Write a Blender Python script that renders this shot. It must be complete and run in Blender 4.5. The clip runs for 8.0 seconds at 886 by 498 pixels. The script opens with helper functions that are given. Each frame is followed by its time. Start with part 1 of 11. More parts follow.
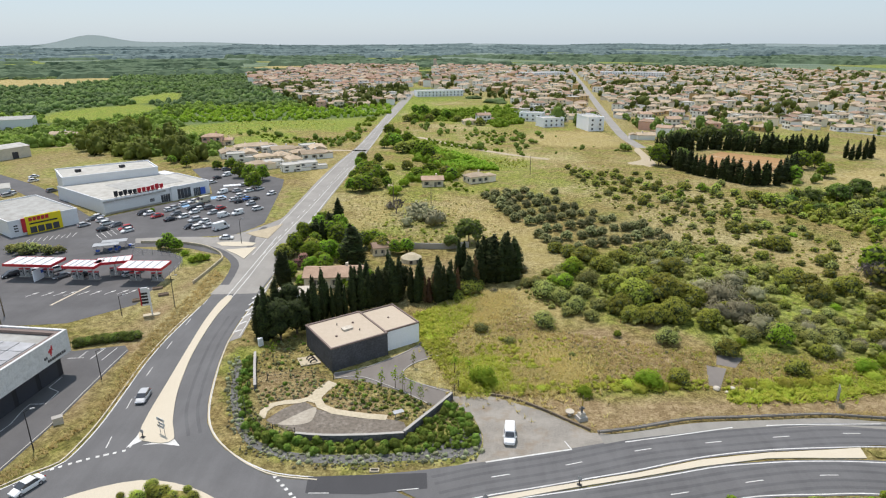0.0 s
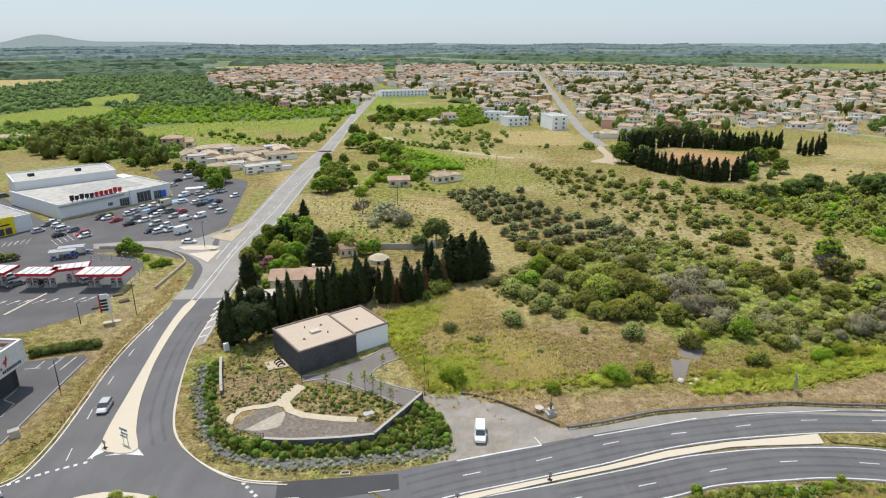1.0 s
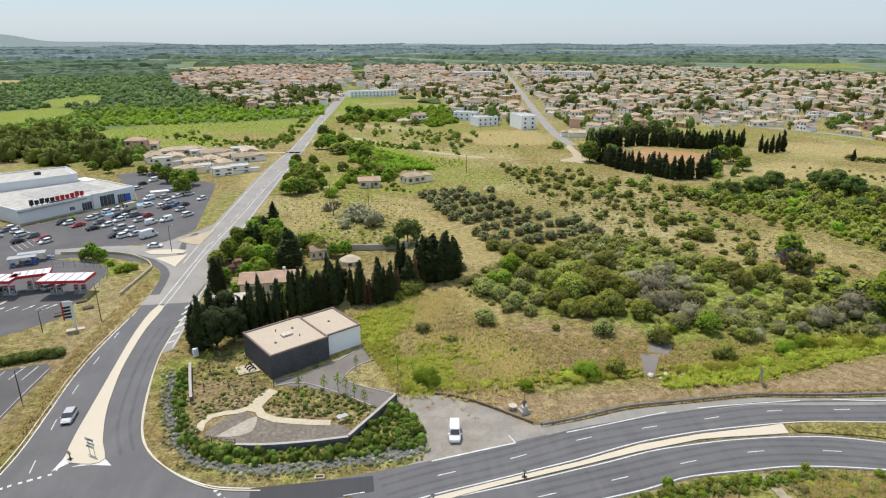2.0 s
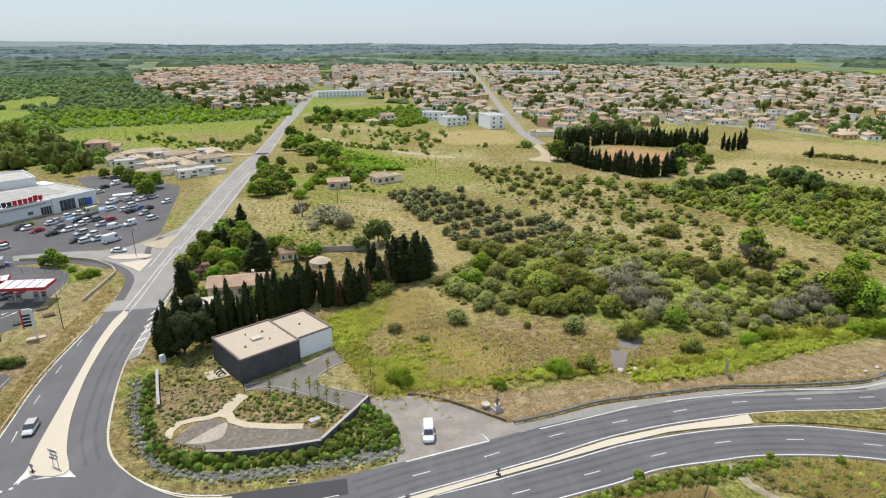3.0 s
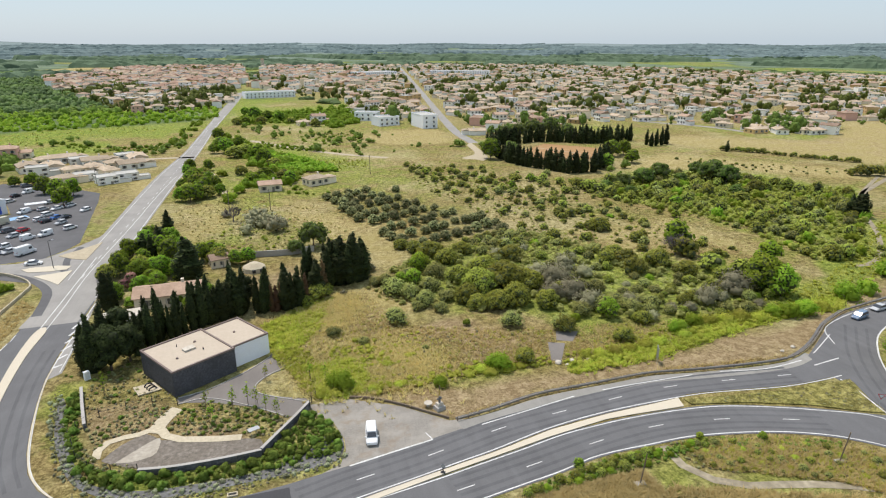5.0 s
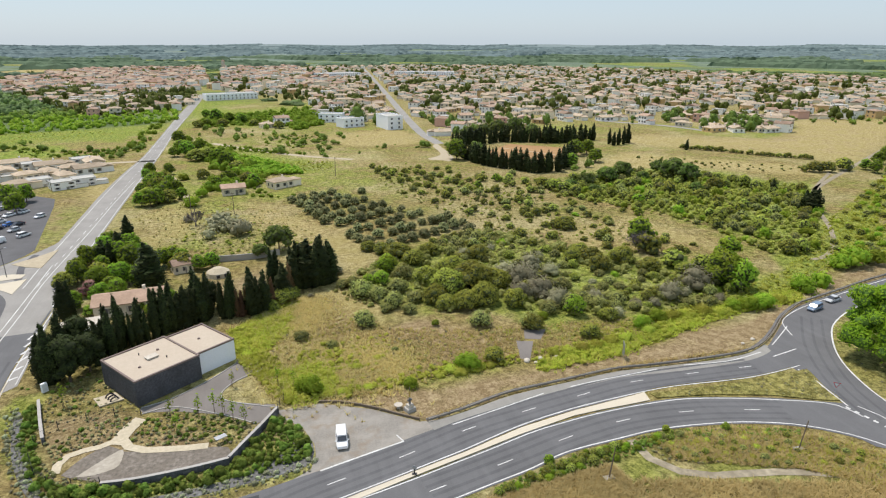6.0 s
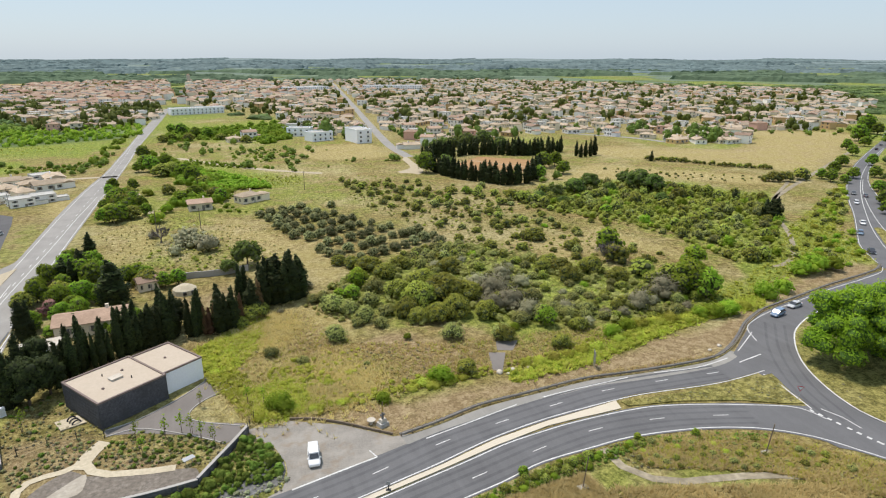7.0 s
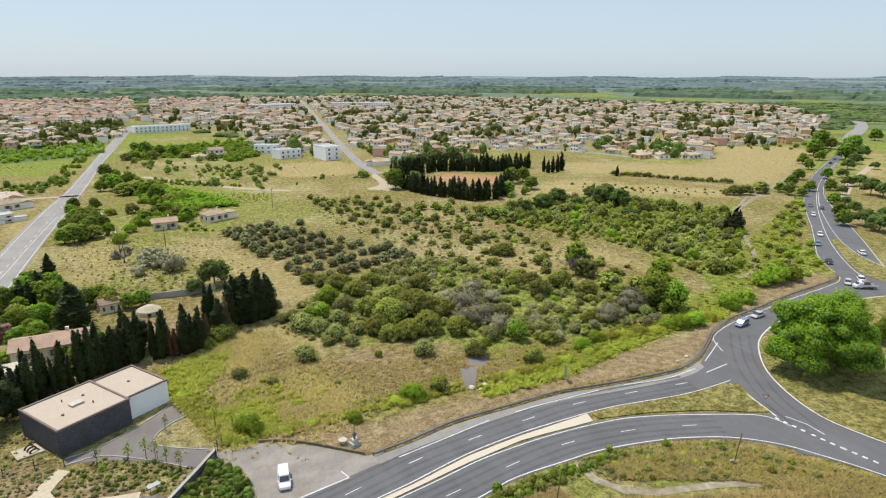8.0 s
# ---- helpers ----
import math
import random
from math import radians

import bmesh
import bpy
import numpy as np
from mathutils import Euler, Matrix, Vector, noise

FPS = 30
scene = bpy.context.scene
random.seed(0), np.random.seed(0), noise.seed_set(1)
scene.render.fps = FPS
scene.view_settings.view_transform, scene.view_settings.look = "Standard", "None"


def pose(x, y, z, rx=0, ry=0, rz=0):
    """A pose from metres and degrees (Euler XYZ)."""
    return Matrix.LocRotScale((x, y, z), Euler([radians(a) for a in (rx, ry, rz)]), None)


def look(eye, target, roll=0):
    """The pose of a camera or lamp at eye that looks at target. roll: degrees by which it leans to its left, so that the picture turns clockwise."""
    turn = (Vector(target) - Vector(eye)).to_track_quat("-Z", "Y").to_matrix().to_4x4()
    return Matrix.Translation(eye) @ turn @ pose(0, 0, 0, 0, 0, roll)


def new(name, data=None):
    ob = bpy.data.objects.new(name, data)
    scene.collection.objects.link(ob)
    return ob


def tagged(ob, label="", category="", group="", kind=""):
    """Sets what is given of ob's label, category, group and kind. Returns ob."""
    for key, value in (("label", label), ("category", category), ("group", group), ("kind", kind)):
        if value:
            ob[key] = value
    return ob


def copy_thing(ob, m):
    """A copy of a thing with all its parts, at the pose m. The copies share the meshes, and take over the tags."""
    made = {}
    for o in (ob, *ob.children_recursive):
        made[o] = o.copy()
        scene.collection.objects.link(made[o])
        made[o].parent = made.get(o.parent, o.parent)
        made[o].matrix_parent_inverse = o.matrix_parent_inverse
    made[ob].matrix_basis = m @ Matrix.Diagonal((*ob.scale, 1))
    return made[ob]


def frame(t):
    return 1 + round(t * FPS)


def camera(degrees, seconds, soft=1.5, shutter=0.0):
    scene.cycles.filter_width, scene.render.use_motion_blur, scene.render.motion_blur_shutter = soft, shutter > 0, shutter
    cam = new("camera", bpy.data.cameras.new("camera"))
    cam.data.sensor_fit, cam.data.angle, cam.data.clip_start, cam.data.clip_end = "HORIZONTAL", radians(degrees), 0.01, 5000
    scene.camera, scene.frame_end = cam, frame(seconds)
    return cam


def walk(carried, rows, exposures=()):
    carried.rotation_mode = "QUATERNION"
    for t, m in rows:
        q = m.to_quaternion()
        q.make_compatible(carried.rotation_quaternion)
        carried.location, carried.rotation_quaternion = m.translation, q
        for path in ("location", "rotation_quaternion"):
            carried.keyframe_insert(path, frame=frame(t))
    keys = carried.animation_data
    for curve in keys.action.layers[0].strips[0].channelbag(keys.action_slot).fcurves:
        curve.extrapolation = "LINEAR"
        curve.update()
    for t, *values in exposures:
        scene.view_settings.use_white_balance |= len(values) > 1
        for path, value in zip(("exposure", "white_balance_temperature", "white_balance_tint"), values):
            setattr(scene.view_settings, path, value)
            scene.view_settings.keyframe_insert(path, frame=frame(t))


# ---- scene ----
cam = camera(71.8, 8.0, soft=1.17)
# A drone hovering 60 m up, turning to the right and at last tilting up a little
EYE_HEIGHT = 60.0
PATH = [
    (0.0, 71.20, 0.10, 0.00), (0.5, 71.18, 0.09, -1.73), (1.0, 71.17, 0.09, -3.21), (1.5, 71.18, 0.08, -4.58),
    (3.0, 71.18, 0.03, -8.87), (3.5, 71.17, 0.03, -10.30), (4.0, 71.17, 0.02, -11.90), (4.5, 71.18, -0.01, -13.43),
    (6.0, 71.24, -0.03, -18.27), (6.5, 71.60, -0.04, -19.65), (7.0, 72.43, -0.05, -21.13), (7.5, 73.23, -0.07, -22.53),
    (8.0, 73.94, -0.10, -24.02),
]
walk(cam, [(t, pose(0, 0, EYE_HEIGHT, rx, ry, rz)) for t, rx, ry, rz in PATH])

# ---- light ----
SUN_FROM = Vector((-0.22, 0.36, 1.0)).normalized()
world = bpy.data.worlds.new("world")
scene.world = world
world.use_nodes = True
wn = world.node_tree.nodes
sky = wn.new("ShaderNodeTexSky")
sky.sky_type = "NISHITA"
sky.sun_disc = False
sky.sun_elevation = math.asin(SUN_FROM.z)
sky.sun_rotation = math.atan2(SUN_FROM.x, SUN_FROM.y)
sky.altitude = 50
sky.air_density = 1.0
sky.dust_density = 0.8
sky.ozone_density = 1.5
background = wn["Background"]
background.inputs["Strength"].default_value = 0.145
# summer haze: most of the sky is an even milky veil
veil = wn.new("ShaderNodeMix")
veil.data_type = "RGBA"
veil.inputs[0].default_value = 0.72
veil.inputs[7].default_value = (4.12, 4.98, 5.90, 1.0)
world.node_tree.links.new(sky.outputs["Color"], veil.inputs[6])
world.node_tree.links.new(veil.outputs[2], background.inputs["Color"])
sun = new("sun", bpy.data.lights.new("sun", "SUN"))
sun.data.energy = 4.1
sun.data.angle = radians(1.5)
sun.data.color = (1.0, 0.920, 0.860)
sun.matrix_world = look(SUN_FROM * 200, (0, 0, 0))
scene.view_settings.exposure = -0.07

# ---- materials ----


def nodes_of(name):
    m = bpy.data.materials.new(name)
    m.use_nodes = True
    return m, m.node_tree.nodes, m.node_tree.links, m.node_tree.nodes["Principled BSDF"]


def noise_fac(n, l, scale, detail=4.0, rough=0.55, low=0.35, high=0.65, coord=None):
    """A noise pattern stretched to run from 0 to 1."""
    tex = n.new("ShaderNodeTexNoise")
    tex.inputs["Scale"].default_value = scale
    tex.inputs["Detail"].default_value = detail
    tex.inputs["Roughness"].default_value = rough
    if coord is not None:
        l.new(coord, tex.inputs["Vector"])
    rng = n.new("ShaderNodeMapRange")
    rng.inputs["From Min"].default_value = low
    rng.inputs["From Max"].default_value = high
    l.new(tex.outputs["Fac"], rng.inputs["Value"])
    return rng.outputs["Result"]


def mix(n, l, fac, a, b, kind="MIX"):
    node = n.new("ShaderNodeMix")
    node.data_type = "RGBA"
    node.blend_type = kind
    for socket, value in ((node.inputs[0], fac), (node.inputs[6], a), (node.inputs[7], b)):
        if isinstance(value, (int, float)):
            socket.default_value = value
        elif isinstance(value, tuple):
            socket.default_value = (*value, 1.0) if len(value) == 3 else value
        else:
            l.new(value, socket)
    return node.outputs[2]


def math_node(n, l, op, a, b=0.5):
    node = n.new("ShaderNodeMath")
    node.operation = op
    for socket, value in ((node.inputs[0], a), (node.inputs[1], b)):
        if isinstance(value, (int, float)):
            socket.default_value = value
        else:
            l.new(value, socket)
    return node.outputs[0]


def bump(n, l, bsdf, height, strength=0.3, distance=0.05):
    b = n.new("ShaderNodeBump")
    b.inputs["Strength"].default_value = strength
    b.inputs["Distance"].default_value = distance
    l.new(height, b.inputs["Height"])
    l.new(b.outputs["Normal"], bsdf.inputs["Normal"])


def where(n):
    """World position, so that grain keeps its real size on every object."""
    return n.new("ShaderNodeNewGeometry").outputs["Position"]


def surface(name, colour, rough=0.7, vary=0.15, grain=3.0, stain=0.15, metal=0.0, relief=0.15, spread=0.0, spec=0.3):
    """A plain real surface: base colour, large stains and fine grain, a little relief; spread varies it from object to object."""
    m, n, l, bsdf = nodes_of(name)
    p = where(n)
    fine = noise_fac(n, l, grain, 5, 0.6, 0.3, 0.7, p)
    large = noise_fac(n, l, 0.35, 3, 0.6, 0.35, 0.7, p)
    dark = tuple(c * (1 - vary) for c in colour)
    lite = tuple(min(1.0, c * (1 + vary)) for c in colour)
    c = mix(n, l, fine, dark, lite)
    dirty = tuple(x * (1 - 1.6 * stain) * y for x, y in zip(colour, (1.0, 0.97, 0.92)))
    c = mix(n, l, math_node(n, l, "MULTIPLY", large, min(1.0, stain * 4)), c, dirty)
    if spread:
        info = n.new("ShaderNodeObjectInfo")
        hsv = n.new("ShaderNodeHueSaturation")
        ramp = n.new("ShaderNodeMapRange")
        ramp.inputs["To Min"].default_value = 1 - spread
        ramp.inputs["To Max"].default_value = 1 + spread
        l.new(info.outputs["Random"], ramp.inputs["Value"])
        l.new(ramp.outputs["Result"], hsv.inputs["Value"])
        l.new(c, hsv.inputs["Color"])
        c = hsv.outputs["Color"]
    l.new(c, bsdf.inputs["Base Color"])
    bsdf.inputs["Roughness"].default_value = rough
    bsdf.inputs["Metallic"].default_value = metal
    bsdf.inputs["Specular IOR Level"].default_value = spec
    if relief:
        bump(n, l, bsdf, fine, relief, 0.02)
    return m


def foliage(name, dark, lite, through_light=0.3, tip=None, stands=None):
    """Leaves: each leaf its own shade, some light shining through, drier or yellower leaves in patches."""
    m, n, l, bsdf = nodes_of(name)
    geo = n.new("ShaderNodeNewGeometry")
    info = n.new("ShaderNodeObjectInfo")
    spread = n.new("ShaderNodeMapRange")
    spread.inputs["To Min"].default_value = 0.22
    spread.inputs["To Max"].default_value = 0.72
    l.new(geo.outputs["Random Per Island"], spread.inputs["Value"])
    c = mix(n, l, spread.outputs["Result"], dark, lite)
    patch = noise_fac(n, l, 0.45, 3, 0.6, 0.4, 0.65, geo.outputs["Position"])
    c = mix(n, l, math_node(n, l, "MULTIPLY", patch, 0.5), c, tip or lite)
    stand = noise_fac(n, l, 0.07, 2, 0.5, 0.4, 0.6, geo.outputs["Position"])
    c = mix(n, l, math_node(n, l, "MULTIPLY", stand, 0.4), c, tuple(0.55 * x for x in lite))
    if stands:
        # whole stands of a lighter kind of tree
        kind = noise_fac(n, l, stands, 2, 0.6, 0.47, 0.56, geo.outputs["Position"])
        c = mix(n, l, math_node(n, l, "MULTIPLY", kind, 0.75), c, tip or lite)
    hsv = n.new("ShaderNodeHueSaturation")
    for sock, lo, hi in (("Hue", 0.478, 0.518), ("Value", 0.68, 1.38)):
        r = n.new("ShaderNodeMapRange")
        r.inputs["To Min"].default_value = lo
        r.inputs["To Max"].default_value = hi
        l.new(info.outputs["Random"], r.inputs["Value"])
        l.new(r.outputs["Result"], hsv.inputs[sock])
    l.new(c, hsv.inputs["Color"])
    l.new(hsv.outputs["Color"], bsdf.inputs["Base Color"])
    bsdf.inputs["Roughness"].default_value = 0.7
    bsdf.inputs["Specular IOR Level"].default_value = 0.15
    tr = n.new("ShaderNodeBsdfTranslucent")
    l.new(hsv.outputs["Color"], tr.inputs["Color"])
    ms = n.new("ShaderNodeMixShader")
    ms.inputs[0].default_value = through_light
    out = n["Material Output"]
    l.new(bsdf.outputs[0], ms.inputs[1])
    l.new(tr.outputs[0], ms.inputs[2])
    l.new(ms.outputs[0], out.inputs["Surface"])
    return m


def asphalt(name, colour, wear=0.35, patchy=0.3):
    m, n, l, bsdf = nodes_of(name)
    p = where(n)
    grit = noise_fac(n, l, 9.0, 4, 0.7, 0.3, 0.7, p)
    worn = noise_fac(n, l, 0.12, 4, 0.6, 0.38, 0.66, p)
    streak_map = n.new("ShaderNodeMapping")
    streak_map.inputs["Scale"].default_value = (0.5, 0.06, 1)
    l.new(p, streak_map.inputs["Vector"])
    streak = noise_fac(n, l, 1.0, 4, 0.6, 0.4, 0.7, streak_map.outputs["Vector"])
    c = mix(n, l, grit, tuple(x * 0.85 for x in colour), tuple(x * 1.15 for x in colour))
    c = mix(n, l, math_node(n, l, "MULTIPLY", worn, wear), c, tuple(x * 1.5 for x in colour))
    c = mix(n, l, math_node(n, l, "MULTIPLY", streak, patchy), c, tuple(x * 0.7 for x in colour))
    l.new(c, bsdf.inputs["Base Color"])
    bsdf.inputs["Roughness"].default_value = 0.85
    bsdf.inputs["Specular IOR Level"].default_value = 0.25
    bump(n, l, bsdf, grit, 0.25, 0.01)
    return m


def ground_material(painted_cover=True):
    """Dry meadow, lush grass, bare earth and straw, mixed by the painted cover of the land."""
    m, n, l, bsdf = nodes_of("land" if painted_cover else "dry verge grass")
    p = where(n)
    cover = n.new("ShaderNodeVertexColor")
    cover.layer_name = "cover"
    sep = n.new("ShaderNodeSeparateColor")
    l.new(cover.outputs["Color"], sep.inputs["Color"])
    tuft = noise_fac(n, l, 2.2, 5, 0.75, 0.36, 0.64, p)
    clump = noise_fac(n, l, 0.55, 6, 0.72, 0.40, 0.60, p)
    patch = noise_fac(n, l, 0.11, 6, 0.66, 0.42, 0.58, p)
    broad = noise_fac(n, l, 0.028, 5, 0.62, 0.40, 0.62, p)
    grain = math_node(n, l, "ADD", math_node(n, l, "MULTIPLY", clump, 0.6), math_node(n, l, "MULTIPLY", tuft, 0.4))

    def ramp(*stops):
        r = n.new("ShaderNodeValToRGB")
        el = r.color_ramp.elements
        while len(el) < len(stops):
            el.new(0.5)
        for e, (pos, col) in zip(el, stops):
            e.position, e.color = pos, (*col, 1.0)
        l.new(grain, r.inputs["Fac"])
        return r.outputs["Color"]

    dry = ramp((0.05, (0.125, 0.102, 0.036)), (0.4, (0.240, 0.198, 0.072)), (0.7, (0.330, 0.278, 0.105)), (1.0, (0.480, 0.412, 0.170)))
    brown = ramp((0.05, (0.120, 0.084, 0.034)), (0.45, (0.257, 0.179, 0.075)), (1.0, (0.457, 0.346, 0.151)))
    green = ramp((0.05, (0.063, 0.078, 0.014)), (0.45, (0.177, 0.190, 0.040)), (1.0, (0.377, 0.368, 0.096)))
    dry = mix(n, l, math_node(n, l, "MULTIPLY", patch, 0.75), dry, green)
    dry = mix(n, l, math_node(n, l, "MULTIPLY", broad, 0.7), dry, brown)
    sweep = noise_fac(n, l, 0.017, 6, 0.7, 0.47, 0.60, p)
    bleached = ramp((0.05, (0.255, 0.215, 0.098)), (0.4, (0.420, 0.360, 0.180)), (1.0, (0.620, 0.545, 0.310)))
    dry = mix(n, l, math_node(n, l, "MULTIPLY", sweep, 0.62), dry, bleached)
    lush = ramp((0.05, (0.066, 0.104, 0.014)), (0.45, (0.178, 0.255, 0.036)), (1.0, (0.370, 0.440, 0.078)))
    lush = mix(n, l, math_node(n, l, "MULTIPLY", patch, 0.5), lush, ramp((0.05, (0.114, 0.112, 0.025)), (0.5, (0.297, 0.268, 0.071)), (1.0, (0.480, 0.424, 0.130))))
    earth = ramp((0.05, (0.200, 0.140, 0.072)), (0.5, (0.355, 0.262, 0.145)), (1.0, (0.520, 0.410, 0.245)))
    earth = mix(n, l, math_node(n, l, "MULTIPLY", patch, 0.3), earth, (0.229, 0.167, 0.071))
    straw = ramp((0.05, (0.240, 0.185, 0.076)), (0.5, (0.435, 0.350, 0.160)), (1.0, (0.600, 0.505, 0.255)))
    straw = mix(n, l, math_node(n, l, "MULTIPLY", patch, 0.45), straw, (0.309, 0.262, 0.080))
    c = dry
    if not painted_cover:
        c = mix(n, l, math_node(n, l, "ADD", math_node(n, l, "MULTIPLY", broad, 0.4), 0.35), dry, lush)
        c = mix(n, l, 0.35, c, brown)
    for socket, colour in (("Red", lush), ("Green", earth), ("Blue", straw)) if painted_cover else ():
        edge = math_node(n, l, "ADD", sep.outputs[socket], math_node(n, l, "MULTIPLY", math_node(n, l, "SUBTRACT", patch, 0.5), 0.45))
        sharp = n.new("ShaderNodeMapRange")
        sharp.inputs["From Min"].default_value = 0.2
        sharp.inputs["From Max"].default_value = 0.8
        l.new(edge, sharp.inputs["Value"])
        gate = math_node(n, l, "MULTIPLY", sharp.outputs["Result"], math_node(n, l, "GREATER_THAN", sep.outputs[socket], 0.02))
        c = mix(n, l, gate, c, colour)
    # alpha from 1 to 0.5 turns open land to woodland floor, from 0.5 to 0 to a painted blue-green haze
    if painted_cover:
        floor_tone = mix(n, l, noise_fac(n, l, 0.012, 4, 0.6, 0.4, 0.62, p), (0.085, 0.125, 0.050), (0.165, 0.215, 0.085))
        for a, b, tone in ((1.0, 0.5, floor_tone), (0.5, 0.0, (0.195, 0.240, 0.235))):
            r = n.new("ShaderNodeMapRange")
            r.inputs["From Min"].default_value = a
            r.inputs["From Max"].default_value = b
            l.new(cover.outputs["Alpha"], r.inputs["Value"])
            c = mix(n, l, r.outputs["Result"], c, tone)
    l.new(c, bsdf.inputs["Base Color"])
    bsdf.inputs["Roughness"].default_value = 0.95
    bsdf.inputs["Specular IOR Level"].default_value = 0.1
    bump(n, l, bsdf, grain, 0.8, 0.3)
    return m


M_LAND = ground_material()
M_VERGE = ground_material(False)
M_ROAD = asphalt("road asphalt", (0.128, 0.127, 0.128))
M_ROAD_OLD = asphalt("old pale asphalt", (0.27, 0.257, 0.235), 0.4, 0.2)
M_ROAD_NEW = asphalt("fresh dark asphalt", (0.06, 0.06, 0.063), 0.2, 0.2)
M_YARD = asphalt("yard asphalt", (0.102, 0.100, 0.101), 0.55, 0.15)


def worn_gravel():
    m, n, l, bsdf = nodes_of("gravelled lay-by")
    p = where(n)
    grit = noise_fac(n, l, 3.5, 6, 0.75, 0.3, 0.7, p)
    worn = noise_fac(n, l, 0.22, 5, 0.65, 0.44, 0.60, p)
    muddy = noise_fac(n, l, 0.35, 4, 0.6, 0.52, 0.66, p)
    c = mix(n, l, grit, (0.185, 0.170, 0.146), (0.295, 0.272, 0.236))
    c = mix(n, l, math_node(n, l, "MULTIPLY", worn, 0.6), c, (0.345, 0.318, 0.275))
    c = mix(n, l, math_node(n, l, "MULTIPLY", muddy, 0.7), c, (0.235, 0.185, 0.130))
    l.new(c, bsdf.inputs["Base Color"])
    bsdf.inputs["Roughness"].default_value = 0.95
    bump(n, l, bsdf, grit, 0.4, 0.03)
    return m


M_GRAVEL = worn_gravel()
M_DRIVE = asphalt("driveway asphalt", (0.175, 0.158, 0.142), 0.4, 0.3)
M_TRACK = surface("pale dirt track", (0.44, 0.375, 0.265), 0.95, 0.2, 2.0, 0.1)
M_DUST = surface("grey-tan dust", (0.335, 0.290, 0.205), 0.95, 0.3, 1.2, 0.25)
M_BARE = surface("bare brown soil", (0.42, 0.27, 0.13), 0.95, 0.18, 1.2, 0.12)
M_PAINT = surface("worn white road paint", (0.64, 0.64, 0.62), 0.7, 0.25, 4.0, 0.18)
M_MEDIAN = surface("cream pebble concrete", (0.565, 0.505, 0.395), 0.9, 0.1, 6.0, 0.06)
M_CONCRETE = surface("grey concrete", (0.42, 0.40, 0.37), 0.9, 0.12, 5.0, 0.15)
M_CREAM_PATH = surface("cream stabilised path", (0.52, 0.455, 0.33), 0.95, 0.16, 2.0, 0.15)
M_WHITE = surface("white render", (0.88, 0.89, 0.92), 0.8, 0.05, 4.0, 0.05)
M_WHITE_SHEET = surface("white sheet metal", (0.70, 0.71, 0.72), 0.45, 0.04, 2.0, 0.05)
M_DARK_WALL = surface("anthracite slate cladding", (0.088, 0.088, 0.098), 0.75, 0.4, 2.6, 0.2, relief=0.6)
M_ROOF_BEIGE = surface("beige flat roofing", (0.49, 0.415, 0.325), 0.9, 0.06, 2.0, 0.08)
M_COPING = surface("brown metal coping", (0.20, 0.15, 0.13), 0.5, 0.1, 3.0, 0.1)
M_ROOF_GREY = surface("grey roof membrane", (0.40, 0.40, 0.38), 0.85, 0.1, 1.0, 0.2)
M_ROOF_PALE = surface("pale roof membrane", (0.49, 0.48, 0.44), 0.8, 0.08, 1.0, 0.2)
M_RED = surface("red fascia", (0.50, 0.03, 0.04), 0.4, 0.06, 3.0, 0.05)
M_YELLOW = surface("yellow panel", (0.78, 0.62, 0.02), 0.45, 0.05, 3.0, 0.05)
M_BLUE = surface("blue board", (0.05, 0.12, 0.50), 0.45, 0.05, 3.0, 0.05)
M_BLACK = surface("black painted metal", (0.03, 0.03, 0.033), 0.5, 0.2, 5.0, 0.1)
M_GALV = surface("galvanised steel", (0.42, 0.43, 0.44), 0.45, 0.1, 5.0, 0.1, metal=0.6)
M_WOOD = surface("weathered grey wood", (0.21, 0.165, 0.12), 0.85, 0.25, 7.0, 0.2)
M_RAIL = surface("silvered timber", (0.27, 0.25, 0.22), 0.85, 0.25, 7.0, 0.2)
M_BARK = surface("bark", (0.14, 0.105, 0.075), 0.95, 0.3, 8.0, 0.2, relief=0.5)
M_GLASS = surface("dark window glass", (0.055, 0.06, 0.07), 0.08, 0.1, 1.0, 0.0, relief=0.0, spec=0.6)
M_TYRE = surface("tyre rubber", (0.02, 0.02, 0.02), 0.8, 0.1, 8.0, 0.1)
M_STONE = surface("rough dark stone wall", (0.16, 0.155, 0.15), 0.9, 0.35, 3.0, 0.15, relief=0.6)
M_PALE_STONE = surface("pale limestone", (0.55, 0.50, 0.42), 0.9, 0.15, 3.0, 0.15, relief=0.5)
M_TILE_ROOF = surface("terracotta tiles", (0.385, 0.270, 0.195), 0.9, 0.22, 2.5, 0.2, relief=0.4, spread=0.25)
M_TILE_OLD = surface("weathered red-brown tiles", (0.33, 0.205, 0.145), 0.9, 0.25, 2.5, 0.2, relief=0.4)
M_TILE_PALE = surface("faded clay tiles", (0.465, 0.372, 0.268), 0.9, 0.24, 2.5, 0.2, relief=0.4, spread=0.22)
M_HOUSE_CREAM = surface("cream house render", (0.80, 0.71, 0.56), 0.9, 0.06, 3.0, 0.08, spread=0.18)
M_HOUSE_WHITE = surface("off-white house render", (0.88, 0.86, 0.82), 0.9, 0.05, 3.0, 0.08, spread=0.1)
M_HOUSE_OCHRE = surface("ochre house render", (0.62, 0.42, 0.20), 0.9, 0.06, 3.0, 0.08, spread=0.2)
M_HOUSE_PINK = surface("pink house render", (0.66, 0.40, 0.32), 0.9, 0.06, 3.0, 0.08, spread=0.15)
# crown cores: the shade between the leaves is put into their dark colour
M_INNER = surface("shade-dark crown core", (0.078, 0.092, 0.034), 0.95, 0.3, 4.0, 0.0, relief=0.0)
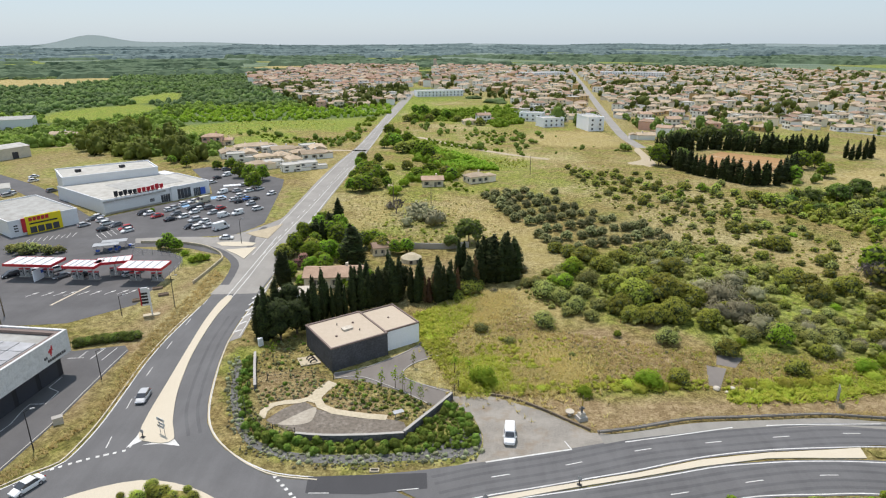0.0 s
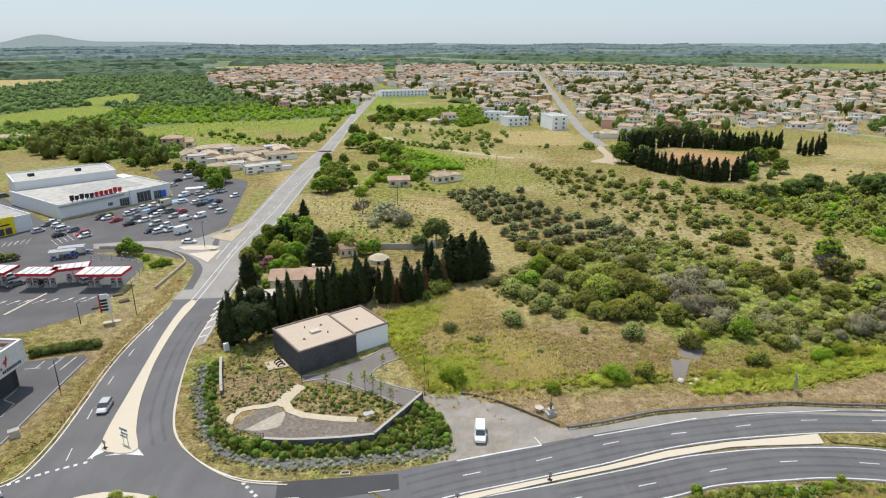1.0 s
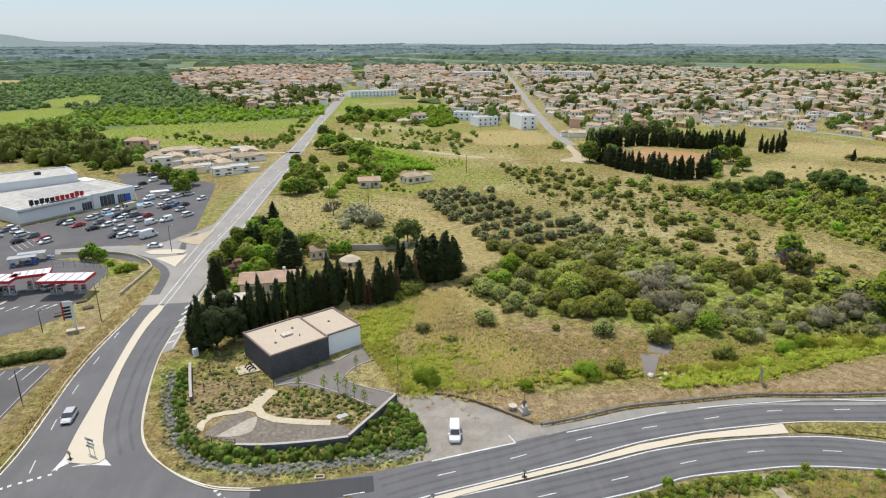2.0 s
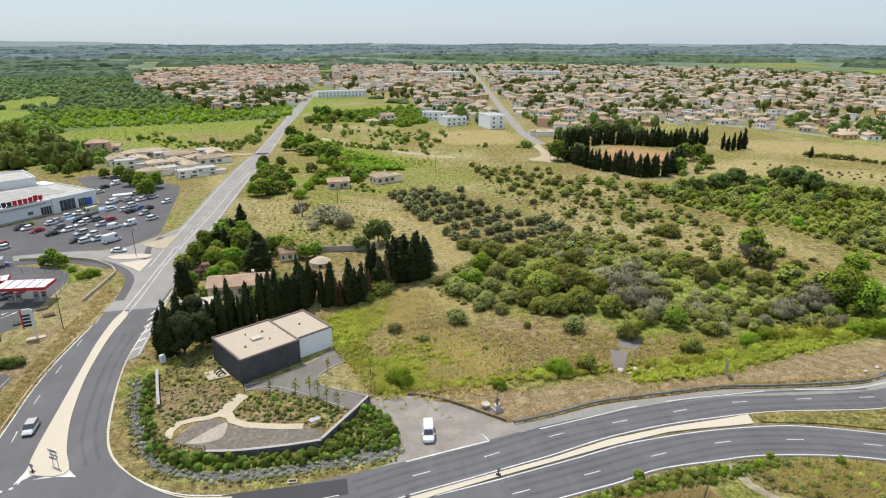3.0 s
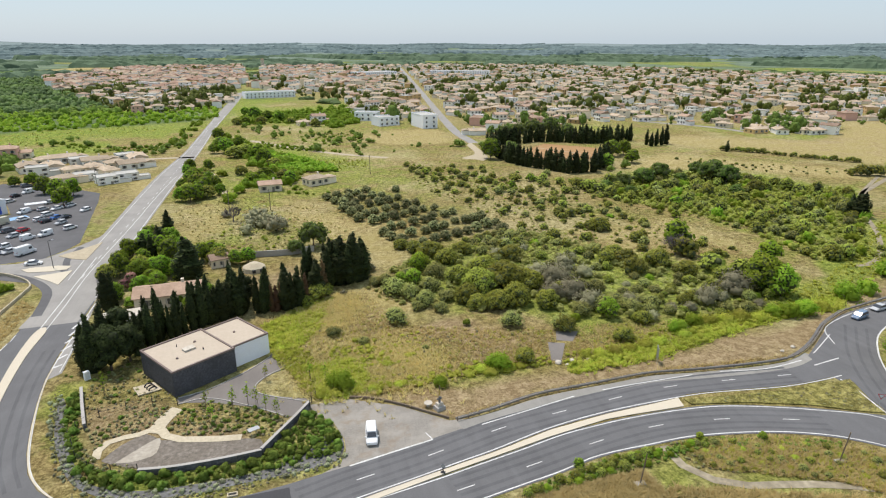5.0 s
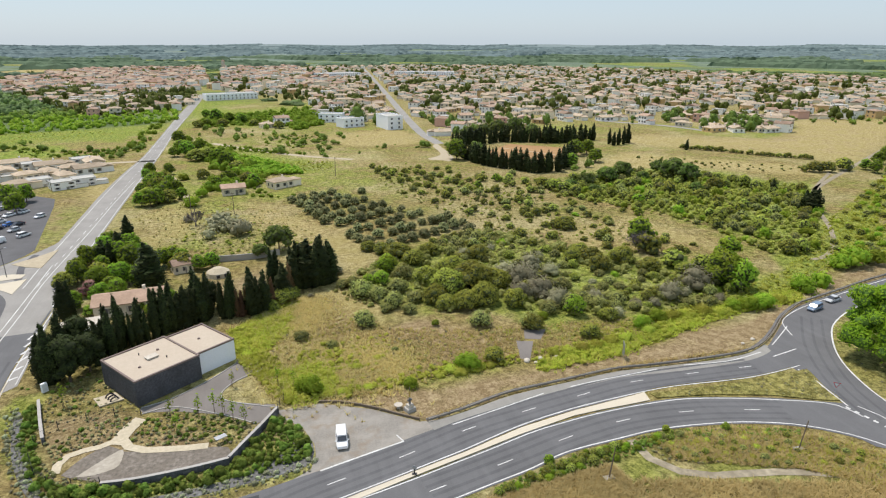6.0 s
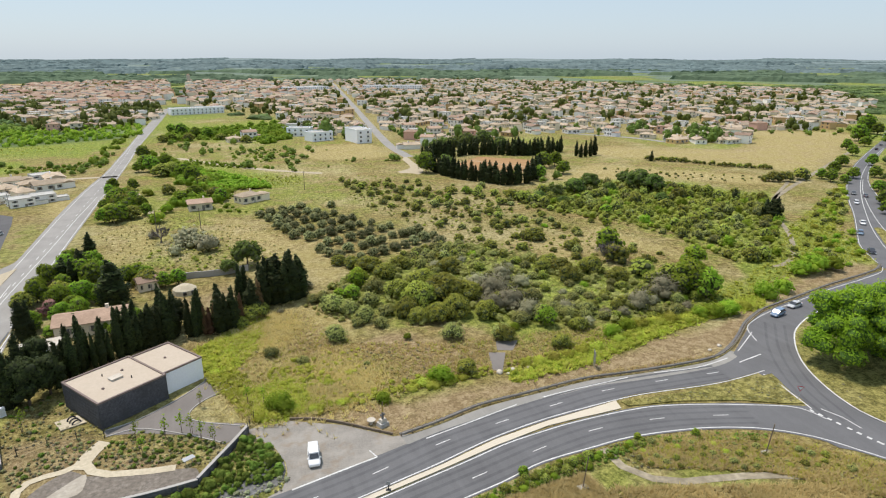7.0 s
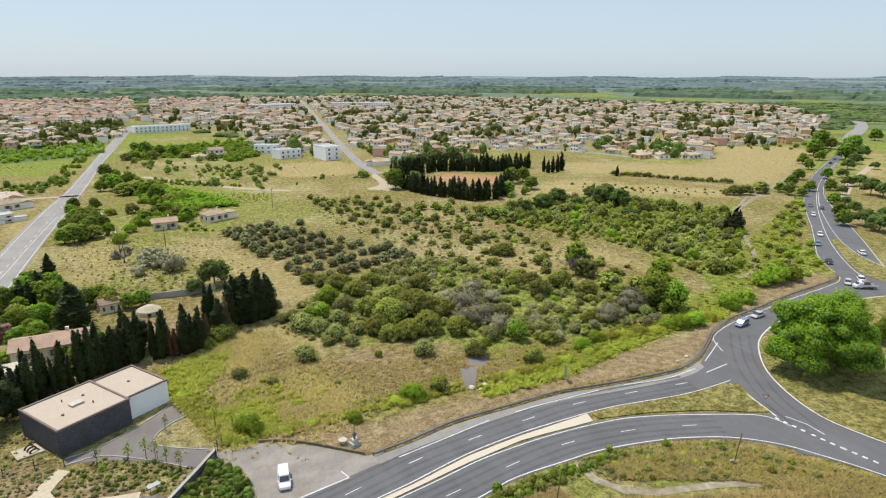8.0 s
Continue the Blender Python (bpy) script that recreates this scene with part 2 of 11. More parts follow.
M_INNER_GREEN = surface("shade-dark green crown core", (0.090, 0.160, 0.026), 0.95, 0.3, 4.0, 0.0, relief=0.0)
M_OLIVE = foliage("olive leaves", (0.184, 0.194, 0.081), (0.445, 0.443, 0.200), 0.36)
M_SCRUB = foliage("evergreen oak leaves", (0.142, 0.182, 0.032), (0.447, 0.477, 0.081), 0.42, (0.580, 0.552, 0.094))
M_GREY_SCRUB = foliage("grey-green scrub", (0.197, 0.232, 0.067), (0.527, 0.545, 0.173), 0.42, (0.550, 0.518, 0.151))
M_LIGHT_SCRUB = foliage("light green scrub", (0.233, 0.297, 0.055), (0.560, 0.627, 0.127), 0.45, (0.653, 0.660, 0.132))
M_BRIGHT = foliage("bright green leaves", (0.131, 0.244, 0.018), (0.373, 0.539, 0.047), 0.47, (0.521, 0.554, 0.069))
M_LEAF = foliage("green leaves", (0.092, 0.188, 0.014), (0.307, 0.463, 0.036), 0.45, (0.399, 0.496, 0.061))
M_YELLOW_GREEN = foliage("yellow-green weeds", (0.296, 0.362, 0.038), (0.600, 0.655, 0.095), 0.45, (0.640, 0.580, 0.133))
M_CYPRESS = foliage("cypress foliage", (0.015, 0.024, 0.007), (0.052, 0.068, 0.017), 0.15, (0.064, 0.076, 0.022))
# core darker than the sprays, inner shade put into the colour
M_CYPRESS_CORE = surface("shade-dark cypress core", (0.022, 0.030, 0.010), 0.95, 0.3, 4.0, 0.0, relief=0.0)
M_CYPRESS_DRY = foliage("dead brown cypress foliage", (0.070, 0.042, 0.022), (0.180, 0.108, 0.052), 0.15)
M_DEAD = foliage("bare grey twigs", (0.162, 0.153, 0.084), (0.335, 0.319, 0.184), 0.1)
M_PINK = foliage("pink oleander blossom", (0.312, 0.140, 0.126), (0.572, 0.320, 0.270), 0.25)
M_SILVER = foliage("silvery lavender leaves", (0.262, 0.294, 0.161), (0.546, 0.567, 0.350), 0.25)
M_GRASS_DRY = foliage("dry grass blades", (0.424, 0.342, 0.124), (0.749, 0.624, 0.270), 0.4)
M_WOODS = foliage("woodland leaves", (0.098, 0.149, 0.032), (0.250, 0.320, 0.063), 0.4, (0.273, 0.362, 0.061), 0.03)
# woodland leaves for farther woods, slight haze put into a bluer colour
M_MID_WOODS = foliage("lightly hazed woodland leaves", (0.090, 0.140, 0.062), (0.180, 0.250, 0.095), 0.4, (0.225, 0.320, 0.095), 0.016)
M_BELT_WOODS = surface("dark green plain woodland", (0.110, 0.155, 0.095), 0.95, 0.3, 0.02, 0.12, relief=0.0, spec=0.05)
# the same woodland farther off, with haze put into a bluer, paler colour
M_PLAIN_WOODS = surface("haze-tinted plain woodland", (0.150, 0.198, 0.195), 0.95, 0.3, 0.012, 0.12, relief=0.0, spec=0.05)
M_PINE = foliage("pine needles", (0.060, 0.105, 0.022), (0.190, 0.275, 0.052), 0.35, (0.235, 0.320, 0.060))
M_PLANE = foliage("plane tree leaves", (0.114, 0.261, 0.016), (0.357, 0.580, 0.038), 0.45, (0.438, 0.609, 0.052))
M_GARDEN = foliage("garden tree leaves", (0.067, 0.101, 0.022), (0.194, 0.248, 0.050), 0.37, (0.260, 0.319, 0.061))

# ---- building helpers ----


from mathutils.geometry import tessellate_polygon


class Geo:
    """Collects the faces of one mesh."""

    def __init__(self):
        self.v, self.f, self.m = [], [], []

    def face(self, pts, mat=0):
        i = len(self.v)
        self.v.extend(tuple(p) for p in pts)
        self.f.append(tuple(range(i, i + len(pts))))
        self.m.append(mat)

    def prism(self, poly, z0, z1, mat=0, top=None, shrink=1.0):
        """An upright solid over a counter-clockwise outline; shrink tapers its top."""
        n, i = len(poly), len(self.v)
        cx, cy = sum(p[0] for p in poly) / n, sum(p[1] for p in poly) / n
        self.v.extend((p[0], p[1], z0) for p in poly)
        self.v.extend((cx + (p[0] - cx) * shrink, cy + (p[1] - cy) * shrink, z1) for p in poly)
        for k in range(n):
            j = (k + 1) % n
            self.f.append((i + k, i + j, i + n + j, i + n + k))
            self.m.append(mat)
        self.f.append(tuple(range(i + n, i + 2 * n)))
        self.m.append(mat if top is None else top)
        self.f.append(tuple(range(i + n - 1, i - 1, -1)))
        self.m.append(mat)

    def box(self, x, y, z, sx, sy, sz, turn=0.0, mat=0, shrink=1.0, top=None):
        """A box with its base's centre at x, y, z."""
        c, s = math.cos(turn), math.sin(turn)
        poly = [(x + a * c - b * s, y + a * s + b * c) for a, b in ((-sx / 2, -sy / 2), (sx / 2, -sy / 2), (sx / 2, sy / 2), (-sx / 2, sy / 2))]
        self.prism(poly, z, z + sz, mat, top, shrink)

    def tube(self, a, b, r0, r1=None, sides=8, mat=0):
        """A tapering round bar from a to b."""
        a, b = Vector(a), Vector(b)
        r1 = r0 if r1 is None else r1
        q = (b - a).to_track_quat("Z", "Y")
        i = len(self.v)
        for p, r in ((a, r0), (b, r1)):
            for k in range(sides):
                w = 2 * math.pi * k / sides
                self.v.append(tuple(p + q @ Vector((r * math.cos(w), r * math.sin(w), 0))))
        for k in range(sides):
            j = (k + 1) % sides
            self.f.append((i + k, i + j, i + sides + j, i + sides + k))
            self.m.append(mat)
        self.f.append(tuple(range(i + sides, i + 2 * sides)))
        self.f.append(tuple(range(i + sides - 1, i - 1, -1)))
        self.m.extend((mat, mat))

    def ribbon(self, left, right, z, mat=0):
        for k in range(len(left) - 1):
            self.face([(*left[k], z), (*right[k], z), (*right[k + 1], z), (*left[k + 1], z)], mat)

    def mesh(self, name, *materials):
        me = bpy.data.meshes.new(name)
        me.from_pydata(self.v, [], self.f)
        for m in materials:
            me.materials.append(m)
        if len(materials) > 1:
            me.polygons.foreach_set("material_index", self.m)
        me.update()
        return me


def part(name, geo, material, parent=None, label=""):
    """Links a collected mesh as one object under a thing or a part."""
    mats = material if isinstance(material, tuple) else (material,)
    ob = new(name, geo.mesh(name, *mats) if isinstance(geo, Geo) else geo)
    ob.parent = parent
    return tagged(ob, label)


def thing(name, label, category, group="", kind="", at=None):
    ob = new(name)
    ob.empty_display_size = 0.3
    if at is not None:
        ob.matrix_world = at
    return tagged(ob, label, category, group, kind)


def structure(name, geo, material, label, category):
    mats = material if isinstance(material, tuple) else (material,)
    return tagged(new(name, geo.mesh(name, *mats)), label, category, "", "structure")


def smooth_line(pts, step=1.5):
    """A Catmull-Rom curve through plan points, in even steps."""
    p = [Vector(q) for q in pts]
    p = [p[0] * 2 - p[1]] + p + [p[-1] * 2 - p[-2]]
    out = []
    for i in range(1, len(p) - 2):
        n = max(2, int((p[i + 1] - p[i]).length / step))
        n = min(n, 40)
        for k in range(n):
            t = k / n
            a, b, c, d = p[i - 1], p[i], p[i + 1], p[i + 2]
            out.append(0.5 * (2 * b + (c - a) * t + (2 * a - 5 * b + 4 * c - d) * t * t + (3 * b - a - 3 * c + d) * t ** 3))
    out.append(p[-2])
    return out


def evenly(line, count):
    """count points at even distances along a line of Vectors."""
    run = [0.0]
    for a, b in zip(line, line[1:]):
        run.append(run[-1] + (b - a).length)
    out, k = [], 0
    for i in range(count):
        d = run[-1] * i / (count - 1)
        while k < len(run) - 2 and run[k + 1] < d:
            k += 1
        t = (d - run[k]) / max(1e-6, run[k + 1] - run[k])
        out.append(line[k].lerp(line[k + 1], t))
    return out


def offset(line, d):
    """The line moved d to its left."""
    out = []
    for i, p in enumerate(line):
        a, b = line[max(0, i - 1)], line[min(len(line) - 1, i + 1)]
        t = (b - a).normalized()
        out.append(p + Vector((-t.y, t.x)) * d)
    return out


def length_of(line):
    return sum((b - a).length for a, b in zip(line, line[1:]))


def strip(geo, line, width, z, mat=0):
    geo.ribbon([tuple(p) for p in offset(line, width / 2)], [tuple(p) for p in offset(line, -width / 2)], z, mat)


sheet_count = [0]


def sheet(name, outline, z, material, label, category, rounded=True, thick=0.0, edge=None):
    """A flat or raised piece of ground over an outline of plan points."""
    sheet_count[0] += 1
    z += 0.0004 * (sheet_count[0] % 20)
    pts = [Vector(p) for p in outline]
    if rounded:
        ring = smooth_line([*pts, pts[0]], 2.0)[:-1]
    else:
        ring = pts
    area = sum(a.x * b.y - b.x * a.y for a, b in zip(ring, ring[1:] + ring[:1]))
    if area < 0:
        ring.reverse()
    bm = bmesh.new()
    top = [bm.verts.new((p.x, p.y, z + thick)) for p in ring]
    for i, j, k in tessellate_polygon([[Vector((p.x, p.y, 0)) for p in ring]]):
        a, b, c = ring[i], ring[j], ring[k]
        turn = (b.x - a.x) * (c.y - a.y) - (b.y - a.y) * (c.x - a.x)
        if abs(turn) > 1e-7:
            bm.faces.new((top[i], top[j], top[k]) if turn > 0 else (top[i], top[k], top[j]))
    if thick:
        low = [bm.verts.new((p.x, p.y, z)) for p in ring]
        for k in range(len(low)):
            j = (k + 1) % len(low)
            bm.faces.new((low[k], low[j], top[j], top[k]))
    me = bpy.data.meshes.new(name)
    bm.to_mesh(me)
    bm.free()
    me.materials.append(material)
    return tagged(new(name, me), label, category, "", "structure")


def road(name, left, right, z, material, label, count=None):
    a, b = smooth_line(left), smooth_line(right)
    n = count or max(8, int(max(length_of(a), length_of(b)) / 2.5))
    g = Geo()
    g.ribbon([tuple(p) for p in evenly(a, n)], [tuple(p) for p in evenly(b, n)], z)
    return structure(name, g, material, label, "road")


def painted(parent, pts, width, z, dash=0.0, gap=0.0, start=0.0, name="edge_line", material=None, step=1.5):
    """A painted line along plan points; with dash and gap, every dash is a piece of its own."""
    line = smooth_line(pts, step)
    if not dash:
        g = Geo()
        strip(g, evenly(line, max(3, int(length_of(line) / 2))), width, z)
        return part(name, g, material or M_PAINT, parent)
    total, d = length_of(line), start
    fine = evenly(line, max(20, int(total * 4)))
    per = total / (len(fine) - 1)
    while d < total - 0.3:
        a, b = int(d / per), int(min(total, d + dash) / per)
        if b > a:
            g = Geo()
            strip(g, evenly(fine[a:b + 1], 3) if b - a > 1 else fine[a:b + 1], width, z)
            part("lane_dash", g, material or M_PAINT, parent)
        d += dash + gap


def inside(poly, x, y):
    """Whether points (arrays) lie inside a plan outline."""
    r = np.zeros(np.shape(x), bool)
    n = len(poly)
    for i in range(n):
        (x0, y0), (x1, y1) = poly[i], poly[(i + 1) % n]
        if y0 == y1:
            continue
        r ^= ((y0 > y) != (y1 > y)) & (x < (x1 - x0) * (y - y0) / (y1 - y0) + x0)
    return r


def edge_distance(poly, x, y, closed=True):
    d = np.full(np.shape(x), 1e9)
    n = len(poly)
    for i in range(n if closed else n - 1):
        (x0, y0), (x1, y1) = poly[i], poly[(i + 1) % n]
        dx, dy = x1 - x0, y1 - y0
        t = np.clip(((x - x0) * dx + (y - y0) * dy) / max(1e-9, dx * dx + dy * dy), 0, 1)
        d = np.minimum(d, np.hypot(x - x0 - t * dx, y - y0 - t * dy))
    return d


def scatter(poly, count, gap, seed, tries=30):
    """Random places inside an outline, no two nearer than gap."""
    rng = np.random.default_rng(seed)
    xs, ys = [p[0] for p in poly], [p[1] for p in poly]
    n = count * tries
    cx, cy = rng.uniform(min(xs), max(xs), n), rng.uniform(min(ys), max(ys), n)
    ok = inside(poly, cx, cy)
    grid, out = {}, []
    for x, y in zip(cx[ok].tolist(), cy[ok].tolist()):
        if len(out) >= count:
            break
        k = (int(x // gap), int(y // gap))
        near = [q for a in (-1, 0, 1) for b in (-1, 0, 1) for q in grid.get((k[0] + a, k[1] + b), ())]
        if all((x - q[0]) ** 2 + (y - q[1]) ** 2 >= gap * gap for q in near):
            grid.setdefault(k, []).append((x, y))
            out.append((x, y))
    return out


def frame_at(origin, toward):
    """The pose at a plan point with its x axis toward another, and the distance between them."""
    d = Vector(toward) - Vector(origin)
    return Matrix.Translation((*origin, 0)) @ Matrix.Rotation(math.atan2(d.y, d.x), 4, "Z"), d.length


# ---- plants: built once in a few forms, then repeated ----


def leaf_mesh(name, blobs, leaves, size, materials, seed, trunk=None, core=0.78, spiky=0.0, droop=0.0, inner=None):
    """A crown of leaf clumps over rounded masses (x, y, z, rx, ry, rz); trunk adds wood of the second material."""
    rng = np.random.default_rng(seed)
    v, f, mi, nv = [], [], [], []
    base = 0
    # the dense inner mass of each lump, by default in the shade-dark core colour
    bm = bmesh.new()
    bmesh.ops.create_icosphere(bm, subdivisions=1, radius=1.0)
    ico_v = np.array([tuple(a.co) for a in bm.verts])
    ico_f = [tuple(a.index for a in g.verts) for g in bm.faces]
    bm.free()
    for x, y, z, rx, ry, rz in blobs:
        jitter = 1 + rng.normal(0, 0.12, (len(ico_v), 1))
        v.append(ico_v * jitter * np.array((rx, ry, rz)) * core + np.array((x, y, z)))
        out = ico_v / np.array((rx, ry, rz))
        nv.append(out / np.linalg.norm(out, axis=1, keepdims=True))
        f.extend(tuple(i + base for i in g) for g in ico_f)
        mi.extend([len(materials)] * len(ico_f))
        base += len(ico_v)
    vol = np.array([(b[3] * b[4] * b[5]) ** (2 / 3) for b in blobs])
    pick = rng.choice(len(blobs), leaves, p=vol / vol.sum())
    b = np.array(blobs)[pick]
    d = rng.normal(0, 1, (leaves, 3))
    d[:, 2] = np.where(d[:, 2] < -0.55, -d[:, 2], d[:, 2])
    d /= np.linalg.norm(d, axis=1, keepdims=True)
    rad = rng.uniform(0.82, 1.10, (leaves, 1)) + spiky * np.abs(rng.normal(0, 1, (leaves, 1)))
    c = b[:, :3] + d * b[:, 3:] * rad
    nrm = d * 0.8 + rng.normal(0, 0.45, (leaves, 3))
    nrm[:, 2] += 0.45
    nrm /= np.linalg.norm(nrm, axis=1, keepdims=True)
    t = np.cross(nrm, rng.normal(0, 1, (leaves, 3)))
    t /= np.linalg.norm(t, axis=1, keepdims=True) + 1e-9
    s = np.cross(nrm, t)
    w = size * rng.uniform(0.6, 1.4, (leaves, 1))
    quad = np.stack([c - t * w - s * w * 0.55, c + t * w * 0.2 - s * w * 0.7, c + t * w + s * w * 0.5, c - t * w * 0.3 + s * w * 0.75], 1)
    quad[:, 2, 2] -= droop * w[:, 0]
    v.append(quad.reshape(-1, 3))
    # leaves take the light of the mass that they belong to
    whole = c - np.array(blobs)[:, :3].mean(0)
    whole /= np.linalg.norm(whole, axis=1, keepdims=True) + 1e-9
    soft = d * 0.8 + whole * 0.35 + nrm * 0.35
    soft /= np.linalg.norm(soft, axis=1, keepdims=True)
    nv.append(np.repeat(soft, 4, axis=0))
    f.extend((base + 4 * i, base + 4 * i + 1, base + 4 * i + 2, base + 4 * i + 3) for i in range(leaves))
    mi.extend([0] * leaves)
    me = bpy.data.meshes.new(name)
    v = np.concatenate(v)
    if trunk is not None:
        base = len(v)
        v = np.concatenate([v, np.array(trunk.v)])
        f.extend(tuple(i + base for i in g) for g in trunk.f)
        mi.extend([1] * len(trunk.f))
        nv.append(np.tile((0.0, 0.0, 1.0), (len(trunk.v), 1)))
    me.from_pydata(v.tolist(), [], f)
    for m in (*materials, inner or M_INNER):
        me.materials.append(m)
    me.polygons.foreach_set("material_index", mi)
    me.polygons.foreach_set("use_smooth", [True] * len(f))
    me.update()
    me.normals_split_custom_set_from_vertices(np.concatenate(nv).tolist())
    return me


def lumps(count, r, h, seed, low=0.0, size=0.5, flat=1.0):
    """Rounded masses heaped into a crown of radius r between the heights low and h."""
    rnd = random.Random(seed)
    out = []
    for k in range(count):
        a = k * 2.4 + rnd.uniform(-0.5, 0.5)
        up = (k + rnd.random()) / count
        e = math.asin(min(1.0, up ** 0.9))
        s = size * rnd.uniform(0.75, 1.15)
        reach = (1 - s * 0.85) * rnd.uniform(0.85, 1.05)
        zc = low + (h - low) * 0.22
        z = zc + max(0.05, h - s * r * 0.75 * flat - zc) * math.sin(e) * rnd.uniform(0.9, 1.05)
        out.append((reach * r * math.cos(e) * math.cos(a), reach * r * math.cos(e) * math.sin(a), z, s * r, s * r * rnd.uniform(0.8, 1.2), s * r * 0.8 * flat))
    out.append((0, 0, low + (h - low) * 0.45, r * 0.7, r * 0.7, (h - low) * 0.42))
    return out


def stem(h, r, limbs, spread, seed):
    """A tapered trunk with limbs."""
    rnd = random.Random(seed)
    g = Geo()
    lean = (rnd.uniform(-0.1, 0.1) * h, rnd.uniform(-0.1, 0.1) * h)
    g.tube((0, 0, -0.2), (lean[0], lean[1], h * 0.6), r, r * 0.7, 7)
    for k in range(limbs):
        a = 2 * math.pi * (k + rnd.random() * 0.5) / max(1, limbs)
        z = h * rnd.uniform(0.4, 0.58)
        g.tube((lean[0] * z / h / 0.6, lean[1] * z / h / 0.6, z), (spread * math.cos(a), spread * math.sin(a), h * rnd.uniform(0.85, 1.1)), r * 0.5, r * 0.15, 5)
    return g


class Plant:
    """One form of a plant: meshes for a trunk and a crown, made once and set out many times."""

    def __init__(self, name, crown, trunk=None, label="", category="tree", group="", far_crown=None):
        self.far_crown = far_crown or crown
        self.name, self.crown, self.trunk, self.label, self.category, self.group = name, crown, trunk, label, category, group

    def put(self, x, y, s=1.0, turn=None, tall=1.0, z=0.0, label="", rnd=random):
        turn = rnd.uniform(0, 6.28) if turn is None else turn
        m = Matrix.Translation((x, y, z)) @ Matrix.Rotation(turn, 4, "Z") @ Matrix.Diagonal((s, s, s * tall, 1))
        crown = self.crown if math.hypot(x, y) < 172 else self.far_crown
        if self.trunk is None:
            ob = new(self.name, crown)
        else:
            ob = new(self.name)
            ob.empty_display_size = 0.3
            for nm, me in (("trunk", self.trunk), ("crown", crown)):
                new(nm, me).parent = ob
        ob.matrix_world = m
        return tagged(ob, label or self.label, self.category, self.group)


def tree_form(name, seed, r, h, low, leaves, size, leaf, count=9, label="", lump=0.5, group="trees", limbs=4, wood=None, thick=None, inner=None):
    masses = lumps(count, r, h, seed, low, lump)
    crown = leaf_mesh(name + "_crown", masses, leaves, size, (leaf,), seed, spiky=0.04, inner=inner)
    far_crown = leaf_mesh(name + "_crown", masses, int(leaves * 0.3), size * 1.7, (leaf,), seed, inner=inner)
    trunk = stem(h * 0.7, thick or h * 0.028, limbs, r * 0.5, seed).mesh(name + "_trunk", wood or M_BARK)
    return Plant(name, crown, trunk, label, "tree", group, far_crown)


def bush_form(name, seed, r, h, leaves, size, leaf, count=6, label="", lump=0.55, group="scrub bushes", spiky=0.0, soft_inside=False):
    masses = lumps(count, r, h, seed, 0.0, lump)
    inner = leaf if soft_inside else None
    me = leaf_mesh(name, masses, leaves, size, (leaf,), seed, spiky=spiky, inner=inner)
    far_me = leaf_mesh(name, masses, int(leaves * 0.22), size * 1.9, (leaf,), seed, spiky=spiky, inner=inner)
    return Plant(name, me, None, label, "bush", group, far_me)


def cypress_form(seed, r, h, leaves, leaf, label):
    """A narrow cone of dense upright sprays."""
    rnd = random.Random(seed)
    blobs, z = [], 0.6
    while z < h * 0.97:
        q = z / h
        w = r * (1 - q) ** 0.62 * (0.62 + 0.55 * min(1, q * 3.2)) * rnd.uniform(0.9, 1.06)
        blobs.append((rnd.uniform(-0.16, 0.16) * r, rnd.uniform(-0.16, 0.16) * r, z, max(0.1, w), max(0.1, w * rnd.uniform(0.88, 1.12)), h * 0.11 * (1.05 - 0.5 * q)))
        z += h * 0.045
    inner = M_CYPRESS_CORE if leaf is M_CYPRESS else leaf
    crown = leaf_mesh("cypress_crown", blobs, leaves, 0.15, (leaf,), seed, spiky=0.05, core=0.9, inner=inner)
    far_crown = leaf_mesh("cypress_crown", blobs[::2], leaves // 4, 0.30, (leaf,), seed, spiky=0.06, core=0.95, inner=inner)
    g = Geo()
    g.tube((0, 0, -0.2), (0, 0, h * 0.5), 0.16, 0.08, 7)
    return Plant("cypress", crown, g.mesh("cypress_trunk", M_BARK), label, "tree", "cypresses", far_crown)


OLIVES = [tree_form("olive_tree", 11 + k, 1.75, 2.7, 0.0, 1100, 0.12, M_OLIVE, 9, "round grey-green olive tree in a dry grove", 0.5, "olive grove", 3, thick=0.14) for k in range(3)]
OAKS = [tree_form("oak_tree", 31 + k, 4.0, 5.0, 0.0, 2900, 0.18, M_SCRUB, 22, "broad evergreen oak with dense dark leaves", 0.32, "evergreen oaks") for k in range(3)]
LEAFY = [tree_form("leafy_tree", 51 + k, 3.4, 6.2, 0.2, 2600, 0.19, M_LEAF, 18, "leafy green deciduous tree", 0.36, "leafy trees") for k in range(3)]
BRIGHT_TREES = [tree_form("bright_tree", 61 + k, 2.4, 4.0, 0.1, 1500, 0.15, M_BRIGHT, 12, "small bright green tree in the scrub", 0.42, "leafy trees") for k in range(2)]
PINES = [tree_form("pine_tree", 71 + k, 4.2, 6.2, 1.2, 2200, 0.2, M_PINE, 16, "umbrella pine with a wide dark crown", 0.36, "pines", 5) for k in range(2)]
BUSHES = [bush_form("green_bush", 81 + k, 1.7, 2.2, 950, 0.105, M_SCRUB, 8, "dark green evergreen bush in dry grass", 0.46, spiky=0.08) for k in range(4)]
GREY_BUSHES = [bush_form("grey_bush", 91 + k, 1.7, 2.0, 950, 0.10, M_GREY_SCRUB, 8, "grey-green scrub bush in dry grass", 0.46, spiky=0.16) for k in range(4)]
LIGHT_BUSHES = [bush_form("leafy_bush", 171 + k, 1.7, 2.3, 950, 0.11, M_LIGHT_SCRUB, 8, "mid-green leafy bush in a dense thicket", 0.46, spiky=0.12) for k in range(3)]
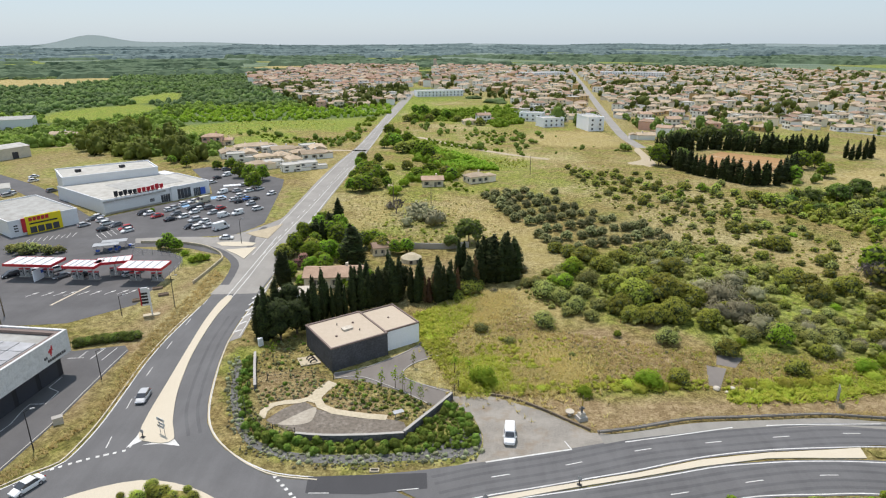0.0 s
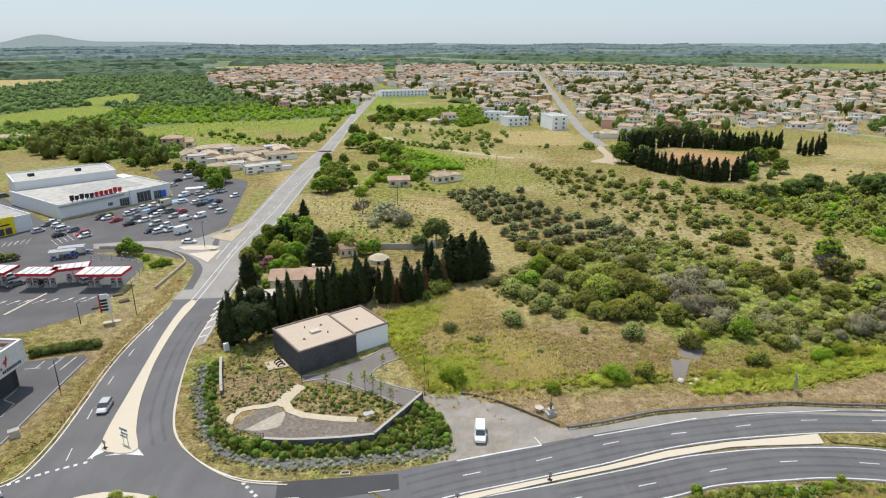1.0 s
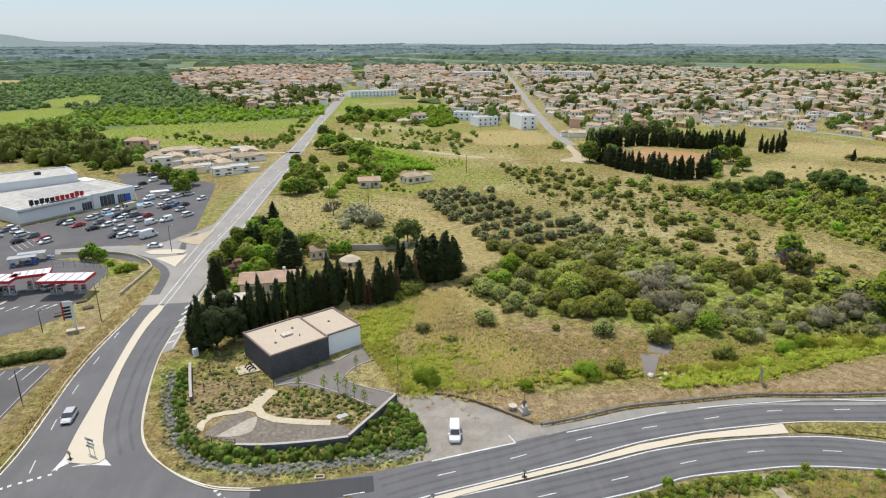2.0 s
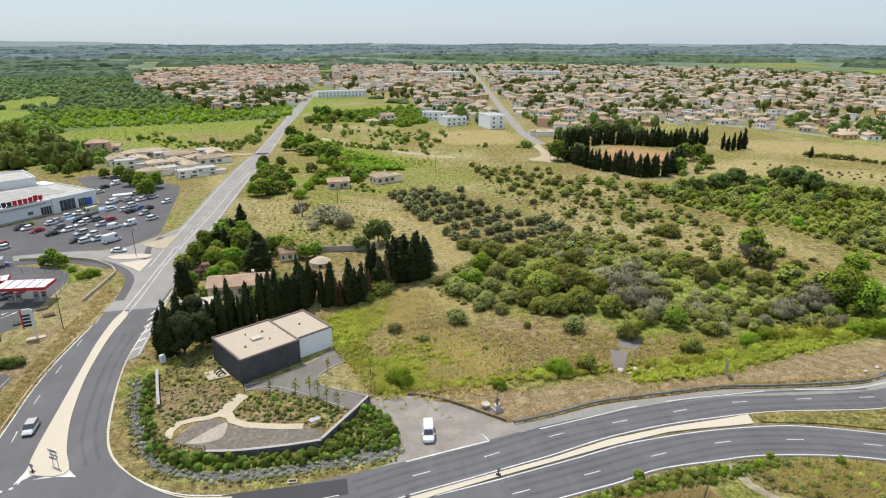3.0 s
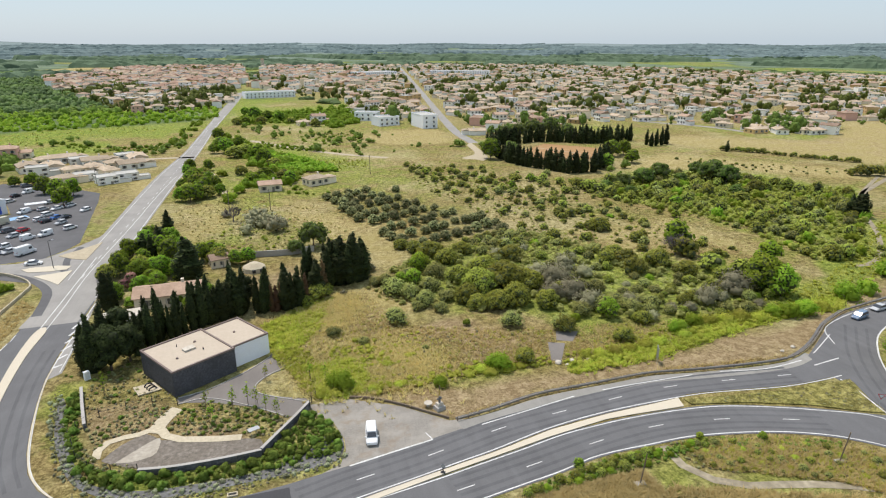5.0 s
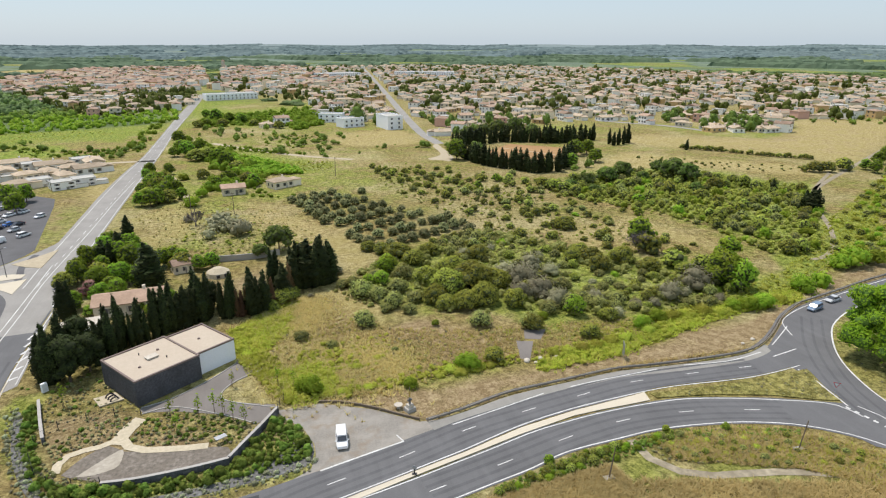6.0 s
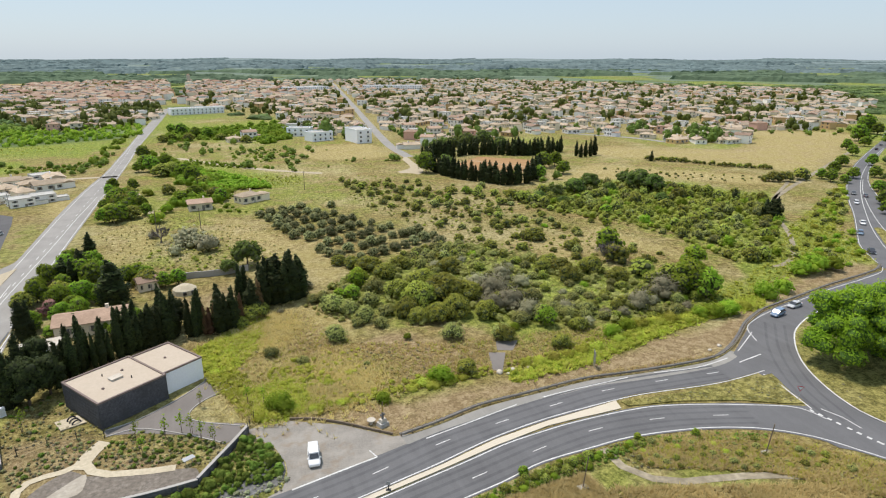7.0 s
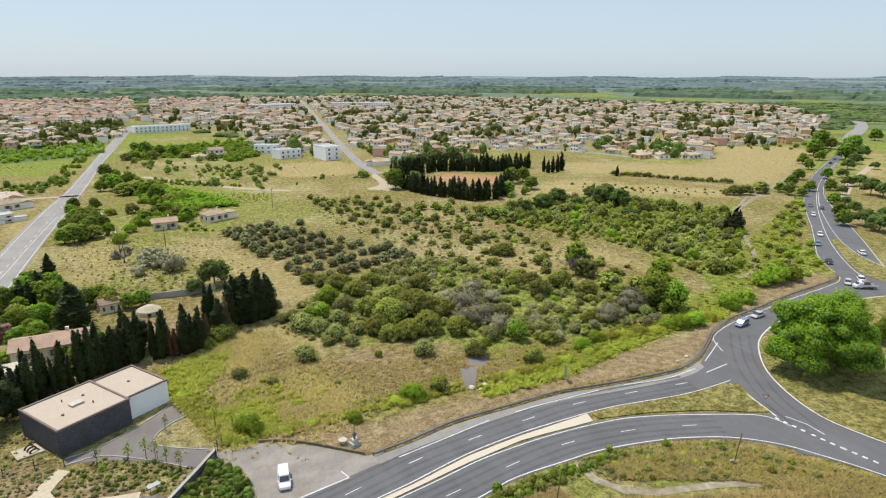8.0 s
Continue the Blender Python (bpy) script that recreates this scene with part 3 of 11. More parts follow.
BRIGHT_BUSHES = [bush_form("bright_bush", 101 + k, 1.5, 1.8, 900, 0.10, M_BRIGHT, 6, "bright green bush at the meadow's edge", spiky=0.18, soft_inside=True) for k in range(2)]
WEEDS = [bush_form("weed_clump", 111 + k, 1.5, 1.1, 800, 0.10, M_YELLOW_GREEN, 6, "feathery yellow-green weeds by the track", spiky=0.3, group="weed clumps", soft_inside=True) for k in range(2)]
DEAD_BUSHES = [bush_form("bare_bush", 121 + k, 1.8, 2.2, 800, 0.09, M_DEAD, 6, "bare grey leafless bush", spiky=0.25, soft_inside=True) for k in range(2)]
CYPRESSES = [cypress_form(131 + k, 1.32, 10.0, 1800, M_CYPRESS, "tall dark green cypress in a row") for k in range(3)]
DRY_CYPRESSES = [cypress_form(141, 1.1, 9.0, 800, M_CYPRESS_DRY, "dead brown cypress in the row")]

# outline of the village on both sides of its road
VILLAGE_R = [(-35.2, 916.0), (19.7, 715.6), (69.0, 641.5), (67.3, 546.4), (77.6, 469.4), (100.9, 459.4), (107.9, 436.0), (119.9, 405.9), (135.9, 381.9), (169.2, 403.2), (220.1, 422.8), (267.8, 434.2), (288.9, 408.8), (317.7, 362.7), (332.0, 342.9), (361.2, 333.7), (428.0, 392.2), (483.2, 368.6), (574.2, 402.9), (817.6, 560.4), (1006.9, 779.4), (910.2, 924.7), (804.8, 1149.2), (652.5, 1409.2), (394.9, 1510.3), (129.4, 1478.6), (-19.6, 1478.0)]
VILLAGE_L = [(-335.4, 1094.8), (-326.5, 1294.3), (-288.2, 1450.9), (-192.4, 1507.5), (-66.7, 1533.4), (-37.7, 913.2), (-39.6, 707.4), (-52.6, 618.1), (-73.7, 607.6), (-97.8, 587.1), (-129.3, 598.0), (-181.7, 710.9), (-241.5, 832.0)]

# ---- the land: one sheet from below the drone to the horizon ----


def field_strip(x, y):
    """Above 0 where open fields lie between the woods of the far plain."""
    az, dist = math.atan2(x, y), max(1.0, math.hypot(x, y))
    return 4 * (noise.noise((az * 7, math.log(dist) * 11, 2.0)) + 0.35 * noise.noise((az * 24, math.log(dist) * 30, 5.0)) - 0.13)


# meadows and fields let into the western woods
CLEARINGS = [[(-345.2, 536.3), (-339.6, 592.0), (-303.4, 629.3), (-268.4, 600.9), (-248.1, 526.2), (-262.5, 484.9), (-290.2, 471.8), (-318.4, 489.4)], [(-351.9, 686.8), (-338.3, 778.9), (-313.7, 761.2), (-280.9, 671.7), (-306.4, 623.6)], [(-796.3, 1112.2), (-750.1, 1164.5), (-593.3, 1121.9), (-531.1, 1037.8), (-538.9, 893.9), (-575.1, 851.8), (-614.0, 852.9)],
             [(-1415.4, 1992.9), (-1268.3, 1983.2), (-869.0, 1422.0), (-802.6, 1247.4), (-878.6, 1229.3)], [(-467.5, 1490.2), (-375.1, 1737.8), (-306.2, 1616.2), (-399.2, 1346.6)], [(-201.0, 454.4), (-159.3, 493.9), (-102.1, 500.2), (-58.1, 514.8), (-45.1, 526.6), (-48.3, 362.4), (-51.4, 298.5), (-62.7, 272.9), (-81.9, 371.0), (-122.2, 363.3), (-166.7, 399.2)]]


def build_ground():
    az = np.radians(np.concatenate([np.arange(-180, -46, 6.0), np.arange(-46, 70, 0.42), np.arange(70, 180, 6.0)]))
    rad = np.concatenate([[3.0, 12.0, 24.0, 36.0], np.geomspace(44, 4900, 300)])
    A, D = np.meshgrid(az, rad)
    x, y = D * np.sin(A), D * np.cos(A)
    flat_x, flat_y = x.ravel(), y.ravel()
    wob = np.array([noise.noise((a / 14, b / 14, 0.0)) for a, b in zip(flat_x, flat_y)]).reshape(x.shape)
    wide = np.array([noise.noise((a / 60, b / 60, 7.0)) for a, b in zip(flat_x, flat_y)]).reshape(x.shape)
    z = np.zeros_like(x)
    cover = np.zeros((*x.shape, 4))
    strip = np.array([field_strip(a, b) for a, b in zip(flat_x, flat_y)]).reshape(x.shape)
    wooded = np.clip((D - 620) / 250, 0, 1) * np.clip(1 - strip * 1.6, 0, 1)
    # distance haze put into the ground colour, growing with range from the drone
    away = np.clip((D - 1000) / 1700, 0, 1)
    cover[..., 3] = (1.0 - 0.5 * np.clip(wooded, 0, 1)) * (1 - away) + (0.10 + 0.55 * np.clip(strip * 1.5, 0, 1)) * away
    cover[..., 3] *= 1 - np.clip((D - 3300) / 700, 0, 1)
    # distant country: woods and fields in long strips, the land raised to fit the camera's horizon, with low hills
    far = np.clip((D - 1500) / 3400, 0, 1)
    z += 33 * far ** 1.2 + far * 6 * np.sin(A * 9 + 1) * np.sin(A * 23)
    z += 52 * np.exp(-((np.degrees(A) + 28.6) / 2.2) ** 2) * np.clip((D - 3900) / 900, 0, 1)
    z += 22 * np.exp(-((np.degrees(A) + 24.0) / 6.5) ** 2) * np.clip((D - 3900) / 900, 0, 1)
    cover[..., 0] = np.clip((D - 300) / 260, 0, 1) * np.clip(0.7 + wide, 0, 1)

    def lay(channel, value, soft, poly, only=False):
        """Raises one kind of cover inside an outline, with a ragged edge; only clears the others there."""
        d = edge_distance(poly, x, y)
        s = np.where(inside(poly, x, y), d, -d) + wob * soft * 1.2
        w = np.clip(s / soft * 0.5 + 0.5, 0, 1)
        if only:
            for c in range(3):
                if c != channel:
                    cover[..., c] *= 1 - w
        cover[..., channel] = cover[..., channel] * (1 - w) + value * w

    # lush ground
    lay(0, 0.75, 8, [(18.4, 145.5), (33.6, 163.1), (48.1, 167.3), (75.5, 180.3), (93.6, 159.1), (116.0, 137.4), (138.5, 133.3), (120.1, 106.7), (92.3, 103.8), (64.9, 109.2), (43.2, 123.7), (21.9, 134.8)])
    lay(0, 0.8, 8, [(124.6, 232.9), (176.8, 268.3), (220.4, 258.2), (220.6, 225.0), (237.8, 203.0), (212.5, 171.9), (176.4, 143.3), (165.6, 127.5), (144.3, 127.8), (149.0, 163.0), (140.6, 188.4)])
    lay(0, 0.85, 4, [(199.3, 158.0), (295.4, 208.2), (209.3, 144.9), (188.8, 118.6), (154.1, 117.9), (121.5, 106.1), (89.0, 101.8), (68.8, 101.3), (71.9, 106.1), (101.7, 110.8), (138.0, 119.7)])
    lay(0, 0.75, 4, [(-6.5, 128.3), (2.1, 138.0), (10.6, 141.5), (4.6, 128.2), (0.6, 117.0), (5.0, 107.3), (12.4, 102.9), (17.9, 96.9), (7.6, 96.0), (1.5, 98.9), (-1.7, 107.3), (-4.7, 114.5)])
    lay(0, 0.2, 5, [(3.8, 105.1), (13.8, 116.9), (27.0, 116.9), (24.0, 107.2), (14.8, 96.9), (6.6, 97.0)])
    lay(0, 0.8, 3, [(71.1, 100.3), (88.1, 100.6), (71.4, 94.5), (56.0, 93.6), (50.9, 93.4), (55.6, 97.5)])
    lay(0, 0.9, 12, [(-197.8, 467.0), (-166.1, 501.3), (-113.8, 523.8), (-66.5, 507.2), (-54.8, 464.7), (-73.3, 434.6), (-126.0, 453.2), (-145.9, 414.0), (-173.0, 425.0)])
    lay(0, 0.7, 6, [(-43.5, 201.2), (-21.6, 215.4), (-9.8, 231.7), (-12.1, 194.4), (-25.0, 176.9), (-38.8, 177.0)])
    lay(0, 0.85, 12, [(-31.9, 412.3), (-8.7, 387.7), (35.2, 328.2), (48.8, 297.5), (29.5, 272.0), (10.3, 312.5), (-27.1, 346.6)])
    lay(0, 0.9, 20, [(-577.6, 822.0), (-331.7, 815.1), (-181.0, 599.1), (-203.1, 491.0), (-265.6, 458.5), (-394.3, 554.7)])
    lay(0, 0.8, 4, [(-44.2, 107.5), (-42.7, 117.2), (-37.5, 107.5), (-34.9, 95.2), (-29.1, 85.1), (-7.6, 82.1), (6.0, 85.0), (5.6, 79.2), (-7.2, 75.9), (-24.4, 77.3), (-32.8, 82.1), (-37.7, 90.0)])
    lay(0, 0.8, 3, [(-83.8, 177.3), (-74.1, 174.6), (-67.3, 166.0), (-69.4, 160.0), (-80.5, 169.5)])
    lay(0, 0.35, 14, [(-35.6, 261.3), (-6.3, 272.3), (28.4, 260.7), (48.8, 297.5), (80.5, 271.5), (86.2, 249.7), (60.4, 240.2), (28.4, 260.7), (3.4, 231.6), (-15.4, 188.2), (-30.0, 188.3)])
    for village in (VILLAGE_R, VILLAGE_L):
        lay(0, 0.45, 20, village)
        lay(1, 0.42, 20, village)
        lay(3, 1.0, 20, village)
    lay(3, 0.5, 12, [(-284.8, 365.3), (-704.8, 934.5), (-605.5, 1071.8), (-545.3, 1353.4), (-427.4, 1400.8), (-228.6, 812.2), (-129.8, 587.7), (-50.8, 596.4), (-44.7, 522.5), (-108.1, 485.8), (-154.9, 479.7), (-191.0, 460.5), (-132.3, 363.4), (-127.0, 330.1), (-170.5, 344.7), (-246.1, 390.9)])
    for clearing in CLEARINGS:
        lay(3, 1.0, 6, clearing)
    # straw and mown fields
    lay(2, 0.75, 8, [(424.5, 384.6), (492.3, 364.8), (475.0, 329.0), (358.0, 262.4), (307.4, 233.6), (289.5, 245.3), (271.5, 269.7), (245.9, 294.1), (228.3, 331.3), (241.8, 368.7), (284.2, 335.1), (333.9, 307.8)], True)
    lay(2, 1.0, 6, [(210.4, 296.1), (226.2, 274.8), (272.3, 233.8), (257.1, 216.8), (234.3, 231.6), (209.5, 254.0), (166.9, 252.9), (164.6, 265.1)])
    lay(2, 0.8, 8, [(49.1, 408.7), (93.5, 435.7), (110.1, 428.6), (112.8, 376.0), (91.7, 358.6), (59.5, 365.9)], True)
    lay(2, 0.8, 5, [(131.1, 297.0), (153.4, 287.3), (156.6, 268.6), (141.2, 264.2), (124.3, 274.6)])
    lay(2, 0.3, 12, [(-173.0, 425.0), (-124.3, 447.1), (-71.9, 426.2), (-53.4, 452.0), (-51.6, 388.2), (-81.1, 393.3), (-129.0, 384.7)])
    lay(2, 0.8, 5, [(-54.2, 298.6), (-53.3, 362.4), (-46.8, 350.6), (-49.7, 287.7), (-55.3, 261.4), (-61.9, 275.3), (-63.7, 304.4)], True)
    lay(0, 0.4, 5, [(-54.8, 241.1), (-57.3, 194.7), (-62.9, 194.7), (-65.1, 241.2), (-61.9, 275.3), (-55.3, 261.4)])
    lay(2, 0.6, 6, [(-39.9, 241.0), (-22.8, 255.8), (-13.8, 223.2), (-26.4, 188.3), (-35.7, 201.1)])
    lay(2, 0.9, 12, CLEARINGS[2], True)
    lay(2, 0.6, 12, CLEARINGS[4], True)
    lay(0, 1.0, 8, CLEARINGS[0], True)
    lay(0, 1.0, 8, CLEARINGS[1], True)
    lay(0, 1.0, 20, [(-1378.5, 1990.5), (-1234.2, 1929.3), (-875.5, 1422.4), (-954.8, 1372.4)], True)
    lay(2, 0.8, 4, [(20.6, 150.5), (29.9, 146.5), (34.0, 129.5), (25.1, 125.2), (17.1, 137.0), (11.8, 126.5), (5.8, 123.5), (9.8, 140.2)])
    lay(2, 0.8, 4, [(31.2, 214.7), (38.3, 183.4), (32.5, 168.7), (26.6, 176.8), (24.5, 195.9)])
    lay(0, 0.5, 5, [(-284.0, 373.6), (-223.6, 364.6), (-174.0, 352.2), (-145.0, 322.1), (-163.6, 299.7), (-177.2, 280.0), (-186.5, 274.1), (-221.5, 286.8)])
    lay(2, 0.9, 10, [(507.5, 307.2), (500.9, 291.2), (335.1, 191.0), (322.2, 196.6), (407.9, 253.7)])
    lay(2, 0.9, 5, [(219.2, 140.5), (203.9, 124.0), (192.7, 104.9), (203.0, 111.1), (207.8, 120.9), (225.0, 142.3)])
    # the meadow beside the dark building: straw, mown brown ground, fresh green
    lay(2, 0.7, 4, [(-0.5, 135.1), (12.5, 145.1), (18.4, 130.6), (19.2, 115.3), (29.5, 112.1), (29.1, 101.4), (18.9, 95.0), (8.8, 96.5), (-1.3, 98.7), (-5.5, 112.3)])
    lay(1, 0.85, 4, [(12.1, 128.0), (20.0, 120.0), (36.4, 119.0), (51.7, 108.0), (46.8, 99.3), (31.1, 100.6), (30.9, 112.6), (20.3, 114.5), (13.3, 116.3)], True)
    lay(0, 0.9, 3, [(-6.4, 129.8), (1.0, 133.8), (5.8, 129.2), (-0.3, 115.7), (-5.6, 119.8)])
    lay(0, 0.9, 2, [(3.1, 105.0), (9.8, 106.0), (11.0, 96.4), (3.7, 95.9)])
    lay(0, 0.75, 2, [(8.7, 95.5), (26.4, 95.6), (41.1, 96.6), (47.0, 97.0), (46.4, 95.6), (25.8, 93.0), (13.4, 93.0)])
    # a bleached swath past the grove, and the yellowed slopes round it
    lay(2, 0.7, 5, [(-1.7, 244.5), (10.5, 240.4), (24.1, 202.9), (34.2, 173.1), (32.4, 153.9), (22.6, 159.3), (4.8, 206.4)], True)
    lay(2, 0.7, 6, [(93.7, 173.7), (128.1, 183.8), (139.1, 153.9), (137.3, 134.7), (136.2, 139.4), (123.9, 156.7), (90.8, 147.7)])
    lay(0, 0.5, 3, [(-68.4, 97.2), (-69.7, 128.6), (-67.8, 162.3), (-64.6, 162.3), (-63.2, 114.7), (-59.5, 88.4), (-64.2, 73.0), (-65.9, 75.5)])
    lay(1, 0.5, 6, [(-231.2, 339.6), (-219.9, 358.2), (-174.2, 339.0), (-191.6, 299.7), (-179.1, 262.3), (-210.4, 286.4), (-235.3, 322.7)])
    lay(0, 1.0, 8, [(-199.1, 454.4), (-186.1, 485.7), (-160.0, 499.7), (-130.0, 475.3), (-135.4, 434.9), (-161.7, 418.2)], True)
    lay(0, 1.0, 8, [(-134.8, 400.1), (-122.3, 425.0), (-103.8, 426.5), (-94.3, 384.2), (-111.6, 368.0), (-125.3, 374.3)], True)
    lay(1, 0.45, 4, [(-64.5, 202.6), (-73.0, 265.9), (-70.4, 275.6), (-53.0, 277.4), (-55.6, 243.7)])
    lay(0, 0.7, 4, [(-64.4, 205.6), (-70.3, 251.2), (-61.5, 273.7), (-56.8, 239.7)])
    lay(0, 0.5, 8, [(-43.0, 283.7), (-27.4, 337.5), (6.1, 283.8), (54.0, 308.8), (61.0, 264.3), (33.9, 251.1), (8.5, 240.5), (-19.9, 208.3), (-33.1, 223.1)])
    lay(0, 0.45, 5, [(24.1, 63.7), (33.3, 65.3), (53.2, 66.4), (68.8, 65.5), (92.1, 52.6), (80.0, 43.8)])
    lay(1, 0.7, 6, [(256.6, 362.4), (280.7, 330.8), (334.7, 313.5), (447.2, 384.2), (480.2, 335.1), (328.2, 245.2), (302.4, 260.7), (280.7, 308.7)])
    # bare earth
    lay(1, 0.9, 2.0, [(4.0, 96.7), (14.1, 95.9), (24.3, 94.8), (29.2, 93.0), (46.5, 94.5), (71.4, 95.6), (100.7, 98.3), (116.9, 101.4), (114.6, 97.5), (101.0, 89.0), (94.5, 87.0), (73.8, 88.2), (55.0, 88.5), (41.3, 87.8), (26.5, 83.9), (21.1, 85.9), (12.5, 92.5)], True)
    lay(1, 1.0, 3, [(127.1, 317.8), (154.5, 345.5), (177.8, 319.1), (178.6, 303.6), (157.8, 289.0), (139.5, 300.7)], True)
    lay(1, 0.75, 3, [(-13.5, 162.0), (0.9, 166.6), (3.9, 157.4), (-9.4, 145.3), (-14.1, 149.2)])
    lay(1, 0.8, 3, [(4.7, 133.0), (19.1, 141.5), (22.7, 128.2), (13.8, 116.9), (7.0, 125.3)])
    lay(1, 0.6, 3, [(-37.9, 105.2), (-24.7, 105.2), (-19.0, 97.0), (-6.2, 88.2), (-7.9, 85.1), (-24.3, 84.3), (-32.8, 88.3)])
    lay(1, 0.7, 2, [(-68.4, 97.2), (-69.7, 128.6), (-67.8, 162.3), (-64.6, 162.3), (-63.2, 114.7), (-59.5, 88.4), (-64.2, 73.0), (-65.9, 75.5)])
    lay(1, 0.75, 2, [(100.2, 87.5), (115.6, 97.1), (144.5, 104.7), (180.5, 111.9), (180.3, 121.0), (138.3, 112.1), (108.1, 96.8)])
    # soft rises and hollows in the open scrub
    rough = inside([(1.9, 227.5), (85.8, 392.8), (133.8, 228.9), (243.1, 207.8), (169.0, 132.5), (126.3, 112.7), (80.1, 109.1), (39.8, 114.2), (9.6, 127.5), (13.2, 172.0)], x, y)
    z += np.where(rough, 0.35 * np.clip(wide + 0.3, 0, 1) + 0.12 * np.clip(wob, 0, 1), 0) * np.clip(edge_distance([(1.9, 227.5), (85.8, 392.8), (133.8, 228.9), (243.1, 207.8), (169.0, 132.5), (126.3, 112.7), (80.1, 109.1), (39.8, 114.2), (9.6, 127.5), (13.2, 172.0)], x, y) / 12, 0, 1)
    nr, na = x.shape
    verts = np.stack([x, y, z], -1).reshape(-1, 3)
    i = np.arange(nr * na).reshape(nr, na)
    nxt = np.roll(i, -1, axis=1)
    faces = np.stack([i[:-1], i[1:], nxt[1:], nxt[:-1]], -1).reshape(-1, 4)[:, ::-1]
    me = bpy.data.meshes.new("ground")
    hub = len(verts)
    me.from_pydata(verts.tolist() + [(0, 0, 0)], [], faces.tolist() + [(int(nxt[0, k]), int(i[0, k]), hub) for k in range(na)])
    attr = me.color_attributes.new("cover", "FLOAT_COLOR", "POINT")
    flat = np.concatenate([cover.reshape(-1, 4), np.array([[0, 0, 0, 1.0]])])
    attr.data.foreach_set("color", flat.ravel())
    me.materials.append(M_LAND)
    me.polygons.foreach_set("use_smooth", [True] * len(me.polygons))
    return tagged(new("ground", me), "dry Mediterranean land with meadow, scrub and fields", "ground", "", "structure")


ground = build_ground()

# ---- roads ----
Z_ROAD, Z_LINE = 0.05, 0.062

# road from the first roundabout to the village
road_in_left = [(-64.5, 66.8), (-62.7, 70.9), (-59.9, 74.0), (-57.2, 76.5), (-56.6, 81.5), (-56.7, 87.6), (-57.6, 97.2), (-58.6, 107.3), (-58.8, 118.3), (-58.0, 133.9), (-57.5, 152.7), (-57.4, 172.9)]
main_left = [(-57.4, 172.9), (-57.7, 194.7), (-57.4, 217.2), (-57.1, 246.9), (-56.7, 277.6), (-54.8, 319.5), (-51.5, 366.5), (-50.5, 410.0), (-49.4, 474.5), (-48.2, 552.6), (-45.3, 659.8), (-39.4, 797.6)]
main_right = [(-46.0, 153.4), (-46.2, 171.8), (-46.1, 199.8), (-45.6, 241.1), (-44.5, 292.9), (-43.3, 343.1), (-42.5, 397.5), (-41.9, 477.8), (-39.5, 557.0), (-36.6, 653.3), (-33.0, 797.4)]
road_village = road("road", main_left, main_right, Z_ROAD, M_ROAD_OLD, "pale worn asphalt road running to the village")
near_right = [(-18.3, 72.6), (-22.5, 73.1), (-26.1, 74.1), (-30.2, 76.6), (-33.7, 79.6), (-36.8, 82.9), (-39.3, 87.0), (-41.2, 92.5), (-42.8, 99.1), (-44.4, 107.5), (-45.6, 115.9), (-46.1, 124.0), (-46.2, 136.5), (-46.0, 153.4)]
road_near = sheet("road", road_in_left + list(reversed(near_right)), Z_ROAD + 0.004, M_ROAD, "grey asphalt road with two lanes into a roundabout", "road", False)
ring_one = sheet("road", [(-70.5, 61.4), (-64.5, 66.8), (-57.2, 76.5), (-48.8, 80.1), (-40.6, 81.4), (-33.7, 79.6), (-26.1, 74.1), (-18.3, 72.6), (-11.9, 73.5), (-6.8, 70.5), (8.0, 59.5), (-5.3, 50.2), (-48.6, 50.2)], Z_ROAD + 0.008, M_ROAD, "grey asphalt roundabout carriageway", "road")
isle_one = sheet("traffic_island", [(-55.3, 66.8), (-52.8, 69.0), (-48.6, 71.3), (-43.6, 72.7), (-38.5, 72.1), (-33.7, 70.2), (-29.6, 67.3), (-25.7, 62.3), (-27.2, 56.2), (-38.4, 54.6), (-48.7, 59.6)], 0.04, M_MEDIAN, "cream concrete ring of the roundabout island", "traffic island", True, 0.16)
isle_one_grass = sheet("lawn", [(-45.3, 68.0), (-41.6, 70.1), (-36.9, 70.4), (-33.7, 69.0), (-30.3, 66.2), (-29.1, 59.5), (-36.7, 57.8), (-44.3, 63.3)], 0.205, M_VERGE, "green planted middle of the roundabout", "lawn", True, 0.05)
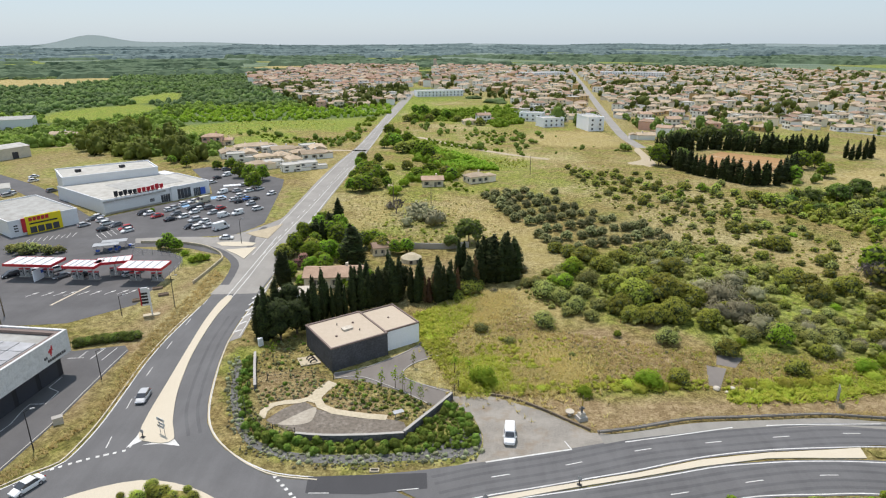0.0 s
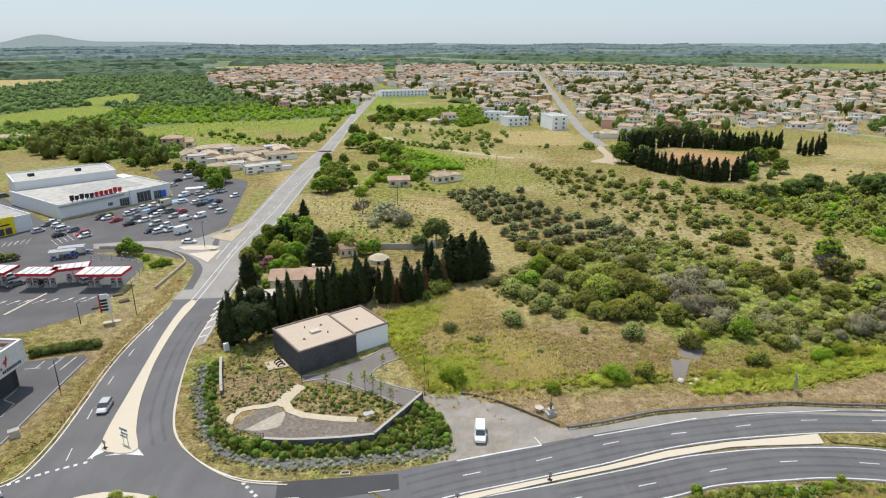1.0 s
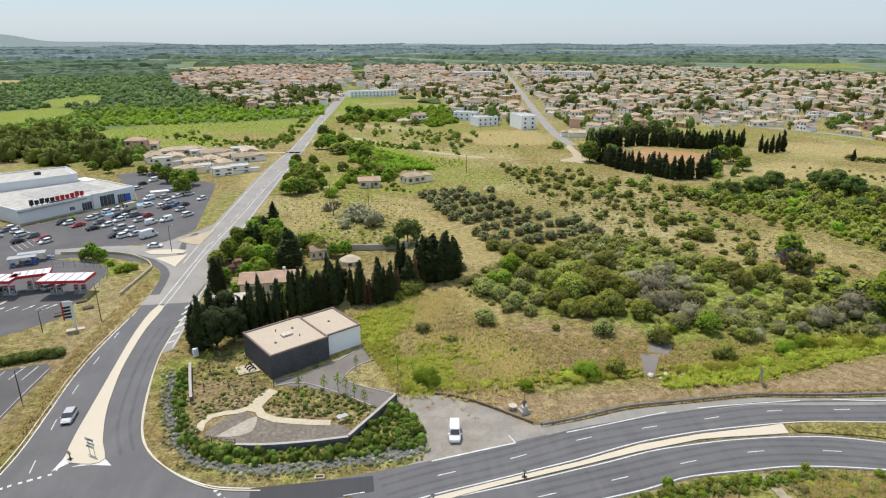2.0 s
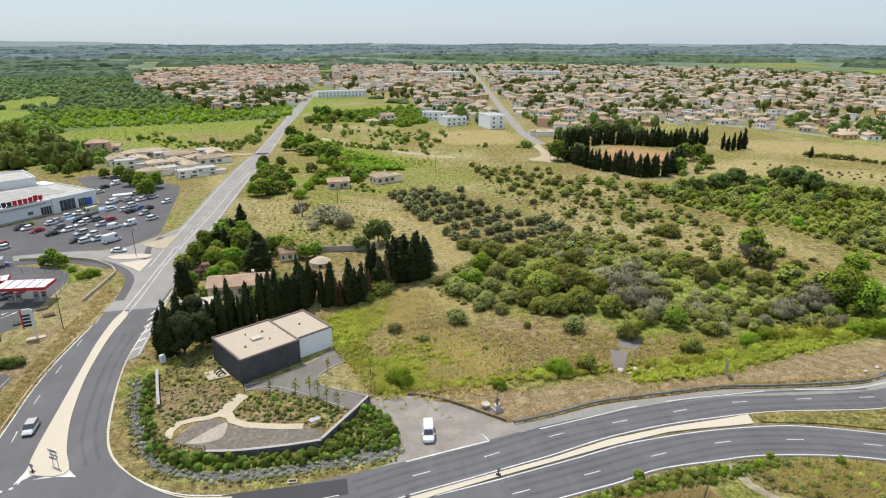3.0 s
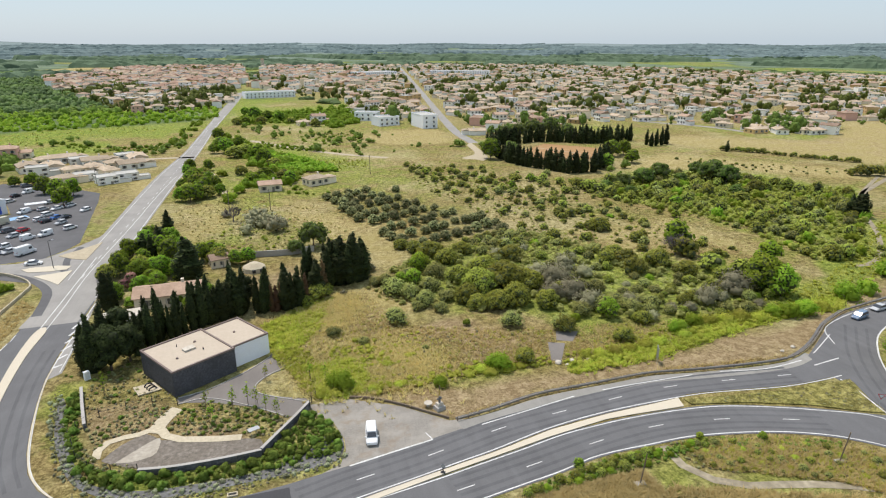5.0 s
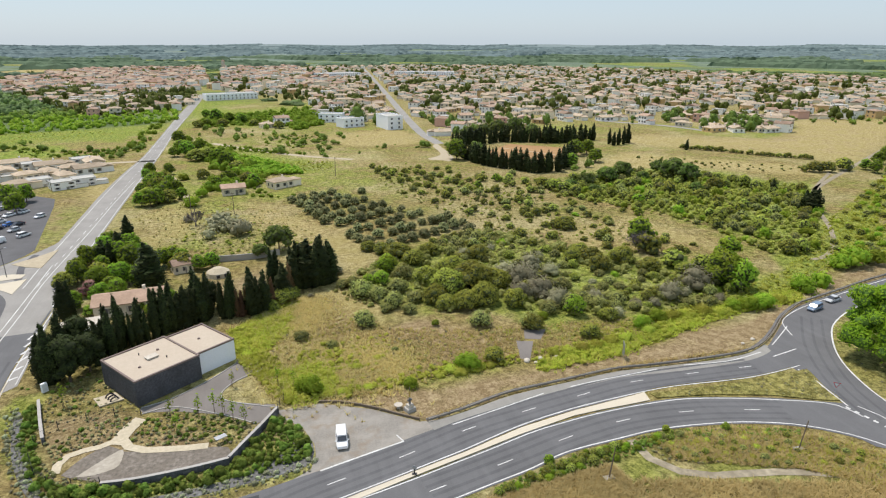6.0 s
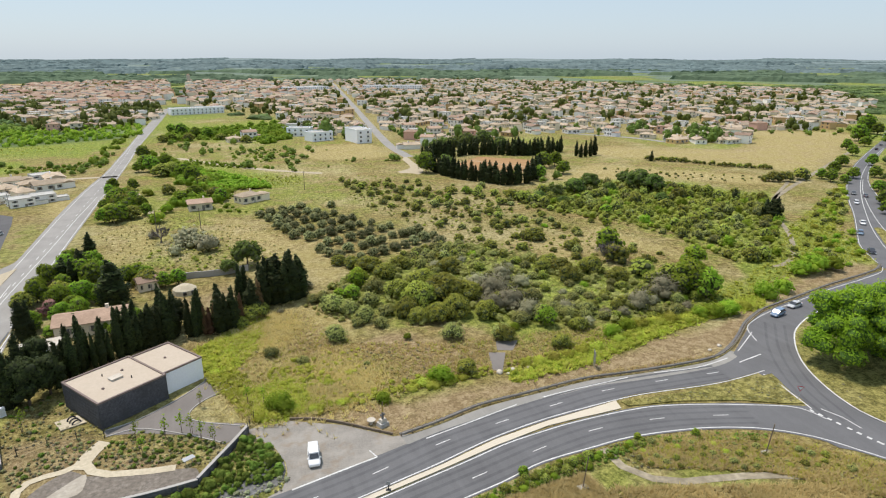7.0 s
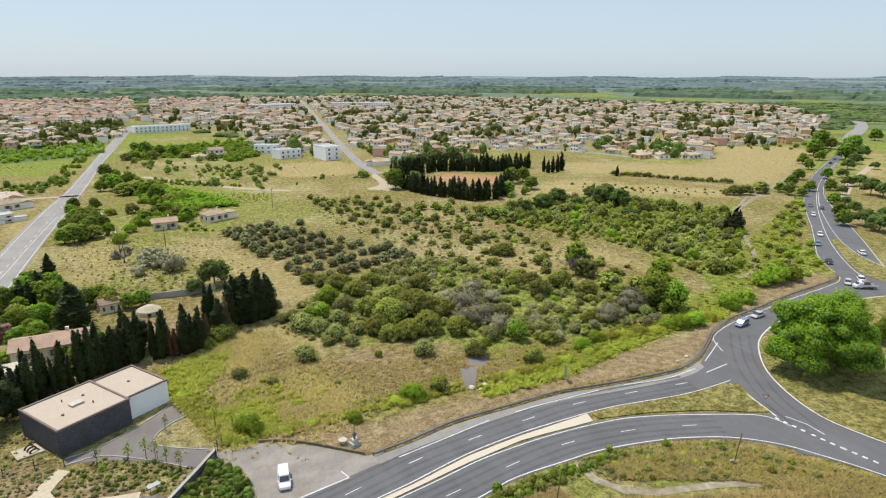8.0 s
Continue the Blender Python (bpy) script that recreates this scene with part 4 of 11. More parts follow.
# splitter island between the two lanes
splitter = sheet("traffic_island", [(-47.8, 82.0), (-49.1, 83.7), (-50.1, 89.2), (-51.2, 99.1), (-52.6, 111.7), (-54.0, 125.5), (-54.3, 136.9), (-53.3, 140.4), (-52.0, 138.3), (-52.2, 127.0), (-51.0, 112.2), (-49.3, 102.1), (-47.5, 94.4), (-44.9, 86.7), (-42.9, 82.5), (-44.5, 81.3)], 0.04, M_MEDIAN, "long cream concrete splitter island", "traffic island", True, 0.14)
for pts in ([(-62.7, 70.9), (-59.9, 74.0), (-57.2, 76.5), (-56.6, 81.5), (-56.7, 87.6), (-57.6, 97.2), (-58.6, 107.3), (-58.8, 118.3), (-58.0, 133.9)],
            [(-18.5, 73.4), (-22.7, 73.9), (-26.3, 74.9), (-30.4, 77.3), (-33.9, 80.2), (-36.8, 83.5), (-39.1, 87.5), (-40.8, 92.5), (-42.4, 99.1), (-44.1, 107.5), (-45.3, 115.9), (-45.7, 123.5), (-45.7, 135.8), (-45.6, 151.8)],
            [(-48.9, 80.3), (-49.4, 87.5), (-50.3, 97.0), (-51.6, 109.3), (-53.3, 123.8), (-53.7, 137.2), (-53.7, 150.2), (-53.7, 166.0), (-53.8, 188.5)],
            [(-42.5, 81.3), (-45.2, 86.7), (-47.8, 94.4), (-49.9, 102.7), (-51.5, 112.7), (-52.5, 127.3), (-52.3, 138.3), (-52.2, 152.6)]):
    painted(road_near, pts, 0.22, Z_LINE + 0.01)
painted(road_near, [(-52.4, 79.4), (-54.2, 88.4), (-55.9, 99.1), (-56.9, 111.0), (-57.5, 124.1), (-57.8, 139.0)], 0.15, Z_LINE + 0.01, 3.0, 8.0, 1.0)
painted(road_near, [(-58.2, 75.1), (-54.3, 77.4), (-48.7, 79.8)], 0.5, Z_LINE + 0.014, 0.6, 0.6, 0)
painted(road_near, [(-24.7, 73.7), (-23.0, 71.7), (-20.8, 69.2), (-19.1, 66.7)], 0.5, Z_LINE + 0.014, 0.6, 0.6, 0)
g = Geo()
for tri in ([(-49.5, 80.2), (-47.8, 82.0), (-49.1, 83.7)], [(-42.9, 82.5), (-41.3, 80.7), (-44.4, 81.2), (-47.3, 81.0)]):
    g.face([(*p, Z_LINE + 0.012) for p in reversed(tri)])
part("nose_marking", g, M_PAINT, road_near)
# dashes and edge lines on the way to the village
painted(road_village, [(-53.5, 169.4), (-52.9, 192.1), (-51.8, 221.9), (-50.4, 255.0), (-49.2, 298.5), (-47.3, 354.4), (-47.0, 412.5), (-46.7, 491.9), (-45.0, 576.0), (-41.7, 679.4)], 0.2, Z_LINE, 3.0, 5.0, 2)
painted(road_village, [(-56.5, 170.9), (-56.6, 192.2), (-56.2, 215.6), (-55.8, 244.0), (-55.2, 274.0), (-53.7, 316.3), (-50.6, 362.4), (-49.6, 405.0), (-48.3, 467.8), (-47.3, 548.1)], 0.2, Z_LINE)
painted(road_village, [(-46.4, 156.0), (-46.9, 174.9), (-46.8, 201.2), (-46.3, 241.1), (-45.3, 293.0), (-44.1, 341.3), (-43.2, 397.5), (-42.8, 477.8), (-40.5, 557.0)], 0.2, Z_LINE)
painted(road_village, [(-52.2, 152.6), (-52.5, 173.4), (-51.5, 197.9), (-50.3, 222.7), (-49.1, 261.4), (-47.0, 302.7)], 0.2, Z_LINE)
# hatched refuge beside the cypress hedge
for k in range(6):
    a, b = Vector((-45.5, 120.4)).lerp(Vector((-47.2, 141.8)), k / 6), Vector((-44.1, 119.3)).lerp(Vector((-45.7, 145.5)), k / 6 + 0.08)
    painted(road_near, [a, b], 0.5, Z_LINE + 0.012, name="hatch_bar")
painted(road_near, [(-43.8, 118.2), (-44.2, 128.5), (-45.2, 144.7)], 0.18, Z_LINE + 0.012)
verge_strip = sheet("road", [(-45.5, 115.4), (-45.9, 123.5), (-45.7, 135.8), (-45.8, 152.6), (-45.9, 157.7), (-44.9, 145.5), (-43.9, 128.5), (-43.3, 117.7)], Z_ROAD + 0.002, M_ROAD_OLD, "pale asphalt shoulder with hatching", "road", False)

crossing = sheet("road", [(-58.4, 141.1), (-58.0, 149.4), (-58.5, 157.8), (-60.0, 163.6), (-63.2, 168.9), (-67.3, 174.0), (-71.9, 178.3), (-77.5, 181.1), (-85.9, 182.3), (-96.6, 182.3), (-98.8, 187.0), (-88.6, 188.7), (-80.4, 188.7), (-74.1, 188.0), (-67.6, 191.6), (-64.3, 196.7), (-61.2, 202.0), (-57.8, 209.7), (-57.1, 215.7), (-55.5, 239.3), (-46.5, 252.9), (-46.3, 241.1), (-46.4, 201.2), (-46.9, 174.9), (-46.4, 156.0), (-46.5, 148.6), (-46.8, 141.8)], Z_ROAD + 0.009, M_ROAD_OLD, "pale worn asphalt junction before the shopping area", "road", False)
isle_sign = sheet("traffic_island", [(-64.8, 192.2), (-59.9, 197.3), (-55.5, 203.3), (-55.8, 195.3), (-56.2, 186.7), (-60.2, 188.5)], 0.055, M_TRACK, "dusty triangular traffic island with a sign", "traffic island", False, 0.12)


def kerb(pts, d, label):
    """A raised kerb beside a road, d metres to the left of the line."""
    line = offset(evenly(smooth_line(pts), max(8, int(length_of(smooth_line(pts)) / 1.5))), d)
    g = Geo()
    for a, b in zip(line, line[1:]):
        v = b - a
        g.box((a.x + b.x) / 2, (a.y + b.y) / 2, -0.05, v.length + 0.01, 0.22, 0.2, math.atan2(v.y, v.x))
    structure("kerb", g, M_MEDIAN, label, "kerb")


kerb([(-62.7, 70.9), (-59.9, 74.0), (-57.2, 76.5), (-56.6, 81.5), (-56.7, 87.6), (-57.6, 97.2), (-58.6, 107.3), (-58.8, 118.3), (-58.2, 129.1)], 0.75, "pale concrete kerb beside the lane")
kerb([(-18.3, 72.6), (-22.5, 73.1), (-26.1, 74.1), (-30.2, 76.6), (-33.7, 79.6), (-36.8, 82.9), (-39.3, 87.0), (-41.2, 92.5), (-42.8, 99.1), (-44.4, 107.5), (-45.6, 115.9), (-45.7, 119.8)], -0.25, "pale concrete kerb round the planting")
# junction with the shopping area (its access road is laid with the tracks below)
isle_junction = sheet("traffic_island", [(-66.1, 175.6), (-62.0, 176.6), (-57.4, 178.2), (-57.9, 167.4), (-61.0, 170.9)], 0.055, M_MEDIAN, "cream triangular traffic island", "traffic island", False, 0.12)
isle_junction_two = sheet("traffic_island", [(-71.1, 182.2), (-68.5, 183.3), (-62.3, 183.3), (-58.7, 182.1), (-59.1, 179.3), (-63.5, 178.8), (-68.6, 179.4)], 0.055, M_MEDIAN, "cream narrow traffic island", "traffic island", False, 0.12)

# ring road in front: two carriageways with a narrow raised strip between
upper_edge = [(-10.9, 73.9), (-4.0, 74.8), (2.5, 76.1), (6.7, 76.9), (12.9, 78.2), (19.6, 79.9), (28.8, 82.1), (35.7, 83.2), (47.4, 85.6), (54.7, 86.0), (65.4, 86.4), (77.9, 86.3), (89.6, 85.2), (96.6, 85.8), (102.1, 88.2), (109.2, 92.3), (114.5, 95.6), (121.5, 99.1), (130.7, 102.8)]
upper_low = [(-1.2, 67.3), (6.1, 69.2), (14.1, 71.1), (23.2, 73.3), (28.3, 74.4), (39.0, 77.4), (49.9, 79.0), (61.0, 79.8), (67.1, 80.6), (72.6, 80.2), (83.2, 78.8), (88.9, 78.4), (95.4, 78.6), (99.6, 79.0)]
front_road_a = road("road", upper_edge[:-4], upper_low, Z_ROAD + 0.012, M_ROAD, "smooth grey asphalt carriageway along the meadow")
lower_top = [(1.4, 67.7), (10.9, 69.4), (19.2, 71.0), (25.4, 72.4), (32.4, 74.0), (40.5, 75.9), (46.1, 76.6), (51.9, 77.1), (58.6, 77.2), (63.8, 77.1), (69.8, 76.4), (75.1, 74.9), (79.7, 73.3), (85.0, 71.4), (94.1, 66.9), (96.0, 65.9), (96.2, 60.6), (96.8, 53.0), (97.6, 44.7)]
lower_low = [(5.1, 60.5), (13.0, 62.6), (21.9, 64.4), (30.1, 66.0), (36.0, 67.0), (41.6, 68.6), (47.0, 69.2), (52.4, 69.3), (58.0, 69.5), (63.4, 69.0), (68.6, 68.1), (73.7, 66.9), (78.4, 65.2), (82.7, 63.1), (86.2, 60.5), (89.1, 57.4), (91.2, 53.9), (93.4, 50.7), (95.6, 46.2)]
front_road_b = road("road", lower_top[:-3], lower_low[:-2], Z_ROAD + 0.006, M_ROAD, "smooth grey asphalt carriageway by the dry bank")
# second roundabout
ring_two = sheet("road", [(99.2, 86.5), (111.5, 94.6), (118.7, 99.0), (126.3, 101.5), (139.6, 104.2), (154.2, 107.0), (169.0, 109.2), (180.1, 111.0), (203.0, 111.1), (231.5, 105.0), (197.6, 72.6), (98.2, 37.5), (95.6, 46.2), (93.4, 50.7), (91.2, 53.9), (89.1, 57.4), (96.0, 65.9), (97.1, 70.7), (99.6, 77.3), (97.2, 77.3)], Z_ROAD + 0.016, M_ROAD, "wide grey asphalt roundabout carriageway", "road")
isle_two = sheet("lawn", [(105.0, 51.8), (103.4, 57.4), (102.9, 62.2), (104.6, 69.2), (108.7, 77.5), (115.0, 84.9), (122.8, 91.0), (135.5, 95.9), (159.5, 97.6), (167.5, 98.3), (179.0, 96.6), (185.1, 86.8), (163.1, 65.9), (119.8, 50.1)], 0.03, M_VERGE, "dry grassy island of a large roundabout", "lawn", True, 0.14)
for pts in ([(105.0, 51.8), (103.4, 57.4), (102.9, 62.2), (104.6, 69.2), (108.7, 77.5), (115.0, 84.9), (122.8, 91.0), (135.5, 95.9), (149.7, 97.1), (159.5, 97.6), (167.5, 98.3), (179.0, 96.6)],):
    painted(ring_two, pts, 0.3, 0.176)
painted(ring_two, [(108.7, 89.3), (112.0, 95.1), (118.4, 98.4), (126.3, 100.7), (138.8, 103.2), (153.3, 106.0), (167.9, 108.1), (179.1, 110.3), (184.1, 113.3)], 0.2, Z_LINE + 0.012)
# the road that leaves it to the north
north_left = [(183.0, 112.6), (187.2, 117.4), (193.4, 125.1), (200.4, 132.8), (213.5, 143.0), (236.7, 161.2), (254.4, 176.2), (278.4, 195.3), (309.5, 217.7), (342.6, 238.9), (385.1, 263.5), (432.7, 289.7), (492.2, 321.6)]
north_right = [(192.0, 93.4), (204.2, 111.8), (227.0, 132.1), (245.9, 149.1), (262.1, 164.5), (280.4, 181.7), (299.5, 198.4), (319.6, 213.3), (348.3, 232.1), (384.0, 253.7), (428.1, 279.1), (490.9, 314.3)]
north_road = road("road", north_left, north_right, Z_ROAD + 0.004, M_ROAD, "grey asphalt road with traffic curving away")
north_isle = sheet("traffic_island", [(223.9, 143.7), (226.2, 142.7), (214.0, 128.3), (207.8, 118.1), (205.0, 110.2), (192.3, 101.1), (191.6, 104.2), (193.0, 111.8), (202.3, 123.3)], 0.04, M_VERGE, "dry grassy splitter island", "traffic island", True, 0.12)
painted(north_road, [(190.5, 103.6), (191.5, 111.2), (200.7, 122.6), (221.9, 142.8), (252.1, 167.7), (279.7, 189.0), (309.8, 210.5), (341.3, 231.0), (379.2, 253.3), (426.7, 279.8)], 0.22, Z_LINE + 0.004)
painted(north_road, [(205.4, 108.8), (209.1, 118.9), (215.4, 129.2), (228.2, 143.6), (252.3, 165.4), (280.7, 188.6), (310.6, 210.1)], 0.22, Z_LINE + 0.004)
painted(north_road, [(186.5, 116.4), (192.5, 124.1), (200.8, 132.6), (213.9, 142.8), (237.2, 161.1), (254.9, 176.0), (278.9, 195.1), (310.0, 217.4), (343.2, 238.6), (385.8, 263.2), (433.4, 289.4)], 0.2, Z_LINE + 0.004)
painted(north_road, [(206.3, 113.4), (229.0, 133.7), (247.3, 150.5), (263.7, 166.2), (281.2, 182.7), (300.4, 199.6), (319.0, 213.5), (347.7, 232.4), (383.4, 253.9), (427.4, 279.4)], 0.2, Z_LINE + 0.004)
north_far = road("road", [(489.1, 323.1), (568.1, 372.3), (637.7, 413.4), (720.3, 458.5), (785.4, 501.6), (833.8, 543.1)], [(486.1, 316.5), (579.3, 367.6), (653.4, 406.7), (742.6, 457.2), (826.2, 514.3), (884.1, 568.5)], Z_ROAD + 0.01, M_ROAD_OLD, "pale far end of the curving road")
# raised strip between the carriageways
strip_mid = sheet("traffic_island", [(1.8, 67.7), (6.1, 69.0), (14.0, 70.9), (23.1, 73.0), (28.2, 74.1), (38.9, 77.1), (49.7, 78.7), (60.8, 79.5), (64.6, 79.9), (64.0, 77.4), (59.4, 77.4), (54.1, 77.5), (49.0, 77.4), (38.1, 75.5), (27.8, 73.1), (18.2, 71.0), (10.1, 69.0), (4.8, 67.3)], 0.04, M_MEDIAN, "narrow cream concrete strip between carriageways", "traffic island", False, 0.14)
grass_mid = sheet("lawn", [(65.3, 79.3), (71.3, 78.5), (83.8, 77.2), (96.0, 76.9), (98.7, 77.2), (96.4, 70.5), (95.8, 66.8), (92.6, 68.1), (85.6, 72.0), (75.4, 75.6), (65.7, 77.6)], 0.04, M_VERGE, "dry grassy triangle between carriageways", "lawn", False, 0.14)
for pts in ([(28.6, 81.5), (35.6, 82.9), (47.2, 85.3)], [(53.0, 85.8), (59.3, 86.1), (72.1, 86.2)], [(78.0, 85.9), (83.7, 84.9), (89.0, 84.5), (96.5, 85.4)]):
    painted(front_road_a, pts, 0.22, Z_LINE + 0.012)
painted(front_road_a, [(1.9, 68.3), (6.2, 69.6), (14.1, 71.4), (23.3, 73.6), (28.4, 74.8), (39.2, 77.8), (50.1, 79.5), (61.2, 80.1), (66.9, 80.2), (72.3, 79.9), (82.9, 78.5), (88.6, 78.1), (95.0, 78.3), (99.3, 78.7)], 0.22, Z_LINE + 0.014)
painted(front_road_b, [(1.3, 67.4), (10.8, 69.1), (19.1, 70.7), (25.4, 72.1), (32.3, 73.6), (40.2, 75.5), (45.9, 76.2), (51.7, 76.7), (58.3, 76.8), (63.5, 76.6), (69.5, 76.0), (74.8, 74.6), (79.4, 73.0), (84.6, 70.9), (93.6, 66.5), (95.1, 62.0)], 0.22, Z_LINE + 0.014)
painted(front_road_b, [(5.1, 60.9), (13.1, 62.9), (22.0, 64.8), (30.2, 66.4), (36.2, 67.5), (41.9, 69.1), (47.2, 69.6), (52.7, 69.7), (58.3, 69.9), (63.7, 69.4), (69.0, 68.5), (74.1, 67.3), (78.8, 65.6), (83.1, 63.5), (86.7, 60.8), (89.6, 57.8), (91.7, 54.3), (93.8, 51.0), (96.0, 46.4)], 0.22, Z_LINE + 0.014)
painted(front_road_a, [(-1.0, 71.0), (5.8, 73.1), (17.5, 75.8), (30.4, 79.5), (40.8, 81.2), (52.9, 82.7), (64.3, 83.7), (79.8, 82.6), (90.6, 81.4), (95.0, 81.4)], 0.16, Z_LINE + 0.012, 2.8, 8.9, 8.3)
painted(front_road_b, [(20.3, 67.5), (33.7, 70.1), (45.8, 72.6), (57.2, 73.7), (69.6, 72.2), (80.9, 68.8), (84.1, 67.6), (87.9, 64.8)], 0.16, Z_LINE + 0.012, 2.8, 8.9, 0.0)
painted(front_road_b, [(95.0, 65.1), (95.8, 60.3), (96.6, 55.7), (97.6, 51.6), (98.5, 47.9)], 0.5, Z_LINE + 0.018, 0.8, 0.8, 0)
painted(front_road_b, [(97.1, 64.6), (98.2, 62.1), (98.1, 57.8)], 0.2, Z_LINE + 0.018)
painted(ring_two, [(97.3, 83.1), (104.4, 84.2)], 0.25, Z_LINE + 0.018)
painted(ring_two, [(97.8, 77.6), (97.8, 75.1), (96.8, 70.4), (95.6, 65.2)], 0.3, Z_LINE + 0.018)
painted(ring_two, [(101.1, 87.1), (107.2, 90.6), (111.2, 93.0)], 0.2, Z_LINE + 0.018)
# patch of new asphalt and the lay-by where the van waits
patch = sheet("road", [(-19.7, 73.5), (-2.5, 74.3), (-2.3, 71.0), (-10.7, 69.8), (-19.4, 70.1)], Z_ROAD + 0.02, M_ROAD_NEW, "dark patch of fresh asphalt", "road", False)
painted(patch, [(-19.0, 70.1), (-16.1, 70.1)], 0.16, Z_LINE + 0.02)
painted(patch, [(-6.6, 70.6), (-3.6, 71.0)], 0.16, Z_LINE + 0.02)
layby = sheet("lay_by", [(1.5, 94.7), (8.5, 94.7), (16.9, 90.1), (23.7, 84.0), (29.4, 83.3), (29.9, 82.0), (19.6, 79.3), (6.3, 76.6), (1.2, 75.5), (5.1, 77.6), (6.2, 80.6), (6.3, 83.5), (5.0, 88.5), (2.0, 92.2)], Z_ROAD - 0.02, M_GRAVEL, "worn gravelled lay-by beside the road", "lay-by", False)
painted(front_road_a, [(6.3, 76.7), (14.7, 78.6), (19.8, 79.7)], 0.3, Z_LINE + 0.016)
painted(front_road_a, [(19.8, 79.7), (19.1, 81.7)], 0.2, Z_LINE + 0.016)
# driveway past the dark building, with pale kerbs
drive = sheet("driveway", [(-4.8, 115.7), (-0.0, 111.5), (-0.4, 109.6), (-5.6, 106.7), (-7.7, 103.6), (-7.4, 101.3), (-4.7, 99.3), (1.7, 96.6), (0.5, 92.9), (-2.2, 91.9), (-7.9, 96.6), (-15.3, 100.0), (-20.5, 101.2), (-21.0, 102.6), (-15.8, 104.1), (-9.6, 109.2), (-5.3, 114.0)], Z_ROAD - 0.01, M_DRIVE, "grey asphalt driveway beside the dark building", "driveway", False)
for pts in ([(-20.5, 100.8), (-15.5, 101.4), (-7.9, 96.6), (-2.2, 91.9)], [(-0.1, 110.1), (-5.6, 106.7), (-7.7, 103.6), (-7.4, 101.3), (-4.7, 99.1), (1.3, 95.8)], [(-20.8, 102.8), (-15.8, 104.5), (-9.6, 109.2), (-5.1, 114.0)]):
    line = evenly(smooth_line(pts), 24)
    for k in range(23):
        a, b = line[k], line[k + 1]
        g = Geo()
        d = b - a
        g.box((a.x + b.x) / 2, (a.y + b.y) / 2, 0.0, d.length - 0.02, 0.18, 0.16, math.atan2(d.y, d.x))
        part("kerb_stone", g, M_CONCRETE, drive)
# wheel tracks worn darker into the lanes
M_WORN = asphalt("wheel-worn asphalt", (0.106, 0.106, 0.108), 0.5, 0.5)
for owner, pts, shifts in ((front_road_a, [(-1.0, 71.0), (5.8, 73.1), (17.5, 75.8), (30.4, 79.5), (40.8, 81.2), (52.9, 82.7), (64.3, 83.7), (79.8, 82.6), (90.6, 81.4)], (1.0, 2.5, -1.0, -2.5)), (front_road_b, [(20.3, 67.5), (33.7, 70.1), (45.8, 72.6), (57.2, 73.7), (69.6, 72.2), (80.9, 68.8), (84.1, 67.6)], (1.0, 2.5, -1.0, -2.5)),
                           (road_near, [(-40.1, 83.6), (-43.0, 90.0), (-44.9, 97.1), (-46.5, 105.3), (-48.0, 115.9), (-48.5, 128.5)], (-0.9, 0.9)), (ring_two, [(119.3, 95.4), (108.1, 84.0), (100.0, 71.7), (96.2, 60.6)], (-1.0, 1.0, 3.0))):
    line = evenly(smooth_line(pts), 40)
    for d in shifts:
        g = Geo()
        strip(g, offset(line, d), 0.55, Z_LINE + 0.0085)
        part("wheel_track", g, M_WORN, owner)
# pale shoulders beside the carriageways
M_SHOULDER = asphalt("dusty road shoulder", (0.255, 0.245, 0.22), 0.4, 0.4)
track_shoulder = Geo()
for pts, w, d in (([(24.9, 83.3), (31.6, 84.4), (40.7, 86.5), (48.7, 87.2), (55.6, 87.5), (64.0, 88.0), (72.9, 86.9), (84.4, 85.8), (93.4, 85.9), (99.6, 87.9)], 2.2, -1.2),):
    line = evenly(smooth_line(pts), 60)
    strip(track_shoulder, offset(line, d), w, Z_ROAD + 0.016)
structure("shoulder", track_shoulder, M_SHOULDER, "dusty pale shoulder along the carriageway", "road")
def track(name, pts, width, z, material, label):
    line = smooth_line(pts)
    g = Geo()
    strip(g, evenly(line, max(6, int(length_of(line) / 4))), width, z)
    return structure(name, g, material, label, "road")


track("road", [(-56.5, 174.0), (-61.1, 174.0), (-68.2, 177.2), (-77.9, 182.2), (-86.4, 183.4), (-95.0, 182.9), (-107.2, 182.4), (-121.5, 182.5), (-137.4, 179.8), (-145.9, 177.1)], 9.0, Z_ROAD - 0.012, M_YARD, "worn grey asphalt access road")
track("road", [(-236.7, 300.1), (-203.5, 276.3), (-183.4, 261.3), (-162.6, 242.8), (-143.2, 222.5), (-123.9, 202.9)], 9.0, Z_ROAD - 0.02, M_YARD, "worn grey asphalt service road behind the stores")
track("dirt_track", [(-37.2, 291.5), (-35.4, 313.0), (-30.2, 298.3), (-24.5, 270.2), (-19.9, 248.6)], 2.5, 0.05, M_TRACK, "pale dirt lane leaving the road")
for pts, w in (([(-56.8, 147.5), (-57.8, 156.9), (-59.2, 163.2), (-62.4, 168.9), (-66.8, 174.0), (-71.5, 177.8), (-78.3, 181.1)], 2.2), ([(-60.6, 199.9), (-61.5, 189.7), (-60.0, 181.5), (-58.9, 174.0)], 1.8)):
    painted(crossing, pts, w, Z_ROAD + 0.0185, name="worn_lane", material=M_YARD)
track("dirt_track", [(-16.5, 404.5), (5.4, 374.2), (27.5, 347.8), (53.2, 326.4), (79.6, 310.2), (99.3, 308.5)], 4.0, 0.05, M_TRACK, "pale dirt track across the fields")
